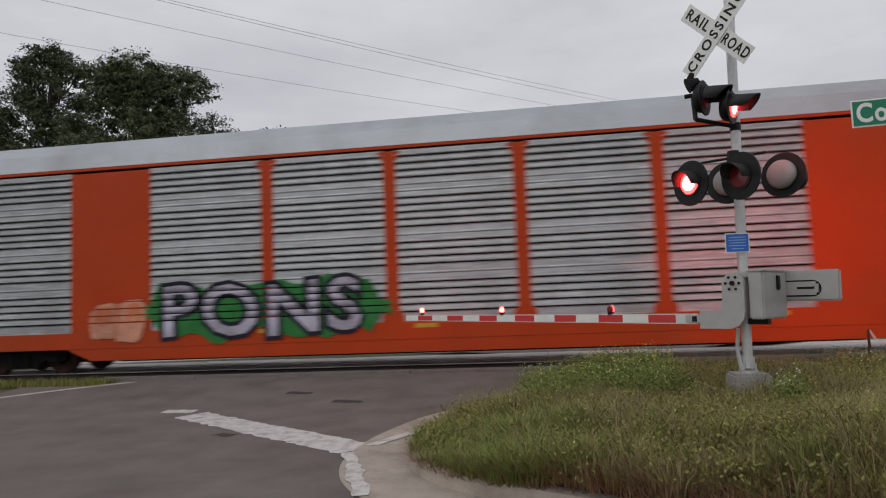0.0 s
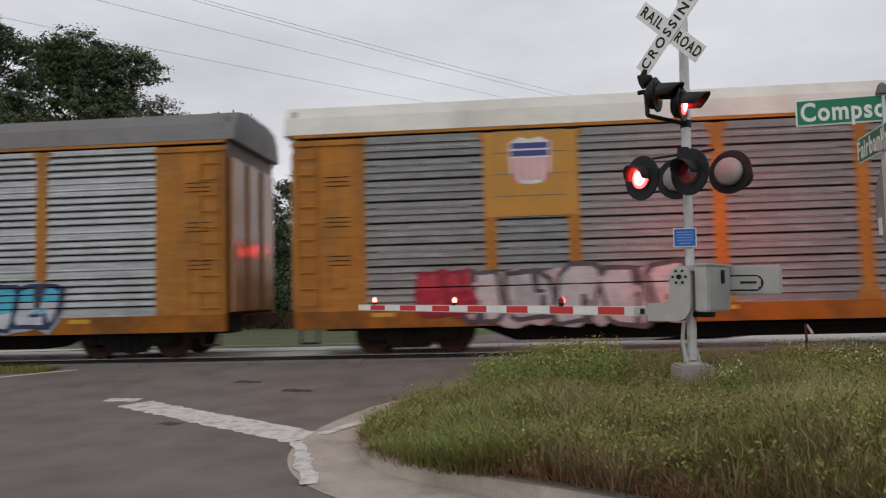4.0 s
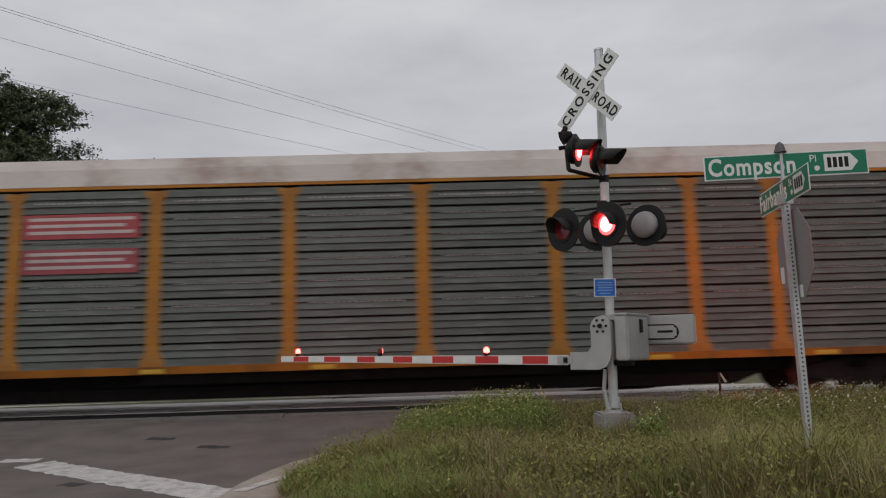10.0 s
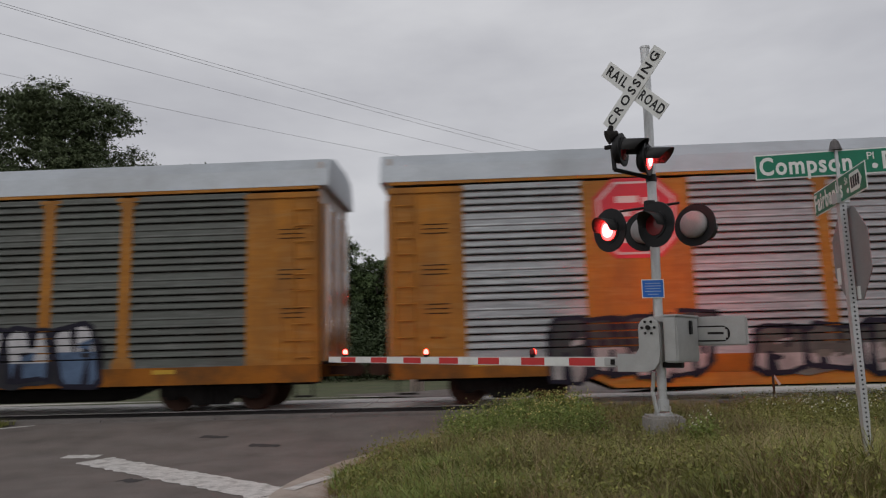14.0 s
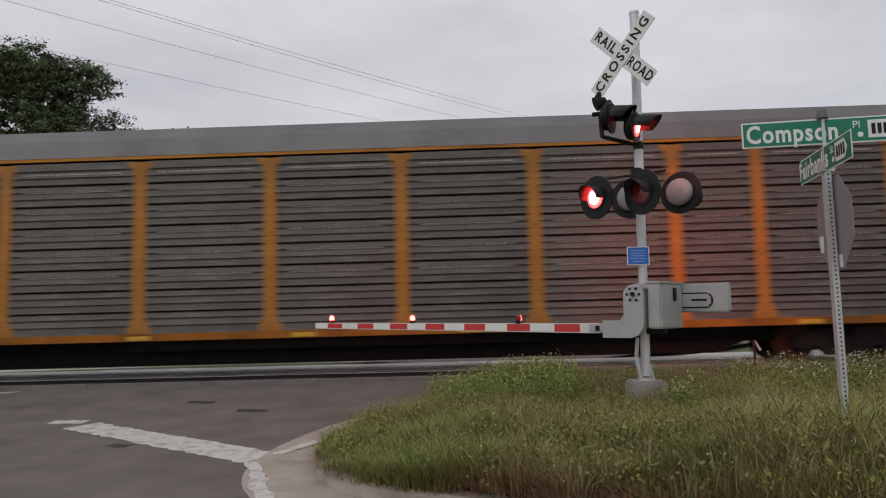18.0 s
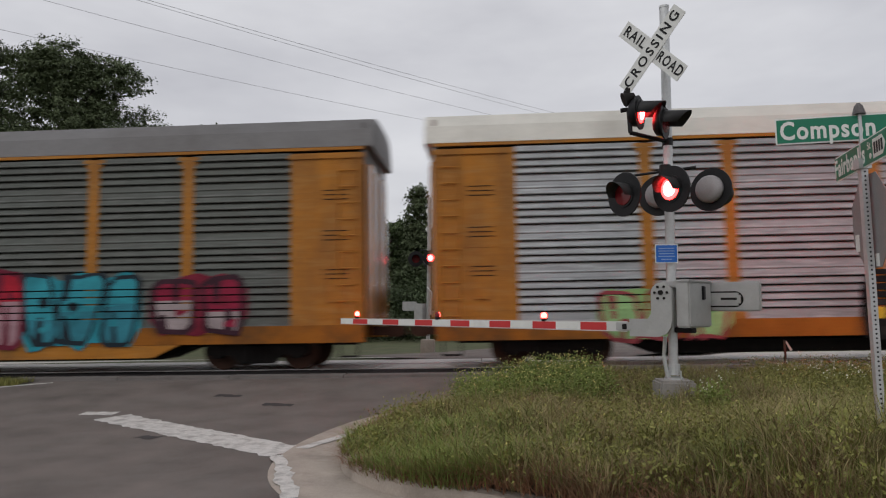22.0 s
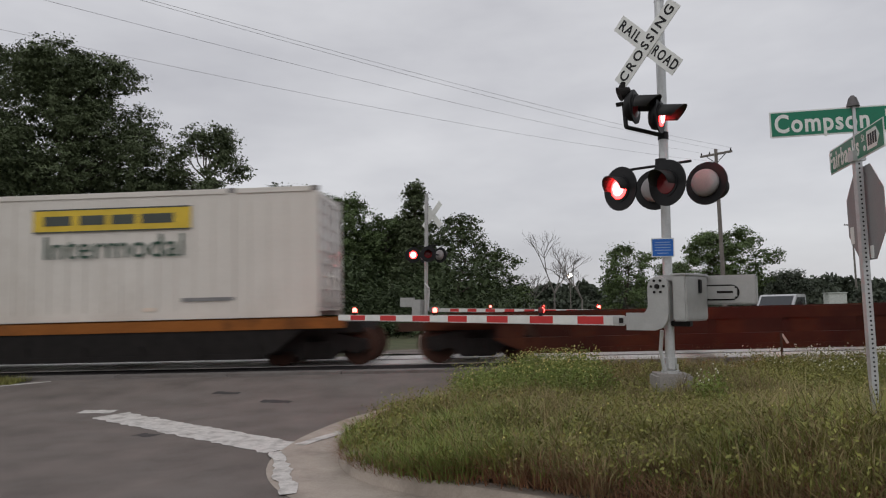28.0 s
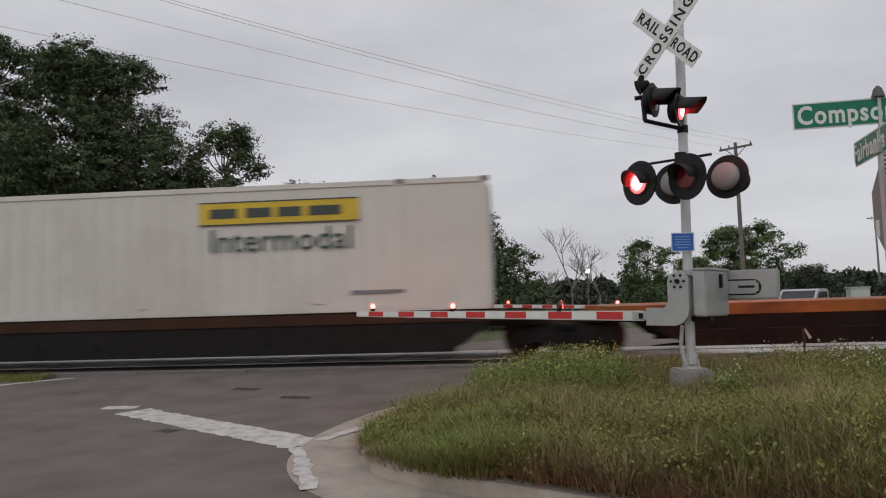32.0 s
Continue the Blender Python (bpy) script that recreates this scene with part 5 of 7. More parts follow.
def visor(r, length, t=0.006):
    """A long hood: most of a tube, open below, cut back at its mouth; it points to -y."""
    bm = bmesh.new()
    n, rings = 22, []
    for rr in (r, r - t):
        rows = []
        for i in range(n + 1):
            a = radians(-12 + 204 * i / n)
            reach = length * (0.66 + 0.34 * math.sin(a))
            rows.append((bm.verts.new((rr * math.cos(a), 0, rr * math.sin(a))), bm.verts.new((rr * math.cos(a), -reach, rr * math.sin(a)))))
        rings.append(rows)
    for rows in rings:
        for i in range(n):
            bm.faces.new((rows[i][0], rows[i + 1][0], rows[i + 1][1], rows[i][1]))
    for i in range(n):
        bm.faces.new((rings[0][i][1], rings[0][i + 1][1], rings[1][i + 1][1], rings[1][i][1]))
    bmesh.ops.recalc_face_normals(bm, faces=bm.faces)
    return bm


def flip_disc(lit, core):
    """The lamp's two-faced disc: a lit red face and a dark red one."""
    bm = lathe_y([(0.0, -0.034), (0.098, -0.028), (0.14, -0.016), (0.147, 0.0), (0.14, 0.016), (0.0, 0.034)])
    me = bpy.data.meshes.new("lens")
    for f in bm.faces:
        c = f.calc_center_median()
        f.material_index = 1 if c.y > 0 or math.hypot(c.x, c.z) > 0.138 else 2 if math.hypot(c.x, c.z) < 0.1 else 0
    bm.to_mesh(me)
    bm.free()
    for m in (lit, LENS_DARK, core):
        me.materials.append(m)
    return me


DISC = flip_disc(LENS_LIT, CORE_LIT)
DISC_BEAM = flip_disc(BEAM_LIT, BEAM_LIT)
BACKBOARD = annulus(0.15, 0.29, -0.008, 0.012)
BACKBOARD_MESH = link_mesh("backboard", BACKBOARD, BLACK)
HOUSING_MESH = link_mesh("lamp", lathe_y([(0.152, 0.0), (0.182, 0.014), (0.187, 0.05), (0.178, 0.085), (0.14, 0.115), (0.06, 0.128), (0.0, 0.13)]), mat("lamp_housing_grey", (0.30, 0.28, 0.28), 0.55, 0.2, vary=0.15, scale=6))
HOUSING_DARK = link_mesh("lamp", lathe_y([(0.152, 0.0), (0.182, 0.014), (0.187, 0.05), (0.178, 0.085), (0.14, 0.115), (0.06, 0.128), (0.0, 0.13)]), BLACK)
RIM_MESH = link_mesh("rim", annulus(0.145, 0.172, -0.02, 0.0), BLACK)
VISOR_MESH = link_mesh("hood", visor(0.150, 0.33), HOOD)
VISOR_SHORT = link_mesh("hood", visor(0.148, 0.24), HOOD)
# unseen full tubes, added to the back lamps to narrow their red light
BEAM_TUBE = link_mesh("hood", annulus(0.149, 0.156, -0.33, 0.0), HOOD)
for me in (HOUSING_MESH, HOUSING_DARK, VISOR_MESH, VISOR_SHORT):
    for p in me.polygons:
        p.use_smooth = True


def lamp(signal, at, facing, phase, board=True, dark=False, beam=False, tilt=0, short=False):
    """One flashing lamp: housing, round backboard, hood, rim and the turning disc. It looks along facing."""
    turn = math.degrees(math.atan2(facing[1], facing[0])) + 90
    h = part("lamp", HOUSING_DARK if dark else HOUSING_MESH, None, signal, "round red flasher with black hood")
    h.matrix_basis = pose(*at, 0, 0, turn) @ pose(0, 0, 0, tilt)
    if board:
        part("backboard", BACKBOARD_MESH, None, h)
    part("hood", BEAM_TUBE if beam else VISOR_SHORT if short else VISOR_MESH, None, h)
    part("rim", RIM_MESH, None, h)
    lens = part("lens", DISC_BEAM if beam else DISC, None, h, "red lens disc")
    SPINNERS.append((lens, pose(0, -0.012, 0), phase))
    return h


def crossbuck(signal, at, facing, lettered=True):
    turn = math.degrees(math.atan2(facing[1], facing[0])) + 90
    blades = []
    for k, ang in enumerate((45, -45)):
        bm = box(bmesh.new(), -0.61, 0.61, -0.004, 0.004, -0.1145, 0.1145, 0.002)
        b = part("blade", bm, WHITE, signal, "white crossbuck blade with black letters" if lettered else "bare grey back of a crossbuck blade")
        b.matrix_basis = pose(*at, 0, 0, turn) @ pose(0, -0.012 * (1 - k) - 0.004, 0) @ Matrix.Rotation(radians(-ang), 4, "Y")
        if lettered:
            texts = ((("CROSSING", 0.0, 0.98),) if k == 0 else (("RAIL", -0.355, 0.95), ("ROAD", 0.365, 0.78)))
            for word, x, wide in texts:
                t = part("lettering", letters(word, 0.19, BLACK, 0.002, 1.34 if k == 0 else 1.2, 0.004), None, b)
                t.matrix_basis = pose(x, -0.007, 0, 90, 0, 0)
                t.scale.x = wide
        blades.append(b)
    return blades


def gate(signal, start, along, face, length, z, swap=False, counter=True):
    """The arm over the road: a tapered board with red and white sheets, three small lamps, and its lattice back."""
    base = Matrix.Translation((start[0], start[1], z)) @ pose(0, 0, 0, 0, 0, math.degrees(math.atan2(along[1], along[0])))
    side = 1 if (Vector((face[0], face[1], 0)).dot(Vector((-along[1], along[0], 0))) > 0) else -1
    arm = part("gate_arm", prism([(0, -0.068), (length, -0.054), (length, 0.054), (0, 0.068)], "y", -0.014, 0.014), mat("arm_aluminium", (0.62, 0.62, 0.6), 0.5, 0.2, vary=0.06), signal, "striped red and white gate arm, lowered")
    arm.matrix_basis = base
    pitch = 0.813
    x_end = length
    n = int((length - 0.5) / pitch)
    for s in (-1, 1):
        for i in range(n + 1):
            for m, off in ((RED, 0.36), (WHITE, 0.36 + 0.406)):
                b = x_end - off - i * pitch
                a = b - 0.406
                if a < 0.3:
                    continue
                h = 0.062 - 0.012 * (a / length)
                part("stripe", box(bmesh.new(), a, b, 0.016 * s - 0.002, 0.016 * s + 0.002, -h + 0.008, h - 0.008), m, arm)
        part("stripe", box(bmesh.new(), x_end - 0.36, x_end - 0.01, 0.016 * s - 0.002, 0.016 * s + 0.002, -0.045, 0.045), WHITE, arm)
    for off, phase in ((0.46, None), (2.5, 0), (4.62, 1)):
        x = x_end - off
        bm = bmesh.new()
        box(bm, x - 0.03, x + 0.03, -0.03, 0.03, 0.055, 0.085, 0.004)
        tube(bm, (x, 0, 0.085), (x, 0, 0.10), 0.05, 0.05)
        lamp_ob = part("arm_lamp", bm, BLACK, arm, "small red lamp on the gate arm")
        if phase is None:
            g = part("lens", lathe_y([(0.02, -0.03), (0.05, -0.015), (0.052, 0.015), (0.02, 0.03)], 16), TIP_LIT, lamp_ob)
            g.matrix_basis = pose(x, 0, 0.135)
        else:
            bm = lathe_y([(0.03, -0.022), (0.05, -0.012), (0.052, 0.0), (0.05, 0.012), (0.03, 0.022)], 16)
            me = bpy.data.meshes.new("lens")
            for f in bm.faces:
                f.material_index = 0 if f.calc_center_median().y < 0 else 1
            bm.to_mesh(me)
            bm.free()
            me.materials.append(TIP_LIT)
            me.materials.append(LENS_DARK)
            g = part("lens", me, None, lamp_ob)
            SPINNERS.append((g, pose(x, 0, 0.135, 0, 0, 0 if side < 0 else 180), phase))
    return arm


def rel(u, v, z):
    """u along the arm, v towards the traffic."""
    p = DIR_A * u + DIR_N * v
    return (p.x, p.y, z)


def oriented(signal_dir_u, u0, u1, v0, v1, z0, z1, bevel=0.01):
    """A box in the signal's own directions."""
    bm = box(bmesh.new(), u0, u1, v0, v1, z0, z1, bevel)
    m = Matrix(((DIR_A.x, DIR_N.x, 0), (DIR_A.y, DIR_N.y, 0), (0, 0, 1))).to_4x4()
    bmesh.ops.transform(bm, matrix=m, verts=bm.verts)
    bmesh.ops.recalc_face_normals(bm, faces=bm.faces)
    return bm


LAMP_N = Vector((math.cos(radians(214)), math.sin(radians(214)), 0))      # the flashers are turned towards the side road


def near_signal():
    """Origin at the foot of the mast; it leans by a degree."""
    sig = thing("crossing_signal", "grey level-crossing mast with red flashers and lowered gate", "crossing signal", "crossing signals", pose(2.39, 9.4, 0.36, 0, 1.1, 0))
    foot = bmesh.new()
    box(foot, -0.23, 0.23, -0.23, 0.23, -0.25, 0.30, 0.03)
    part("footing", foot, mat("old_footing_concrete", (0.30, 0.28, 0.26), 0.95, vary=0.25, scale=6, fine=40, bump=0.6, dirt=(0.16, 0.14, 0.12), dirt_amount=0.7), sig)
    bm = tubes(((0, 0, 0.30), (0, 0, 0.335), 0.12), ((0, 0, 0.36), (0, 0, 0.50), 0.085))
    for a in range(4):
        x, y = 0.1 * math.cos(a * math.pi / 2 + 0.8), 0.1 * math.sin(a * math.pi / 2 + 0.8)
        tube(bm, (x, y, 0.3), (x, y, 0.42), 0.014, seg=6)
    part("base_flange", bm, GALV, sig)
    part("mast", tubes(((0, 0, 0.36), (0, 0, 5.33), 0.062), seg=20), GALV, sig, "galvanised round steel mast", smooth=False)
    part("cap", tubes(((0, 0, 5.33), (0, 0, 5.36), 0.068)), GALV, sig)
    crossbuck(sig, rel(0, 0.40, 4.62), Vector((math.cos(radians(224)), math.sin(radians(224)), 0)))
    part("crossbuck_bracket", tubes((rel(0, 0.0, 4.62), rel(0, 0.38, 4.62), 0.022), (rel(0.07, 0.0, 4.62), rel(-0.07, 0.0, 4.62), 0.075)), GALV, sig)
    # lower crossarm with a lamp each way at both ends
    zc = 2.71
    part("crossarm", tubes((rel(0.5, 0.09, zc + 0.34), rel(-0.41, 0.09, zc + 0.34), 0.018), (rel(0, 0.1, zc + 0.26), rel(0, 0.1, zc + 0.42), 0.075)), BLACK, sig, "black crossarm for the lower flashers")
    for u, ph in ((0.36, 0), (-0.36, 1)):
        lamp(sig, rel(u + (0.06 if u < 0 else -0.02), 0.60, zc), LAMP_N, ph, dark=True, short=True)
        aim = radians(61 if u > 0 else 46)
        lamp(sig, rel(u - 0.09, -0.30, zc + 0.09), Vector((math.cos(aim), math.sin(aim), 0)), ph, beam=True, tilt=4)
    # upper pair for the side road, facing away from the arm
    zu = 3.72
    side = Vector((math.cos(radians(-29)), math.sin(radians(-29)), 0))
    pa, pb = (-0.43, -0.3), (-0.11, -0.3)
    part("upper_arm", tubes(((pa[0] - 0.12, pa[1], zu - 0.2), (0.06, 0.02, zu - 0.26), 0.028), (( pa[0] - 0.12, pa[1], zu - 0.2), (pa[0] - 0.14, pa[1], zu + 0.12), 0.03), ((0.0, 0.0, zu - 0.31), (0.0, 0.0, zu - 0.21), 0.072),
                            ((0.0, 0.0, zu - 0.24), (pb[0] - 0.05, pb[1] + 0.06, zu - 0.14), 0.025)), BLACK, sig, "black bracket of the upper flashers")
    lamp(sig, (pa[0], pa[1], zu + 0.07), side, 1, board=False, tilt=8, dark=True)
    lamp(sig, (pb[0], pb[1], zu - 0.06), side, 0, board=False, tilt=8, dark=True)
    for p, dz in ((pa, 0.07), (pb, -0.06)):
        b = part("small_backboard", shared("small_board", lambda: annulus(0.15, 0.225, -0.008, 0.012), BLACK), None, sig)
        b.matrix_basis = pose(p[0], p[1], zu + dz, 0, 0, math.degrees(math.atan2(side.y, side.x)) + 90)
    part("bell", tubes(((pa[0] - 0.20, pa[1], zu + 0.24), (pa[0] - 0.06, pa[1], zu + 0.30), 0.10, 0.04), ((pa[0] - 0.17, pa[1], zu + 0.30), (pa[0] - 0.14, pa[1], zu + 0.40), 0.05, 0.03), ((pa[0] - 0.24, pa[1], zu + 0.10), (pa[0] - 0.1, pa[1], zu + 0.12), 0.03)), DARK, sig)
    # blue notice with plain pale bars
    b = part("notice", box(bmesh.new(), -0.145, 0.145, -0.003, 0.003, -0.125, 0.125, 0.002), WHITE, sig, "small blue notice with pale bars")
    turn = math.degrees(math.atan2(-1.0, -0.12)) + 90
    b.matrix_basis = pose(-0.075, -0.09, 1.945, 0, 0, turn)
    part("notice_face", box(bmesh.new(), -0.132, 0.132, -0.0065, -0.0035, -0.112, 0.112), BLUE, b)
    for i, (w, z) in enumerate(((0.2, 0.07), (0.21, 0.035), (0.19, 0.0), (0.21, -0.035), (0.14, -0.075))):
        part("bar", box(bmesh.new(), -w / 2, w / 2, -0.0085, -0.0068, z - 0.005, z + 0.005), mat("pale_blue_print", (0.30, 0.42, 0.62), 0.5), b)
    # gate machine
    machine = part("gate_machine", oriented(None, -0.335, -0.15, -0.49, 0.22, 0.98, 1.575, 0.02), ALU, sig, "grey cast gate mechanism box")
    part("machine_lid", oriented(None, -0.35, -0.135, -0.505, 0.235, 1.565, 1.595, 0.01), ALU, machine)
    part("lid_latch", oriented(None, -0.36, -0.33, -0.25, -0.17, 1.34, 1.52, 0.008), BLACK, machine)
    part("machine_clamp", oriented(None, -0.16, 0.10, -0.10, 0.10, 1.50, 1.58, 0.01), ALU, machine)
    part("machine_foot", oriented(None, -0.30, -0.05, -0.06, 0.06, 0.91, 0.985, 0.01), BLACK, machine)
    # cranked arm plate with its ring of bolts
    plate_pts = [(-0.13, 1.08), (-0.13, 1.42)] + [(0.01 + 0.14 * math.cos(math.pi - math.pi * i / 10) , 1.42 + 0.14 * math.sin(math.pi * i / 10)) for i in range(1, 10)] + [(0.15, 1.42), (0.15, 1.16), (0.20, 1.09), (0.46, 1.09), (0.46, 0.86), (0.06, 0.86), (-0.05, 0.90), (-0.11, 0.98)]
    bm = bmesh.new()
    vs0 = [bm.verts.new(rel(u, 0.25, z)) for u, z in plate_pts]
    vs1 = [bm.verts.new(rel(u, 0.30, z)) for u, z in plate_pts]
    nn = len(plate_pts)
    for i in range(nn):
        bm.faces.new((vs0[i], vs0[(i + 1) % nn], vs1[(i + 1) % nn], vs1[i]))
    bm.faces.new(vs0)
    bm.faces.new(vs1[::-1])
    bmesh.ops.recalc_face_normals(bm, faces=bm.faces)
    crank = part("arm_crank", bm, ALU, sig, "cast aluminium crank that carries the arm")
    for i in range(6):
        a = math.pi / 3 * i
        u, z = 0.01 + 0.085 * math.cos(a), 1.43 + 0.085 * math.sin(a)
        part("bolt", tubes((rel(u, 0.30, z), rel(u, 0.315, z), 0.018), seg=6), DARK, crank)
    part("pivot", tubes((rel(0.01, 0.0, 1.43), rel(0.01, 0.33, 1.43), 0.03)), DARK, crank)
    part("arm_clamp", oriented(None, 0.42, 0.66, 0.245, 0.305, 0.93, 1.04, 0.008), ALU, crank)
    part("clamp_bolts", oriented(None, 0.50, 0.56, 0.30, 0.32, 0.95, 1.02, 0.004), DARK, crank)
    # counterweight frame
    cw = part("counterweight", oriented(None, -0.96, -0.10, -0.58, -0.52, 1.19, 1.58, 0.02), ALU, sig, "flat grey counterweight arm")
    slot = [(-0.2, 1.245), (-0.64, 1.245)] + [(-0.64 - 0.105 * math.sin(math.pi * i / 8), 1.35 - 0.105 * math.cos(math.pi * i / 8)) for i in range(1, 8)] + [(-0.64, 1.455), (-0.2, 1.455)]
    bm = bmesh.new()
    f = bm.faces.new([bm.verts.new(rel(u, -0.516, z)) for u, z in slot])
    part("slot_shade", bm, DARK, cw)
    part("weight", oriented(None, -0.715, -0.2, -0.522, -0.49, 1.265, 1.435, 0.03), ALU, cw)
    part("weight_shaft", tubes((rel(-0.2, -0.56, 1.40), rel(-0.2, -0.40, 1.40), 0.05)), ALU, cw)
    part("nameplate", oriented(None, -0.67, -0.46, -0.492, -0.485, 1.34, 1.37, 0.002), DARK, cw)
    part("conduit", tubes((rel(0.02, 0.18, 0.86), rel(0.06, 0.15, 0.6), 0.025), (rel(0.06, 0.15, 0.6), rel(0.03, 0.12, 0.34), 0.025)), GALV, sig)
    gate(sig, rel(0.5, 0.275, 0)[:2], DIR_A, DIR_N, 5.95, 0.985)
    return sig


near_signal()


def far_signal():
    """The twin of the signal behind the rails; it faces the other way."""
    sig = thing("crossing_signal", "grey crossing mast behind the rails, seen from its back", "crossing signal", "crossing signals", pose(-2.23, 25.5, 0.28, 0, 1.6, 0))
    part("footing", box(bmesh.new(), -0.25, 0.25, -0.25, 0.25, -0.35, 0.3, 0.03), CONCRETE, sig)
    part("mast", tubes(((0, 0, 0.3), (0, 0, 5.5), 0.07), seg=14), ALU, sig)
    crossbuck(sig, (0.30 * AX.x, 0.30 * AX.y, 4.75), AX, False)
    zc = 3.24
    part("crossarm", tubes((rel(0.5, -0.05, zc + 0.34), rel(-0.5, -0.05, zc + 0.34), 0.025), (rel(0.38, -0.3, zc), rel(0.38, 0.3, zc), 0.03), (rel(-0.38, -0.3, zc), rel(-0.38, 0.3, zc), 0.03)), BLACK, sig)
    for u, ph in ((0.38, 0), (-0.38, 1)):
        lamp(sig, rel(u, 0.30, zc), Vector((0.1, -1.0, 0)), ph, dark=True)
        lamp(sig, rel(u, -0.36, zc), -DIR_N, ph)
    m = part("gate_machine", oriented(None, 0.1, 0.55, -0.2, 0.2, 1.0, 1.6, 0.02), ALU, sig)
    part("counterweight", oriented(None, 0.85, 1.6, -0.3, -0.22, 1.32, 1.68, 0.02), ALU, sig)
    part("arm_crank", oriented(None, -0.42, 0.12, -0.32, -0.26, 1.12, 1.34, 0.03), ALU, sig)
    part("conduit", tubes((rel(-0.2, 0.1, 1.2), rel(-0.25, 0.1, 2.0), 0.03), (rel(-0.25, 0.1, 2.0), rel(-0.02, 0.1, 2.2), 0.03)), GALV, sig)
    gate(sig, rel(-0.4, -0.29, 0)[:2], -DIR_A, AX, 7.0, 1.22)
    return sig


far_signal()


# ---- street-name post with a stop sign seen from behind ----
def sign_blade(parent, at, turn, length, height, word, suffix, block):
    b = part("name_blade", box(bmesh.new(), -length / 2, length / 2, -0.003, 0.003, -height / 2, height / 2, 0.002), WHITE, parent, "green street-name blade with white letters")
    b.matrix_basis = pose(*at, 0, 0, turn)
    part("blade_face", box(bmesh.new(), -length / 2 + 0.012, length / 2 - 0.012, -0.006, -0.0035, -height / 2 + 0.012, height / 2 - 0.012, 0.0), GREEN, b)
    t = part("lettering", letters(word, 0.205, WHITE, 0.002, 1.12, 0.005), None, b)
    t.matrix_basis = pose(-length * 0.205, -0.0075, -0.005, 90, 0, 0)
    t.scale.x = 0.80
    s = part("lettering", letters(suffix, 0.085, WHITE, 0.002), None, b)
    s.matrix_basis = pose(length * 0.17, -0.0075, height * 0.18, 90, 0, 0)
    x0, x1, h = length * 0.235, length * 0.44, height * 0.34
    part("arrow_patch", prism([(x0, -h), (x1 - 0.06, -h), (x1, 0), (x1 - 0.06, h), (x0, h)], "y", -0.0085, -0.0065), WHITE, b, "white arrow patch with dark bars")
    for i in range(4):
        x = x0 + 0.025 + i * 0.045
        part("bar", box(bmesh.new(), x, x + 0.03, -0.0105, -0.0088, -h * 0.6, h * 0.6), BLACK, b)
    part("number_dot", lathe_y([(0.022, -0.009), (0.022, -0.0065)], 12), WHITE, b).location = (length * 0.19, 0, -height * 0.2)
    return b


def name_post():
    post = thing("street_sign", "perforated steel post with green name blades and stop sign", "street sign", "", pose(2.955, 5.6, 0.2))
    me = bmesh.new()
    w = 0.026
    extrude(me, [(-w, -w), (w, -w), (w, w), (-w, w)], "z", -0.1, 2.52)
    part("post", me, GALV, post)
    hole = shared("post_hole", lambda: lathe_y([(0.008, -0.0015), (0.008, 0.0)], 8), BLACK)
    for i in range(62):
        z = 0.3 + i * 0.035
        part("hole", hole, None, post).location = (0, -w - 0.0005, z)
    part("cap", tubes(((0, 0, 2.90), (0, 0, 2.97), 0.05, 0.03), ((0, 0, 2.97), (0, 0, 2.99), 0.03, 0.012)), mat("cast_cap", (0.12, 0.11, 0.11), 0.6, 0.4), post)
    part("bracket", boxes((-0.05, 0.05, -0.04, 0.04, 2.46, 2.54), (-0.012, 0.012, -0.012, 0.012, 2.5, 2.92)), GALV, post)
    sign_blade(post, (0.03, -0.0, 2.795), -7, 1.31, 0.213, "Compson", "Pl", 1)
    sign_blade(post, (-0.0, 0.02, 2.565), 261, 1.17, 0.213, "Fairbanks", "St", 1)
    r = 0.40
    octo = [(r * math.cos(math.pi / 8 + i * math.pi / 4), r * math.sin(math.pi / 8 + i * math.pi / 4)) for i in range(8)]
    plate = part("stop_plate", prism(octo, "y", 0.0, 0.004), mat("bare_aluminium_back", (0.27, 0.26, 0.26), 0.5, 0.4, vary=0.12, scale=4, dirt=(0.3, 0.26, 0.25), dirt_amount=0.4), post, "dull grey back of an octagonal sign")
    plate.matrix_basis = pose(0.05, 0.035, 2.05, 0, 0, -98)
    part("stop_face", prism([(x * 0.995, z * 0.995) for x, z in octo], "y", 0.0045, 0.006), RED, plate)
    part("sticker", box(bmesh.new(), -0.33, -0.25, -0.0025, -0.0005, -0.22, -0.08), WHITE, plate)
    part("sticker", box(bmesh.new(), 0.05, 0.12, -0.0025, -0.0005, -0.36, -0.26), WHITE, plate)
    return post


name_post()

# stake with a loose ribbon at the edge of the ballast
stake = thing("marker_stake", "thin rusty steel stake with a pale ribbon", "stake", "", pose(5.1, 12.5, 0.25))
part("stake_rod", tubes(((0, 0, -0.1), (0.0, 0, 0.74), 0.022), seg=8), RUST, stake)
part("ribbon", prism([(0.01, 0.72), (0.09, 0.56), (0.13, 0.58), (0.03, 0.74)], "y", -0.004, 0.004), mat("pale_ribbon", (0.5, 0.42, 0.38), 0.8), stake)


# ---- utility poles and wires ----
WOOD = mat("grey_pole_timber", (0.17, 0.155, 0.14), 0.9, vary=0.25, scale=3, fine=40, bump=0.4)


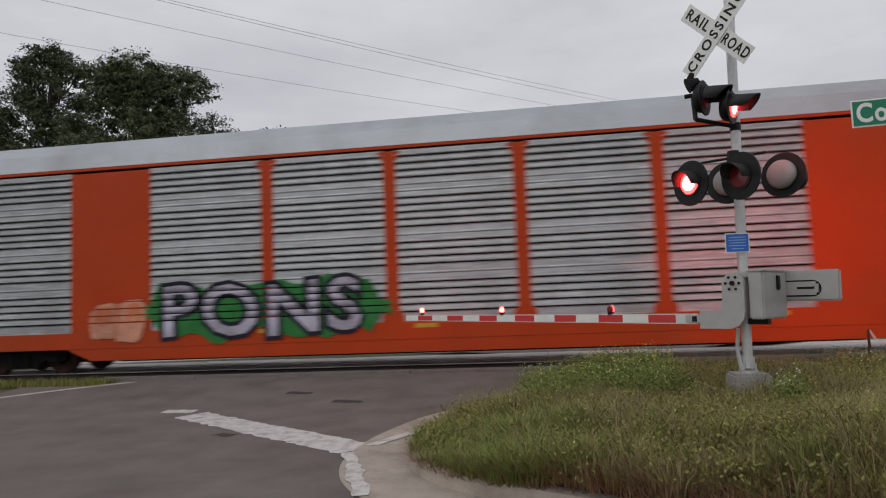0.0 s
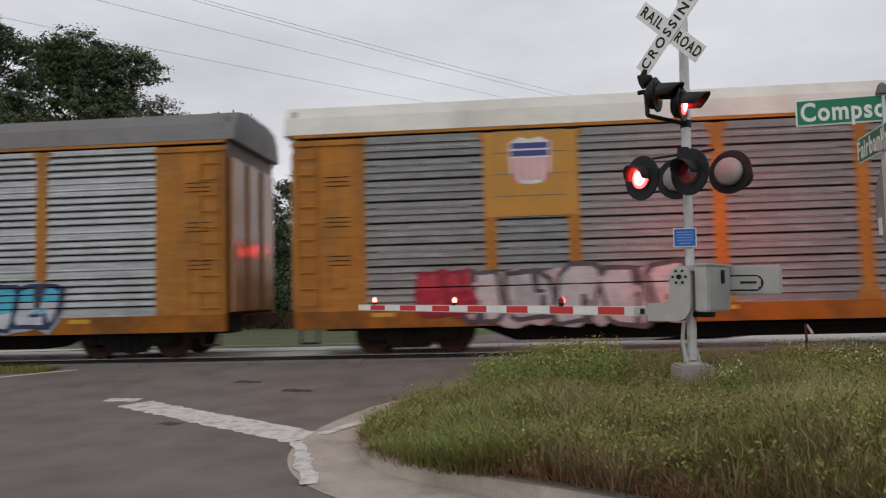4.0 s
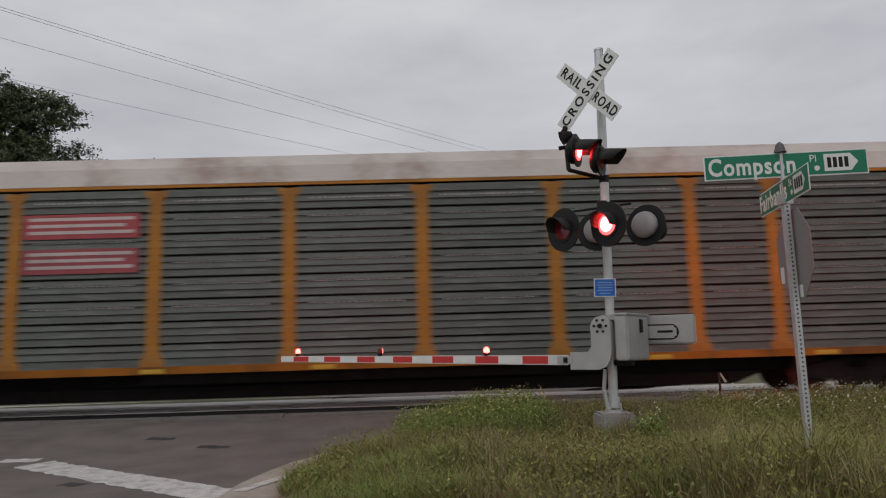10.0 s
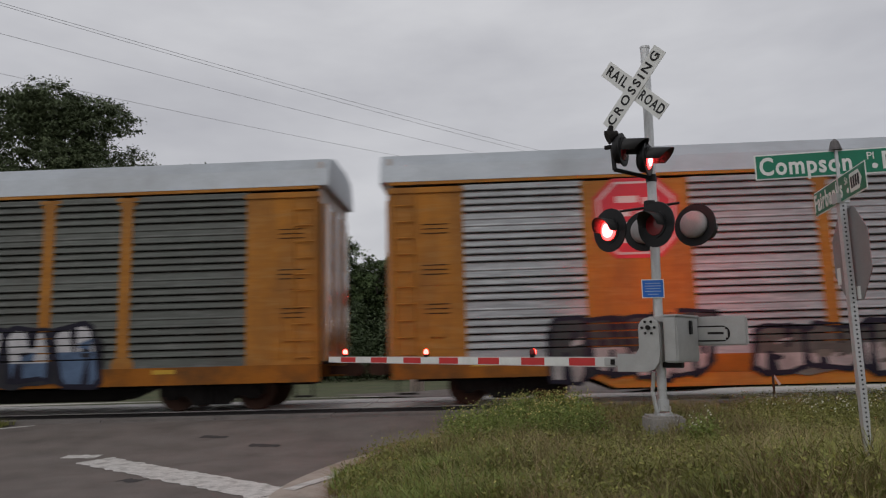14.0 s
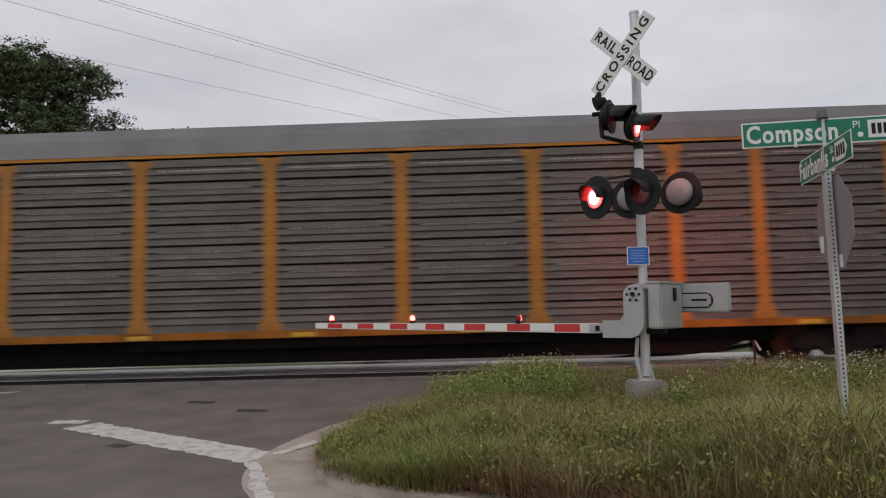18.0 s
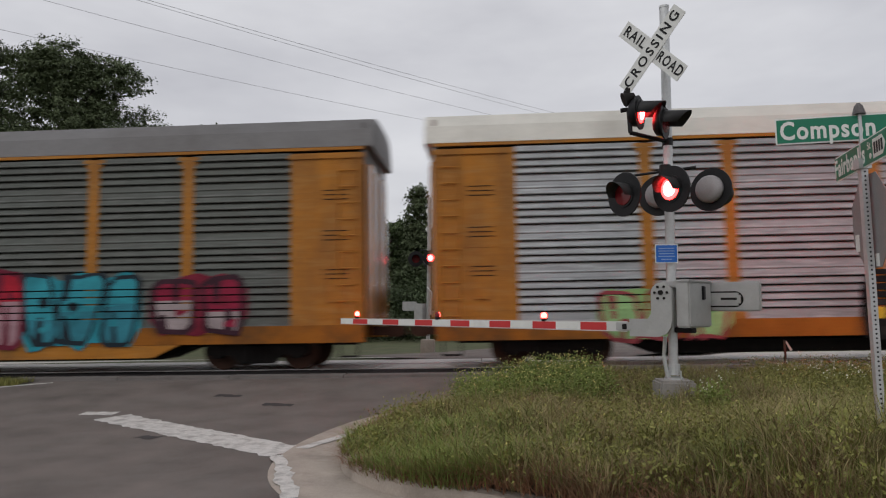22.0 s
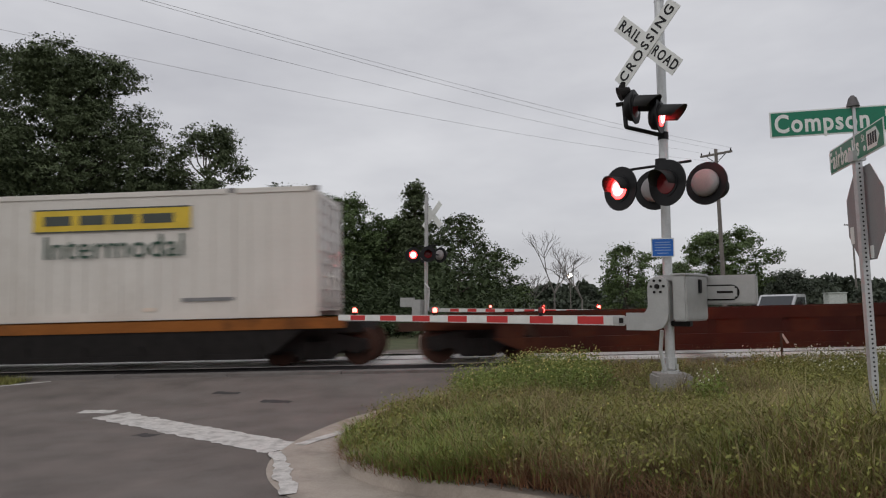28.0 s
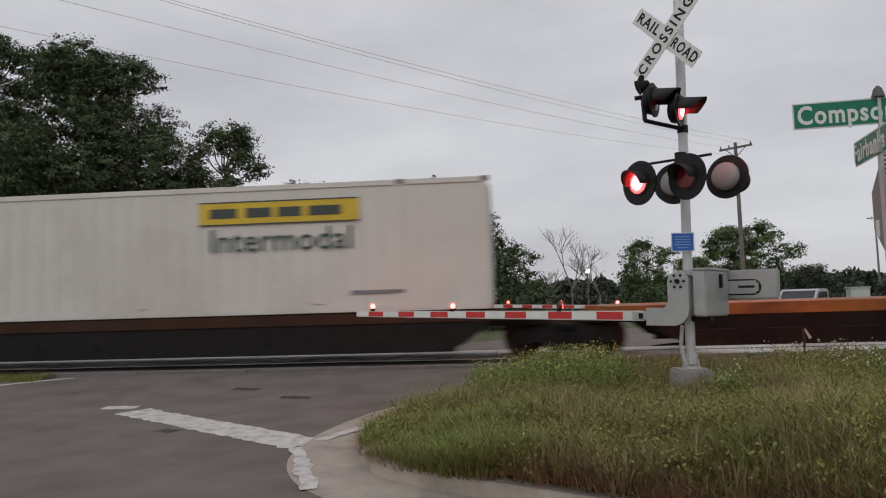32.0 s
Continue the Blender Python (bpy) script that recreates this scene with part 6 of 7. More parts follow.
def utility_pole(x, y, h, label, arm=2.3, turn=-45):
    p = thing("utility_pole", label, "utility pole", "utility poles", pose(x, y, 0))
    part("pole", tubes(((0, 0, -0.5), (0, 0, h), 0.17, 0.11), seg=12), WOOD, p)
    c = part("crossarm", box(bmesh.new(), -arm / 2, arm / 2, -0.06, 0.06, h - 0.42, h - 0.28, 0.01), WOOD, p)
    c.matrix_basis = pose(0, 0, 0, 0, 0, turn)
    part("brace", tubes(((0, 0, h - 1.0), (arm * 0.3, 0, h - 0.42), 0.025), ((0, 0, h - 1.0), (-arm * 0.3, 0, h - 0.42), 0.025), seg=6), DARK, c)
    for i in (-0.46, -0.2, 0.46):
        part("insulator", tubes(((arm * i, 0, h - 0.28), (arm * i, 0, h - 0.1), 0.05, 0.03), seg=8), DARK, c)
    return p


utility_pole(16.2, 48.5, 12.0, "weathered wooden utility pole with one crossarm")
utility_pole(58.1, 113.0, 13.3, "distant wooden utility pole with one crossarm")


def wire(a, b, sag, r, label):
    """One continuous sagging wire."""
    a, b = Vector(a), Vector(b)
    side = Vector(((b - a).y, -(b - a).x, 0)).normalized()
    co, faces = [], []
    for i in range(25):
        u = i / 24
        q = a.lerp(b, u) - Vector((0, 0, 4 * sag * u * (1 - u)))
        co += [tuple(q + side * r * math.cos(k * 1.2566) + Vector((0, 0, r * math.sin(k * 1.2566)))) for k in range(5)]
    for i in range(24):
        faces += [(5 * i + k, 5 * i + (k + 1) % 5, 5 * i + 5 + (k + 1) % 5, 5 * i + 5 + k) for k in range(5)]
    ob = new("overhead_wire", quads_mesh("overhead_wire", co, faces, mat("weathered_wire", (0.34, 0.34, 0.36), 0.6, 0.4, vary=0.1)))
    return tagged(ob, label, "wire", "overhead wires")


for a, b, sag in (((16.2, 48.5, 11.1), (-32.6, 2.9, 11.6), 1.1), ((15.5, 49.2, 11.9), (-26.0, 2.5, 10.8), 0.8),
                  ((16.4, 48.3, 11.9), (-22.7, 3.0, 10.6), 0.7), ((17.0, 47.7, 11.9), (-22.4, 3.4, 10.56), 0.7)):
    wire(a, b, sag, 0.0062, "thin dark overhead wire")
utility_pole(-26.5, 2.4, 11.3, "weathered wooden utility pole holding the wires", 8.0, 0)

# ---- trees ----
def leaf_mat(name, color, rand=0.35):
    m = mat(name, color, 0.65, vary=0.3, scale=0.5, fine=4, bump=0.0, rand=rand, spec=0.25)
    b = m.node_tree.nodes["Principled BSDF"]
    b.inputs["Transmission Weight"].default_value = 0.0
    return m


LEAF_DARK = leaf_mat("oak_leaves", (0.092, 0.116, 0.058))
LEAF_MID = leaf_mat("shrub_leaves", (0.088, 0.125, 0.048))
LEAF_LIGHT = leaf_mat("light_leaves", (0.085, 0.115, 0.050))
# the haze of distance is mixed into this leaf colour
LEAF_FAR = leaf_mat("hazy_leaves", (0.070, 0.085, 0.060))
MOSS = leaf_mat("hanging_moss", (0.10, 0.11, 0.09), 0.2)
# leaf green darkened to stand for the shade within the dense undergrowth
LEAF_SHADED = leaf_mat("evergreen_shrub_leaves", (0.060, 0.084, 0.038))
BARK = mat("bark", (0.075, 0.062, 0.05), 0.95, vary=0.35, scale=2, fine=20, bump=0.8)
BARE = mat("bare_wood", (0.19, 0.175, 0.16), 0.9, vary=0.2, scale=3, bump=0.3)


def leaf_cloud(clumps, per, size, rng, droop=0.0):
    """Many small leaf sprays scattered through clumps (x, y, z, rx, ry, rz): thin at the rim, with gaps between."""
    cs = []
    for (cx, cy, cz, rx, ry, rz) in clumps:
        n = max(12, int(per * (rx * ry * rz) ** (1 / 3) ** 1.0))
        d = rng.normal(size=(n, 3))
        d /= np.linalg.norm(d, axis=1)[:, None]
        r = rng.uniform(0.12, 1.0, n) ** 0.5 * rng.choice((1.0, 1.0, 1.0, 1.12, 1.3), n)
        cs.append(np.stack([cx + d[:, 0] * r * rx, cy + d[:, 1] * r * ry, cz + d[:, 2] * r * rz], 1))
    c = np.concatenate(cs)
    n = len(c)
    u = rng.normal(size=(n, 3))
    u /= np.linalg.norm(u, axis=1)[:, None]
    v = np.cross(u, rng.normal(size=(n, 3)))
    v /= np.linalg.norm(v, axis=1)[:, None]
    s = (size * rng.uniform(0.55, 1.35, n))[:, None]
    u, v = u * s, v * s * 0.62
    co = np.stack([c - u, c + v * 0.9 - u * 0.15, c + u, c - v * 0.9 + u * 0.1], 1).reshape(-1, 3)
    return co, np.arange(4 * n).reshape(-1, 4)


def sprig_cloud(lobes, rng, sprig=0.42, leaf=0.10, per=36, fill=1.0):
    """A crown out of sprigs: every lobe (x, y, z, r, squash) carries flattened sprigs of small leaves on its skin, more on its top,
    with gaps between; a few larger leaves close the inside."""
    c_all, n_all, s_all = [], [], []
    L = np.array([l[:4] for l in lobes])
    for cx, cy, cz, r, q in lobes:
        m = max(8, int(fill * 6.4 * r * r / (sprig * sprig)))
        d = rng.normal(size=(m, 3))
        d[:, 2] += 0.35
        d /= np.linalg.norm(d, axis=1)[:, None]
        reach = r * rng.choice((0.72, 0.88, 0.96, 1.0, 1.06, 1.2, 1.38), m)
        p = np.array((cx, cy, cz)) + d * reach[:, None] * np.array((1, 1, q))
        inside = (np.linalg.norm(p[:, None, :] - L[None, :, :3], axis=2) < 0.62 * L[None, :, 3]).any(1)
        p, d = p[~inside], d[~inside]
        for a, o in zip(p, d):
            k = max(5, int(per * rng.uniform(0.5, 1.4)))
            e = rng.normal(size=(k, 3)) * sprig * rng.uniform(0.35, 0.75) * np.array((1, 1, 0.5))
            c_all.append(a + e)
            n_all.append(np.array((0, 0, 0.75)) + 0.55 * o + 0.55 * rng.normal(size=(k, 3)))
            s_all.append(leaf * rng.uniform(0.6, 1.35, k))
        k = int(34 * fill * r * r)
        e = rng.normal(size=(k, 3))
        e /= np.linalg.norm(e, axis=1)[:, None]
        c_all.append(np.array((cx, cy, cz)) + e * (r * rng.uniform(0.1, 0.7, k))[:, None])
        n_all.append(rng.normal(size=(k, 3)))
        s_all.append(leaf * rng.uniform(1.6, 3.0, k))
    c, nrm, size = np.concatenate(c_all), np.concatenate(n_all), np.concatenate(s_all)[:, None]
    nrm /= np.linalg.norm(nrm, axis=1)[:, None]
    u = np.cross(nrm, rng.normal(size=nrm.shape))
    u /= np.linalg.norm(u, axis=1)[:, None]
    v = np.cross(nrm, u) * size * 0.62
    u = u * size
    n = len(c)
    co = np.stack([c - u, c + v * 0.9 - u * 0.15, c + u, c - v * 0.9 + u * 0.1], 1).reshape(-1, 3)
    return co, np.arange(4 * n).reshape(-1, 4)


def limb(bm, a, b, r0, r1, rng, bends=3):
    """A tapered limb that wanders on its way."""
    a, b = Vector(a), Vector(b)
    last, lr = a, r0
    for i in range(1, bends + 1):
        u = i / bends
        p = a.lerp(b, u)
        if i < bends:
            k = 0.08 * (b - a).length
            p += Vector((rng.uniform(-k, k), rng.uniform(-k, k), rng.uniform(0, k)))
        r = r0 + (r1 - r0) * u
        tube(bm, last, p, lr, r, 6, False)
        last, lr = p, r


def tree(x, y, height, radius, seed, leaf, label, name="tree", low=0.25, lobes=24, squash=0.8, lean=0.0, shape="round", sprig=0.42, size=0.10, per=36, fill=1.0, lobe=1.0):
    rng = np.random.default_rng(seed)
    t = thing(name, label, "tree", "trees behind the rails", pose(x, y, 0))
    pts = []
    for i in range(lobes):
        a = i * 2.399 + rng.uniform(-0.5, 0.5)
        h = ((i + rng.uniform(0, 1)) / lobes) ** 0.85
        if shape == "cone":
            rr, s = radius * (1.0 - h) * rng.uniform(0.25, 0.8), radius * (0.5 - 0.28 * h) * rng.uniform(0.8, 1.2)
        else:
            rr = radius * math.sqrt(max(0.04, 1 - (1.75 * h - 0.8) ** 2)) * rng.uniform(0.35, 0.86)
            s = radius * rng.uniform(0.2, 0.36) * (1.0 - 0.25 * h)
        s *= lobe
        z = min(height * (low + (1 - low) * h), height - s * squash)
        pts.append((rr * math.cos(a) + lean * h, rr * math.sin(a), z, s, squash))
    co, faces = sprig_cloud(pts, rng, sprig, size, per, fill)
    part("crown", quads_mesh("crown", co, faces, leaf), None, t)
    bm = bmesh.new()
    r = 0.03 * height
    fork = (lean * 0.3, 0, height * max(0.18, low * 0.8))
    tube(bm, (0, 0, -0.3), fork, r, r * 0.7, 10, False)
    top = (lean * 0.8, 0, height * 0.8)
    limb(bm, fork, top, r * 0.65, r * 0.15, rng, 5)
    for p in pts:
        u = min(0.95, max(0.0, (p[2] - fork[2]) / (top[2] - fork[2]) - 0.18))
        start = Vector(fork).lerp(Vector(top), u)
        limb(bm, start, p[:3], r * 0.3 * (1 - 0.6 * u), 0.03, rng)
    part("trunk", bm, BARK, t)
    return t


OAK = "tall dark oak with a dense ragged crown"
tree(-29.9, 47.5, 20.4, 7.2, 1, LEAF_DARK, OAK, low=0.04, lobes=80, lobe=0.86)
tree(-39.6, 49.5, 23.6, 5.2, 2, LEAF_DARK, OAK + " by the wood", low=0.06, lobes=64, lobe=0.9)
tree(-47.5, 50.0, 20.5, 5.4, 15, LEAF_DARK, OAK + " by the wood", low=0.08, lobes=30, fill=0.6)
tree(-23.8, 51.0, 12.4, 4.8, 14, LEAF_DARK, "dark oak inside the wood", low=0.03, lobes=32, fill=0.9)
tree(-19.9, 48.5, 15.0, 4.3, 3, LEAF_DARK, "thin-topped dark oak with gaps in its crown", low=0.05, lobes=40, lobe=0.78)
tree(-14.6, 49.5, 10.3, 4.0, 4, LEAF_DARK, "low dark oak in the wood's edge", low=0.03, lobes=32)
tree(-10.6, 50.0, 9.9, 3.7, 5, LEAF_MID, "bushy green tree in the wood's edge", low=0.04, lobes=26)
tree(-7.4, 51.5, 8.4, 3.1, 6, LEAF_MID, "bushy green tree in the wood's edge", low=0.04, lobes=22)
tree(-4.9, 49.5, 10.5, 2.3, 7, LEAF_DARK, "slim upright dark tree", low=0.1, lobes=26, shape="cone", squash=1.0, sprig=0.36)
tree(-1.7, 50.5, 8.1, 3.4, 8, LEAF_LIGHT, "rounded light green tree with gaps in its crown", low=0.05, lobes=24, lobe=0.9, fill=0.85)
tree(0.9, 52.0, 5.7, 2.5, 9, LEAF_MID, "small green tree at the wood's end", low=0.04, lobes=16)
tree(12.4, 62.0, 6.5, 3.2, 10, LEAF_MID, "small open-crowned tree in the field", low=0.12, lobes=18, lobe=0.85, sprig=0.5, size=0.11)
tree(23.9, 71.0, 8.3, 5.4, 11, LEAF_MID, "spreading open-crowned tree in the field", low=0.28, lobes=26, squash=0.6, lobe=0.75, sprig=0.5, size=0.12)
tree(17.5, 66.0, 5.2, 2.4, 12, LEAF_LIGHT, "small light green tree in the field", low=0.1, lobes=14, sprig=0.5, size=0.11)
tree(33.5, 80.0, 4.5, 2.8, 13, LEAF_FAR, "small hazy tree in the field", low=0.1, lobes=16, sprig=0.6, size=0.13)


def dead_tree(x, y, h, seed):
    t = thing("dead_tree", "leafless pale dead tree with forked branches", "tree", "dead trees", pose(x, y, 0))
    rnd = random.Random(seed)
    bm = bmesh.new()

    def grow(p, d, length, r, depth):
        q = p + d * length
        tube(bm, p, q, r, r * 0.65, 6, False)
        if depth:
            for _ in range(3 if depth > 2 else 2):
                nd = (d + Vector((rnd.uniform(-0.75, 0.75), rnd.uniform(-0.75, 0.75), rnd.uniform(-0.1, 0.35)))).normalized()
                grow(q, nd, length * rnd.uniform(0.55, 0.8), r * 0.6, depth - 1)

    grow(Vector((0, 0, -0.2)), Vector((0.03, 0, 1)), h * 0.30, 0.11, 6)
    part("limb", bm, BARE, t)
    return t


dead_tree(5.8, 60.0, 9.0, 3)
dead_tree(8.2, 60.5, 7.0, 8)
dead_tree(3.6, 58.5, 4.6, 12)


def shrub_belt(name, x0, x1, y, top, leaf, seed, label, per=120, size=0.24, depth=2.5):
    """An unbroken belt of undergrowth: uncountable clumps."""
    rng = np.random.default_rng(seed)
    pts = []
    n = int((x1 - x0) * 1.3)
    for i in range(n):
        x = x0 + (x1 - x0) * (i + rng.uniform(0, 1)) / n
        h = top * rng.uniform(0.35, 1.0)
        s = top * rng.uniform(0.16, 0.32)
        pts.append((x, y + rng.uniform(-depth, depth), max(s * 0.6, h - s), s * 1.3, s, s))
    for i in range(n):
        x = x0 + (x1 - x0) * (i + rng.uniform(0, 1)) / n
        pts.append((x, y + rng.uniform(-depth, depth), top * 0.15, top * 0.3, top * 0.3, top * 0.22))
    if y < 60:
        co, faces = sprig_cloud([(p[0], p[1], p[2], p[4], 1.0) for p in pts], rng, 0.5, size * 0.5, 22, per / 340)
    else:
        co, faces = leaf_cloud(pts, per, size, rng)
    return tagged(new(name, quads_mesh(name, co, faces, leaf)), label, "undergrowth", kind="stuff")


shrub_belt("undergrowth", -46, 1.5, 44.5, 5.2, LEAF_SHADED, 21, "dark undergrowth along the wood's edge", 230, 0.2)
shrub_belt("low_undergrowth", -46, 2.0, 40.5, 2.4, LEAF_SHADED, 22, "green shrubs before the wood", 150, 0.17, 1.5)
shrub_belt("wood_interior", -52, -3.0, 55.0, 8.6, LEAF_DARK, 25, "dark inner foliage of the wood", 330, 0.34, 1.6)
shrub_belt("wood_back", -56, -26.0, 53.5, 12.5, LEAF_DARK, 26, "dark foliage behind the tall oaks", 300, 0.3, 1.6)
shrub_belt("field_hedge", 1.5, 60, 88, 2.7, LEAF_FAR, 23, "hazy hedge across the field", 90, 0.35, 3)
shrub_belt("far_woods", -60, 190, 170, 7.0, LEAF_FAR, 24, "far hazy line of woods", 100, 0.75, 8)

# grey moss hanging from the oak's limbs
rng = np.random.default_rng(5)
moss_co, moss_f = [], []
for i in range(150):
    a = rng.uniform(0, 2 * math.pi)
    rr = 7.0 * math.sqrt(rng.uniform(0.3, 1))
    p = np.array((-29.5 + rr * math.cos(a), 44.5 + 2.5 * math.sin(a), rng.uniform(3.5, 9)))
    w, l = rng.uniform(0.015, 0.045), rng.uniform(0.4, 1.5)
    k = len(moss_co)
    moss_co += [p + (-w, 0, 0), p + (w, 0.02, 0), p + (w * 0.7, 0.05, -l * 0.6), p + (0, 0, -l), p + (-w * 0.8, 0.04, -l * 0.5)]
    moss_f.append((k, k + 1, k + 2, k + 3, k + 4))
tagged(new("hanging_moss", quads_mesh("hanging_moss", [tuple(c) for c in moss_co], moss_f, MOSS)), "grey moss hanging from oak limbs", "moss", kind="stuff")


# ---- grass and weeds of the corner ----
def blades(n, rng, where, h0, h1, width, lean=0.6):
    """Bent blades: two quads and a tip each."""
    centres = where(n // 22, rng)
    pick = rng.integers(0, len(centres), n)
    spread = rng.normal(size=(n, 2)) * 0.055
    xy = centres[pick] + spread
    keep = inside_verge(xy[:, 0], xy[:, 1])
    xy, spread, pick = xy[keep], spread[keep], pick[keep]
    tall = rng.uniform(0.6, 1.3, len(centres))[pick]
    z = verge_z(xy[:, 0], xy[:, 1])
    n = len(xy)
    tuft = np.sin(xy[:, 0] * 2.1 + 1.3 * np.sin(xy[:, 1] * 1.9)) * np.cos(xy[:, 1] * 1.7) + 0.6 * np.sin(xy[:, 0] * 6.3 + 2.0 * np.cos(xy[:, 1] * 5.1)) * np.sin(xy[:, 1] * 5.7)
    h = rng.uniform(h0, h1, n) * (0.55 + 0.62 * (0.5 + 0.42 * tuft)) * tall
    a = np.arctan2(spread[:, 1], spread[:, 0]) + rng.normal(size=n) * 0.7
    b = rng.uniform(0.1, lean, n) ** 1.0 * h * 1.25
    w = width * rng.uniform(0.6, 1.4, n)
    side = np.stack([-np.sin(a), np.cos(a), np.zeros(n)], 1)
    out = np.stack([np.cos(a), np.sin(a), np.zeros(n)], 1)
    root = np.stack([xy[:, 0], xy[:, 1], z - 0.02], 1)
    up = np.array([0, 0, 1.0])
    mid = root + up * (h * 0.55)[:, None] + out * (b * 0.3)[:, None]
    tip = root + up * (h * 0.95)[:, None] + out * b[:, None]
    co = np.stack([root - side * w[:, None], root + side * w[:, None], mid + side * (w * 0.7)[:, None], mid - side * (w * 0.7)[:, None], tip], 1).reshape(-1, 3)
    k = np.arange(n) * 5
    quads = np.stack([k, k + 1, k + 2, k + 3], 1).tolist()
    tris = np.stack([k + 3, k + 2, k + 4], 1).tolist()
    return co, quads + tris


def verge_points(x0, x1, y0, y1, margin=0.0):
    def pick(n, rng):
        p = np.stack([rng.uniform(x0, x1, n), rng.uniform(y0, y1, n)], 1)
        a, b = p[:, 0], p[:, 1]
        keep = inside_verge(a, b) & inside_verge(a - margin, b - margin * 0.5) & inside_verge(a - margin, b)
        return p[keep]
    return pick


def grass(name, n, seed, where, h0, h1, width, material, label, lean=0.45):
    rng = np.random.default_rng(seed)
    co, faces = blades(n, rng, where, h0, h1, width, lean)
    return tagged(new(name, quads_mesh(name, co, faces, material)), label, "grass", kind="stuff")


GRASS = leaf_mat("grass_green", (0.205, 0.205, 0.058), 0.55)
GRASS_FRESH = leaf_mat("grass_fresh", (0.172, 0.218, 0.055), 0.4)
GRASS_DRY = leaf_mat("grass_dry", (0.27, 0.22, 0.105), 0.3)
GRASS_BROWN = leaf_mat("dead_grass_brown", (0.22, 0.135, 0.075), 0.4)
GRASS_RED = leaf_mat("grass_seed_heads", (0.165, 0.125, 0.06), 0.3)
whole = verge_points(-1.8, 13.0, 3.0, 14.0, 0.2)
front = verge_points(-1.8, 9.0, 3.1, 9.0, 0.2)
grass("meadow_grass", 110000, 31, whole, 0.12, 0.30, 0.0034, GRASS, "tall unmown green grass", 1.3)
grass("front_grass", 90000, 32, front, 0.08, 0.25, 0.0025, GRASS, "unmown green grass near the kerb", 1.5)
grass("fresh_grass", 60000, 33, verge_points(-1.8, 11.0, 3.4, 12.5, 0.1), 0.10, 0.26, 0.005, GRASS_FRESH, "fresh green grass by the kerb", 1.0)
grass("dry_grass", 40000, 34, verge_points(-1.8, 13.0, 3.0, 9.3, 0.05), 0.14, 0.40, 0.0038, GRASS_DRY, "dry straw-coloured stems in the grass", 1.1)
grass("seed_heads", 7000, 35, verge_points(0.6, 3.6, 8.8, 13.6, 0.1), 0.20, 0.42, 0.004, GRASS_RED, "reddish seed heads above the grass", 0.6)
grass("tall_front_grass", 5000, 37, verge_points(1.2, 8.0, 3.3, 6.6, 0.05), 0.2, 0.42, 0.004, GRASS, "tall bent green grass round the sign post", 1.1)
grass("dead_grass", 8000, 36, verge_points(-0.2, 4.8, 4.2, 5.6, 0.0), 0.08, 0.26, 0.004, GRASS_BROWN, "dead matted grass among the green", 1.8)


def fringe_points(n, rng):
    """Points just inside the kerb."""
    line = np.array(offset_line(LINE, -0.08))
    k = rng.integers(8, len(line) - 6, n)
    u = rng.uniform(0, 1, n)[:, None]
    p = line[k] * (1 - u) + line[k + 1] * u
    inner = np.array(offset_line(LINE, -0.34))
    v = (rng.uniform(0, 1, n) ** 1.6)[:, None]
    return p * (1 - v) + (inner[k] * (1 - u) + inner[k + 1] * u) * v


grass("kerb_fringe", 13000, 38, fringe_points, 0.06, 0.2, 0.004, mat("dead_grass_russet", (0.20, 0.10, 0.055), 0.8, vary=0.35, scale=2, fine=8, bump=0.0, rand=0.4, spec=0.2), "russet dead grass hanging over the kerb", 2.2)
grass("bright_grass", 16000, 39, verge_points(-1.7, 0.3, 5.9, 8.2, 0.05), 0.12, 0.3, 0.0045, GRASS_FRESH, "bright green grass at the tip of the corner", 0.9)
grass("seed_stems", 36000, 40, whole, 0.26, 0.52, 0.0011, leaf_mat("seed_stem_straw", (0.30, 0.235, 0.12), 0.3), "hair-thin straw seed stems above the grass", 0.55)


def weeds(name, n, seed, x0, x1, y0, y1, h0, h1, leaf, flower, label):
    """Leafy weeds with a few small flowers."""
    rng = np.random.default_rng(seed)
    xy = verge_points(x0, x1, y0, y1, 0.1)(n, rng)
    lc, lf, fc, ff = [], [], [], []
    for x, y in xy:
        z0 = float(verge_z(x, y))
        h = rng.uniform(h0, h1)
        for _ in range(13):
            p = np.array((x + rng.normal() * 0.07, y + rng.normal() * 0.07, z0 + h * rng.uniform(0.35, 1.0)))
            u = rng.normal(size=3)
            v = rng.normal(size=3)
            u, v = u / np.linalg.norm(u) * 0.020, v / np.linalg.norm(v) * 0.011
            k = len(lc)
            lc += [p - u, p + v, p + u, p - v]
            lf.append((k, k + 1, k + 2, k + 3))
        if rng.uniform() < (0.38 if n < 2000 else 0.05):
            p = np.array((x + rng.normal() * 0.06, y + rng.normal() * 0.06, z0 + h * rng.uniform(0.95, 1.12)))
            s = rng.uniform(0.007, 0.014)
            k = len(fc)
            fc += [p + (-s, 0, -s * 0.5), p + (0, -s, 0), p + (s, 0, s * 0.5), p + (0, s, 0.3 * s), p + (0, 0, s * 1.4)]
            ff += [(k, k + 1, k + 4), (k + 1, k + 2, k + 4), (k + 2, k + 3, k + 4), (k + 3, k, k + 4)]
    tagged(new(name, quads_mesh(name, [tuple(c) for c in lc], lf, leaf)), label, "weeds", kind="stuff")
    tagged(new(name + "_flowers", quads_mesh(name, [tuple(c) for c in fc], ff, flower)), "small flowers on " + label, "flowers", kind="stuff")


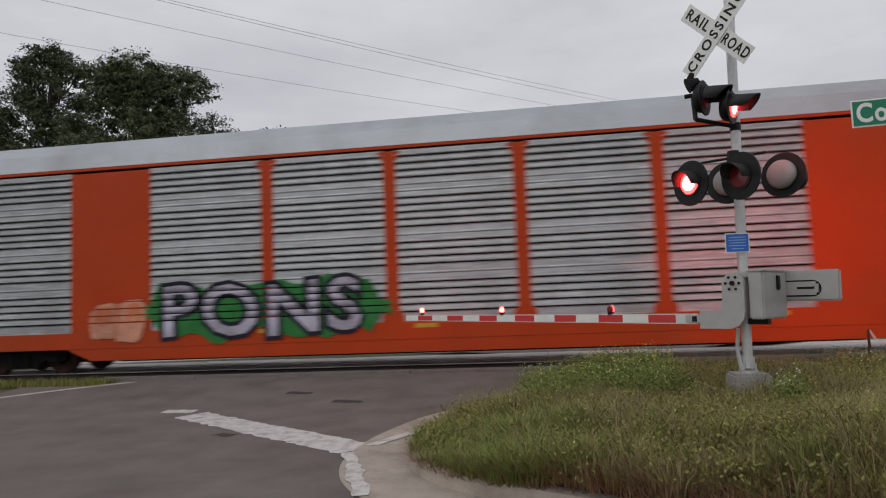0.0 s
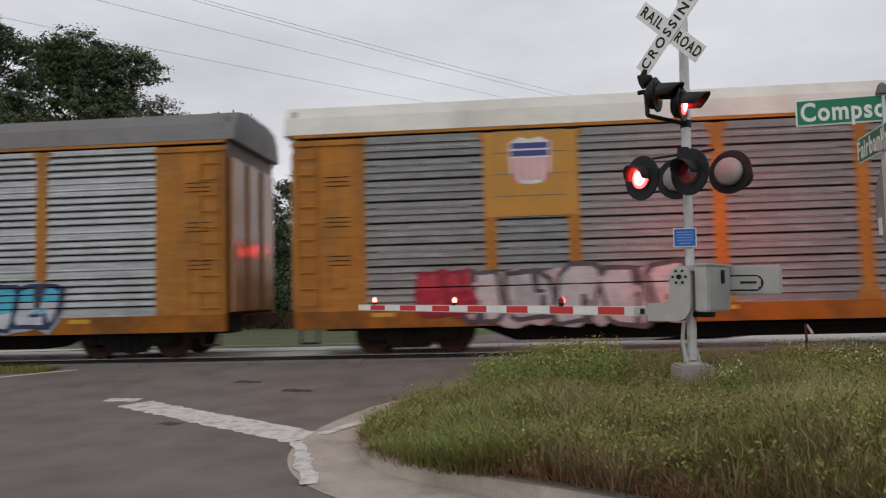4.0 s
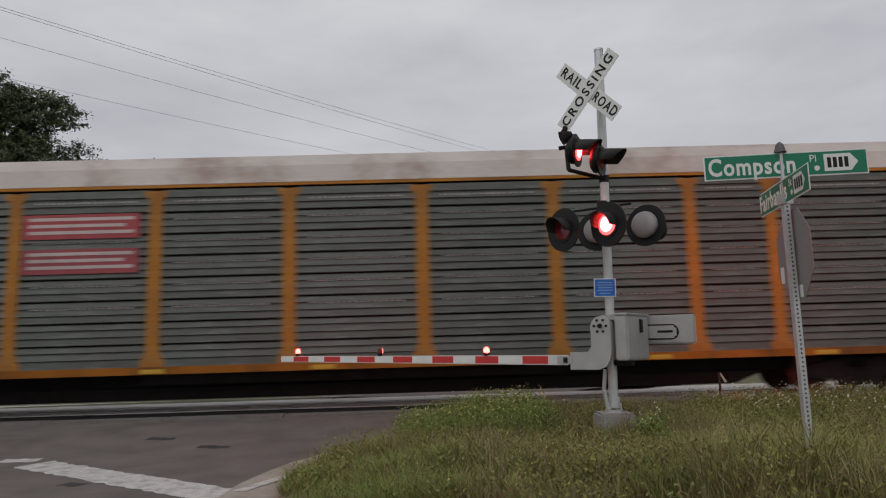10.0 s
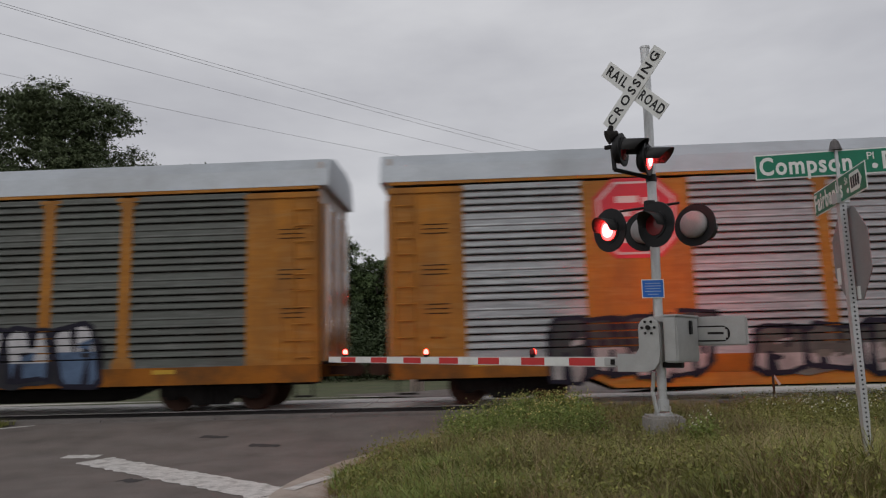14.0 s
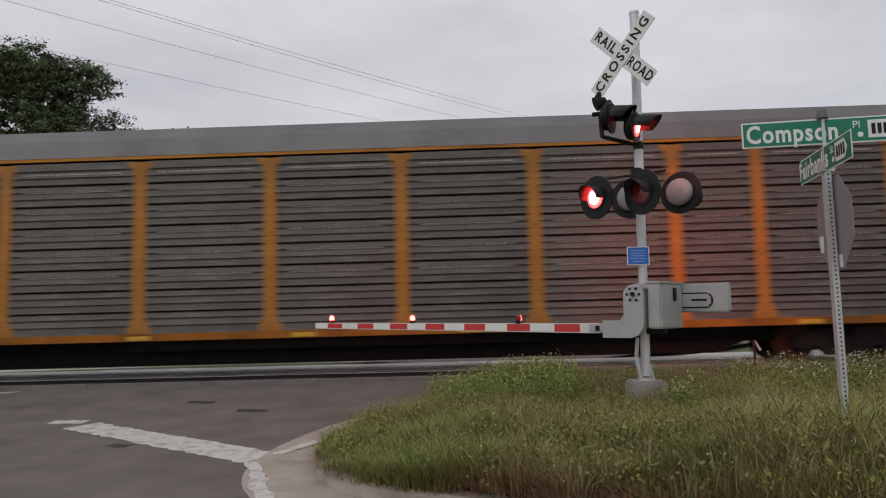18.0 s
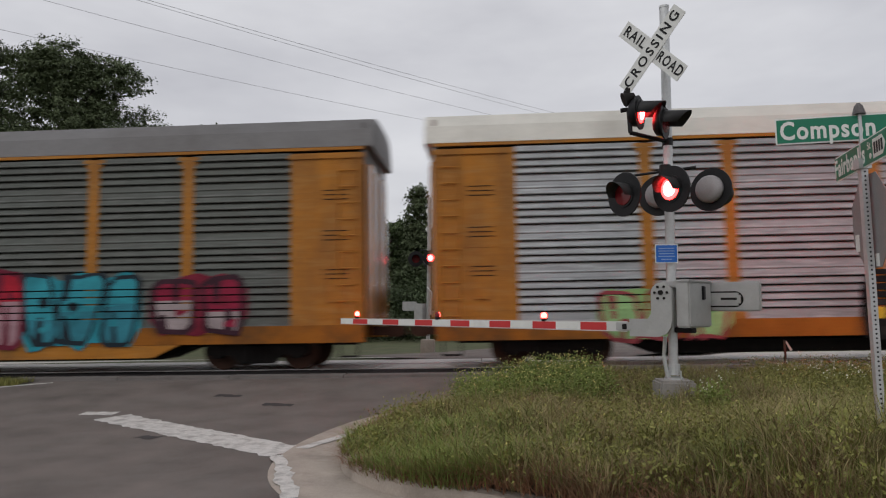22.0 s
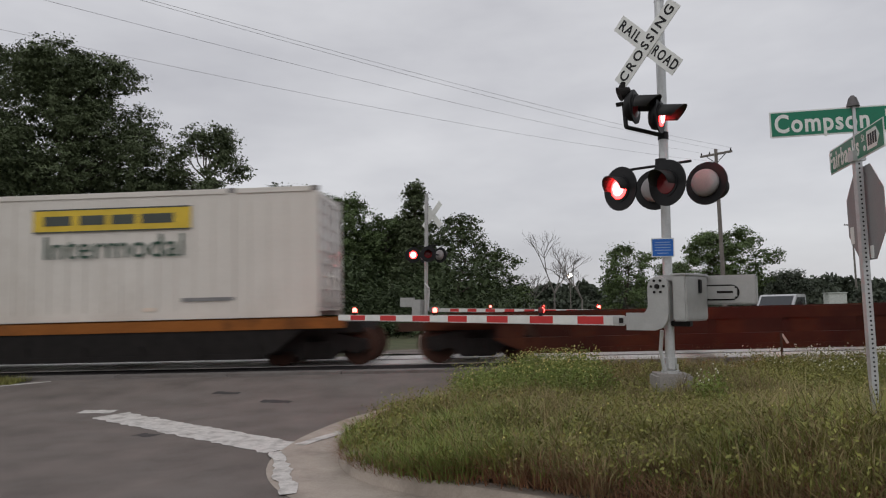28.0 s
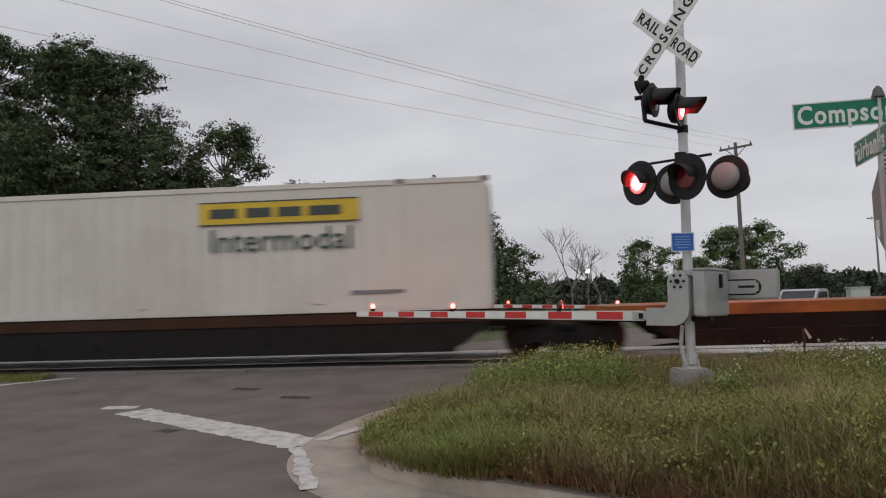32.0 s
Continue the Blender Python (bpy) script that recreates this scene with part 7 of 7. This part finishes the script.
F_YELLOW = mat("petal_yellow", (0.52, 0.46, 0.16), 0.7, vary=0.2, scale=20, bump=0.0)
F_WHITE = mat("petal_white", (0.62, 0.62, 0.50), 0.7, vary=0.1, scale=20, bump=0.0)
weeds("tall_weeds", 1500, 41, -0.5, 1.7, 9.2, 12.4, 0.28, 0.55, GRASS_FRESH, F_YELLOW, "bushy weeds at the edge of the corner")
weeds("flowering_weeds", 1700, 42, 4.2, 11.0, 9.2, 12.8, 0.3, 0.46, GRASS, F_WHITE, "weeds with small white flowers")
weeds("scattered_weeds", 5200, 43, -1.5, 10.0, 3.8, 12.8, 0.12, 0.34, GRASS, F_YELLOW, "weeds scattered through the grass")
weeds("broad_weeds", 60, 44, 2.5, 2.75, 8.4, 8.7, 0.25, 0.5, GRASS_FRESH, F_WHITE, "broad-leaved weed below the mast")


# left edge of the road: a strip of rough grass before the rails
def left_points(n, rng):
    return np.stack([rng.uniform(-16, -9.6, n), rng.uniform(13.6, 14.3, n)], 1)


rng = np.random.default_rng(51)
xy = left_points(5000, rng)
base_z = road_z(xy[:, 0], xy[:, 1])
h = rng.uniform(0.04, 0.16, len(xy))
a = rng.uniform(0, 6.28, len(xy))
co = np.stack([np.stack([xy[:, 0] - 0.01 * np.sin(a), xy[:, 1] + 0.01 * np.cos(a), base_z], 1), np.stack([xy[:, 0] + 0.01 * np.sin(a), xy[:, 1] - 0.01 * np.cos(a), base_z], 1),
               np.stack([xy[:, 0] + 0.4 * h * np.cos(a), xy[:, 1] + 0.4 * h * np.sin(a), base_z + h], 1)], 1).reshape(-1, 3)
tagged(new("left_grass", quads_mesh("left_grass", co, np.arange(len(co)).reshape(-1, 3), GRASS)), "short rough grass beside the rails", "grass", kind="stuff")


# ---- waiting pickup and small things in the field ----
def pickup(x, y, turn):
    p = thing("pickup_truck", "pale silver pickup with lit headlights waiting behind the rails", "truck", "", pose(x, y, 0.06, 0, 0, turn))
    paint = mat("silver_car_paint", (0.48, 0.49, 0.50), 0.3, 0.5, vary=0.05)
    glass = mat("dark_car_glass", (0.03, 0.035, 0.04), 0.08, vary=0.1, bump=0.0)
    part("body", prism([(-2.7, 0.45), (2.65, 0.45), (2.75, 0.6), (2.72, 0.95), (2.55, 1.08), (1.25, 1.16), (-2.7, 1.12), (-2.78, 0.7)], "y", -0.95, 0.95), paint, p)
    part("cab", prism([(-0.85, 1.12), (1.35, 1.12), (0.72, 1.66), (0.5, 1.72), (-0.65, 1.72), (-0.82, 1.62)], "y", -0.80, 0.80), paint, p)
    part("windscreen", prism([(1.30, 1.17), (1.34, 1.17), (0.78, 1.64), (0.74, 1.64)], "y", -0.70, 0.70), glass, p)
    for s in (-1, 1):
        part("side_window", prism([(-0.7, 1.2), (1.05, 1.2), (0.6, 1.58), (-0.62, 1.58)], "y", min(s * 0.80, s * 0.81), max(s * 0.80, s * 0.81)), glass, p)
        part("headlight", box(bmesh.new(), 2.66, 2.77, s * 0.70 - 0.18, s * 0.70 + 0.18, 0.76, 1.0, 0.02), HEADLIGHT, p, "lit headlight")
        part("mirror", box(bmesh.new(), 0.95, 1.05, s * 1.0 - 0.1, s * 1.0 + 0.1, 1.2, 1.38, 0.02), BLACK, p)
        for wx in (-1.75, 1.75):
            w = part("wheel", tubes(((wx, s * 0.72, 0.36), (wx, s * 0.97, 0.36), 0.37), seg=18), BLACK, p)
            part("rim", tubes(((wx, s * 0.9, 0.36), (wx, s * 0.985, 0.36), 0.22), seg=14), GALV, w)
    part("grille", box(bmesh.new(), 2.70, 2.76, -0.5, 0.5, 0.72, 1.0, 0.01), BLACK, p)
    part("bumper", box(bmesh.new(), 2.7, 2.86, -0.9, 0.9, 0.45, 0.66, 0.03), GALV, p)
    return p


pickup(14.1, 34.1, 231.5)
post_lamp = thing("yard_lamp", "lit yard lamp on a pole among far trees", "lamp", "", pose(9.4, 78.0, 0))
part("pole", tubes(((0, 0, -0.3), (0, 0, 4.6), 0.06), seg=8), WOOD, post_lamp)
part("bulb", lathe_y([(0.1, -0.15), (0.22, -0.05), (0.22, 0.05), (0.1, 0.15)], 14), mat("lit_yard_lamp", (0.9, 0.9, 0.8), 0.4, emit=(1.0, 0.95, 0.75), strength=14.0), post_lamp).location = (0, 0, 4.7)
cab = thing("utility_cabinet", "pale green utility cabinet in the field", "cabinet", "", pose(31.0, 64.0, 0))
part("case", box(bmesh.new(), -0.8, 0.8, -0.5, 0.5, -0.1, 1.9, 0.04), mat("cabinet_paint", (0.52, 0.55, 0.52), 0.6), cab)
part("lid", box(bmesh.new(), -0.88, 0.88, -0.58, 0.58, 1.9, 2.0, 0.03), mat("cabinet_paint", (0.52, 0.55, 0.52), 0.6), cab)

motions()
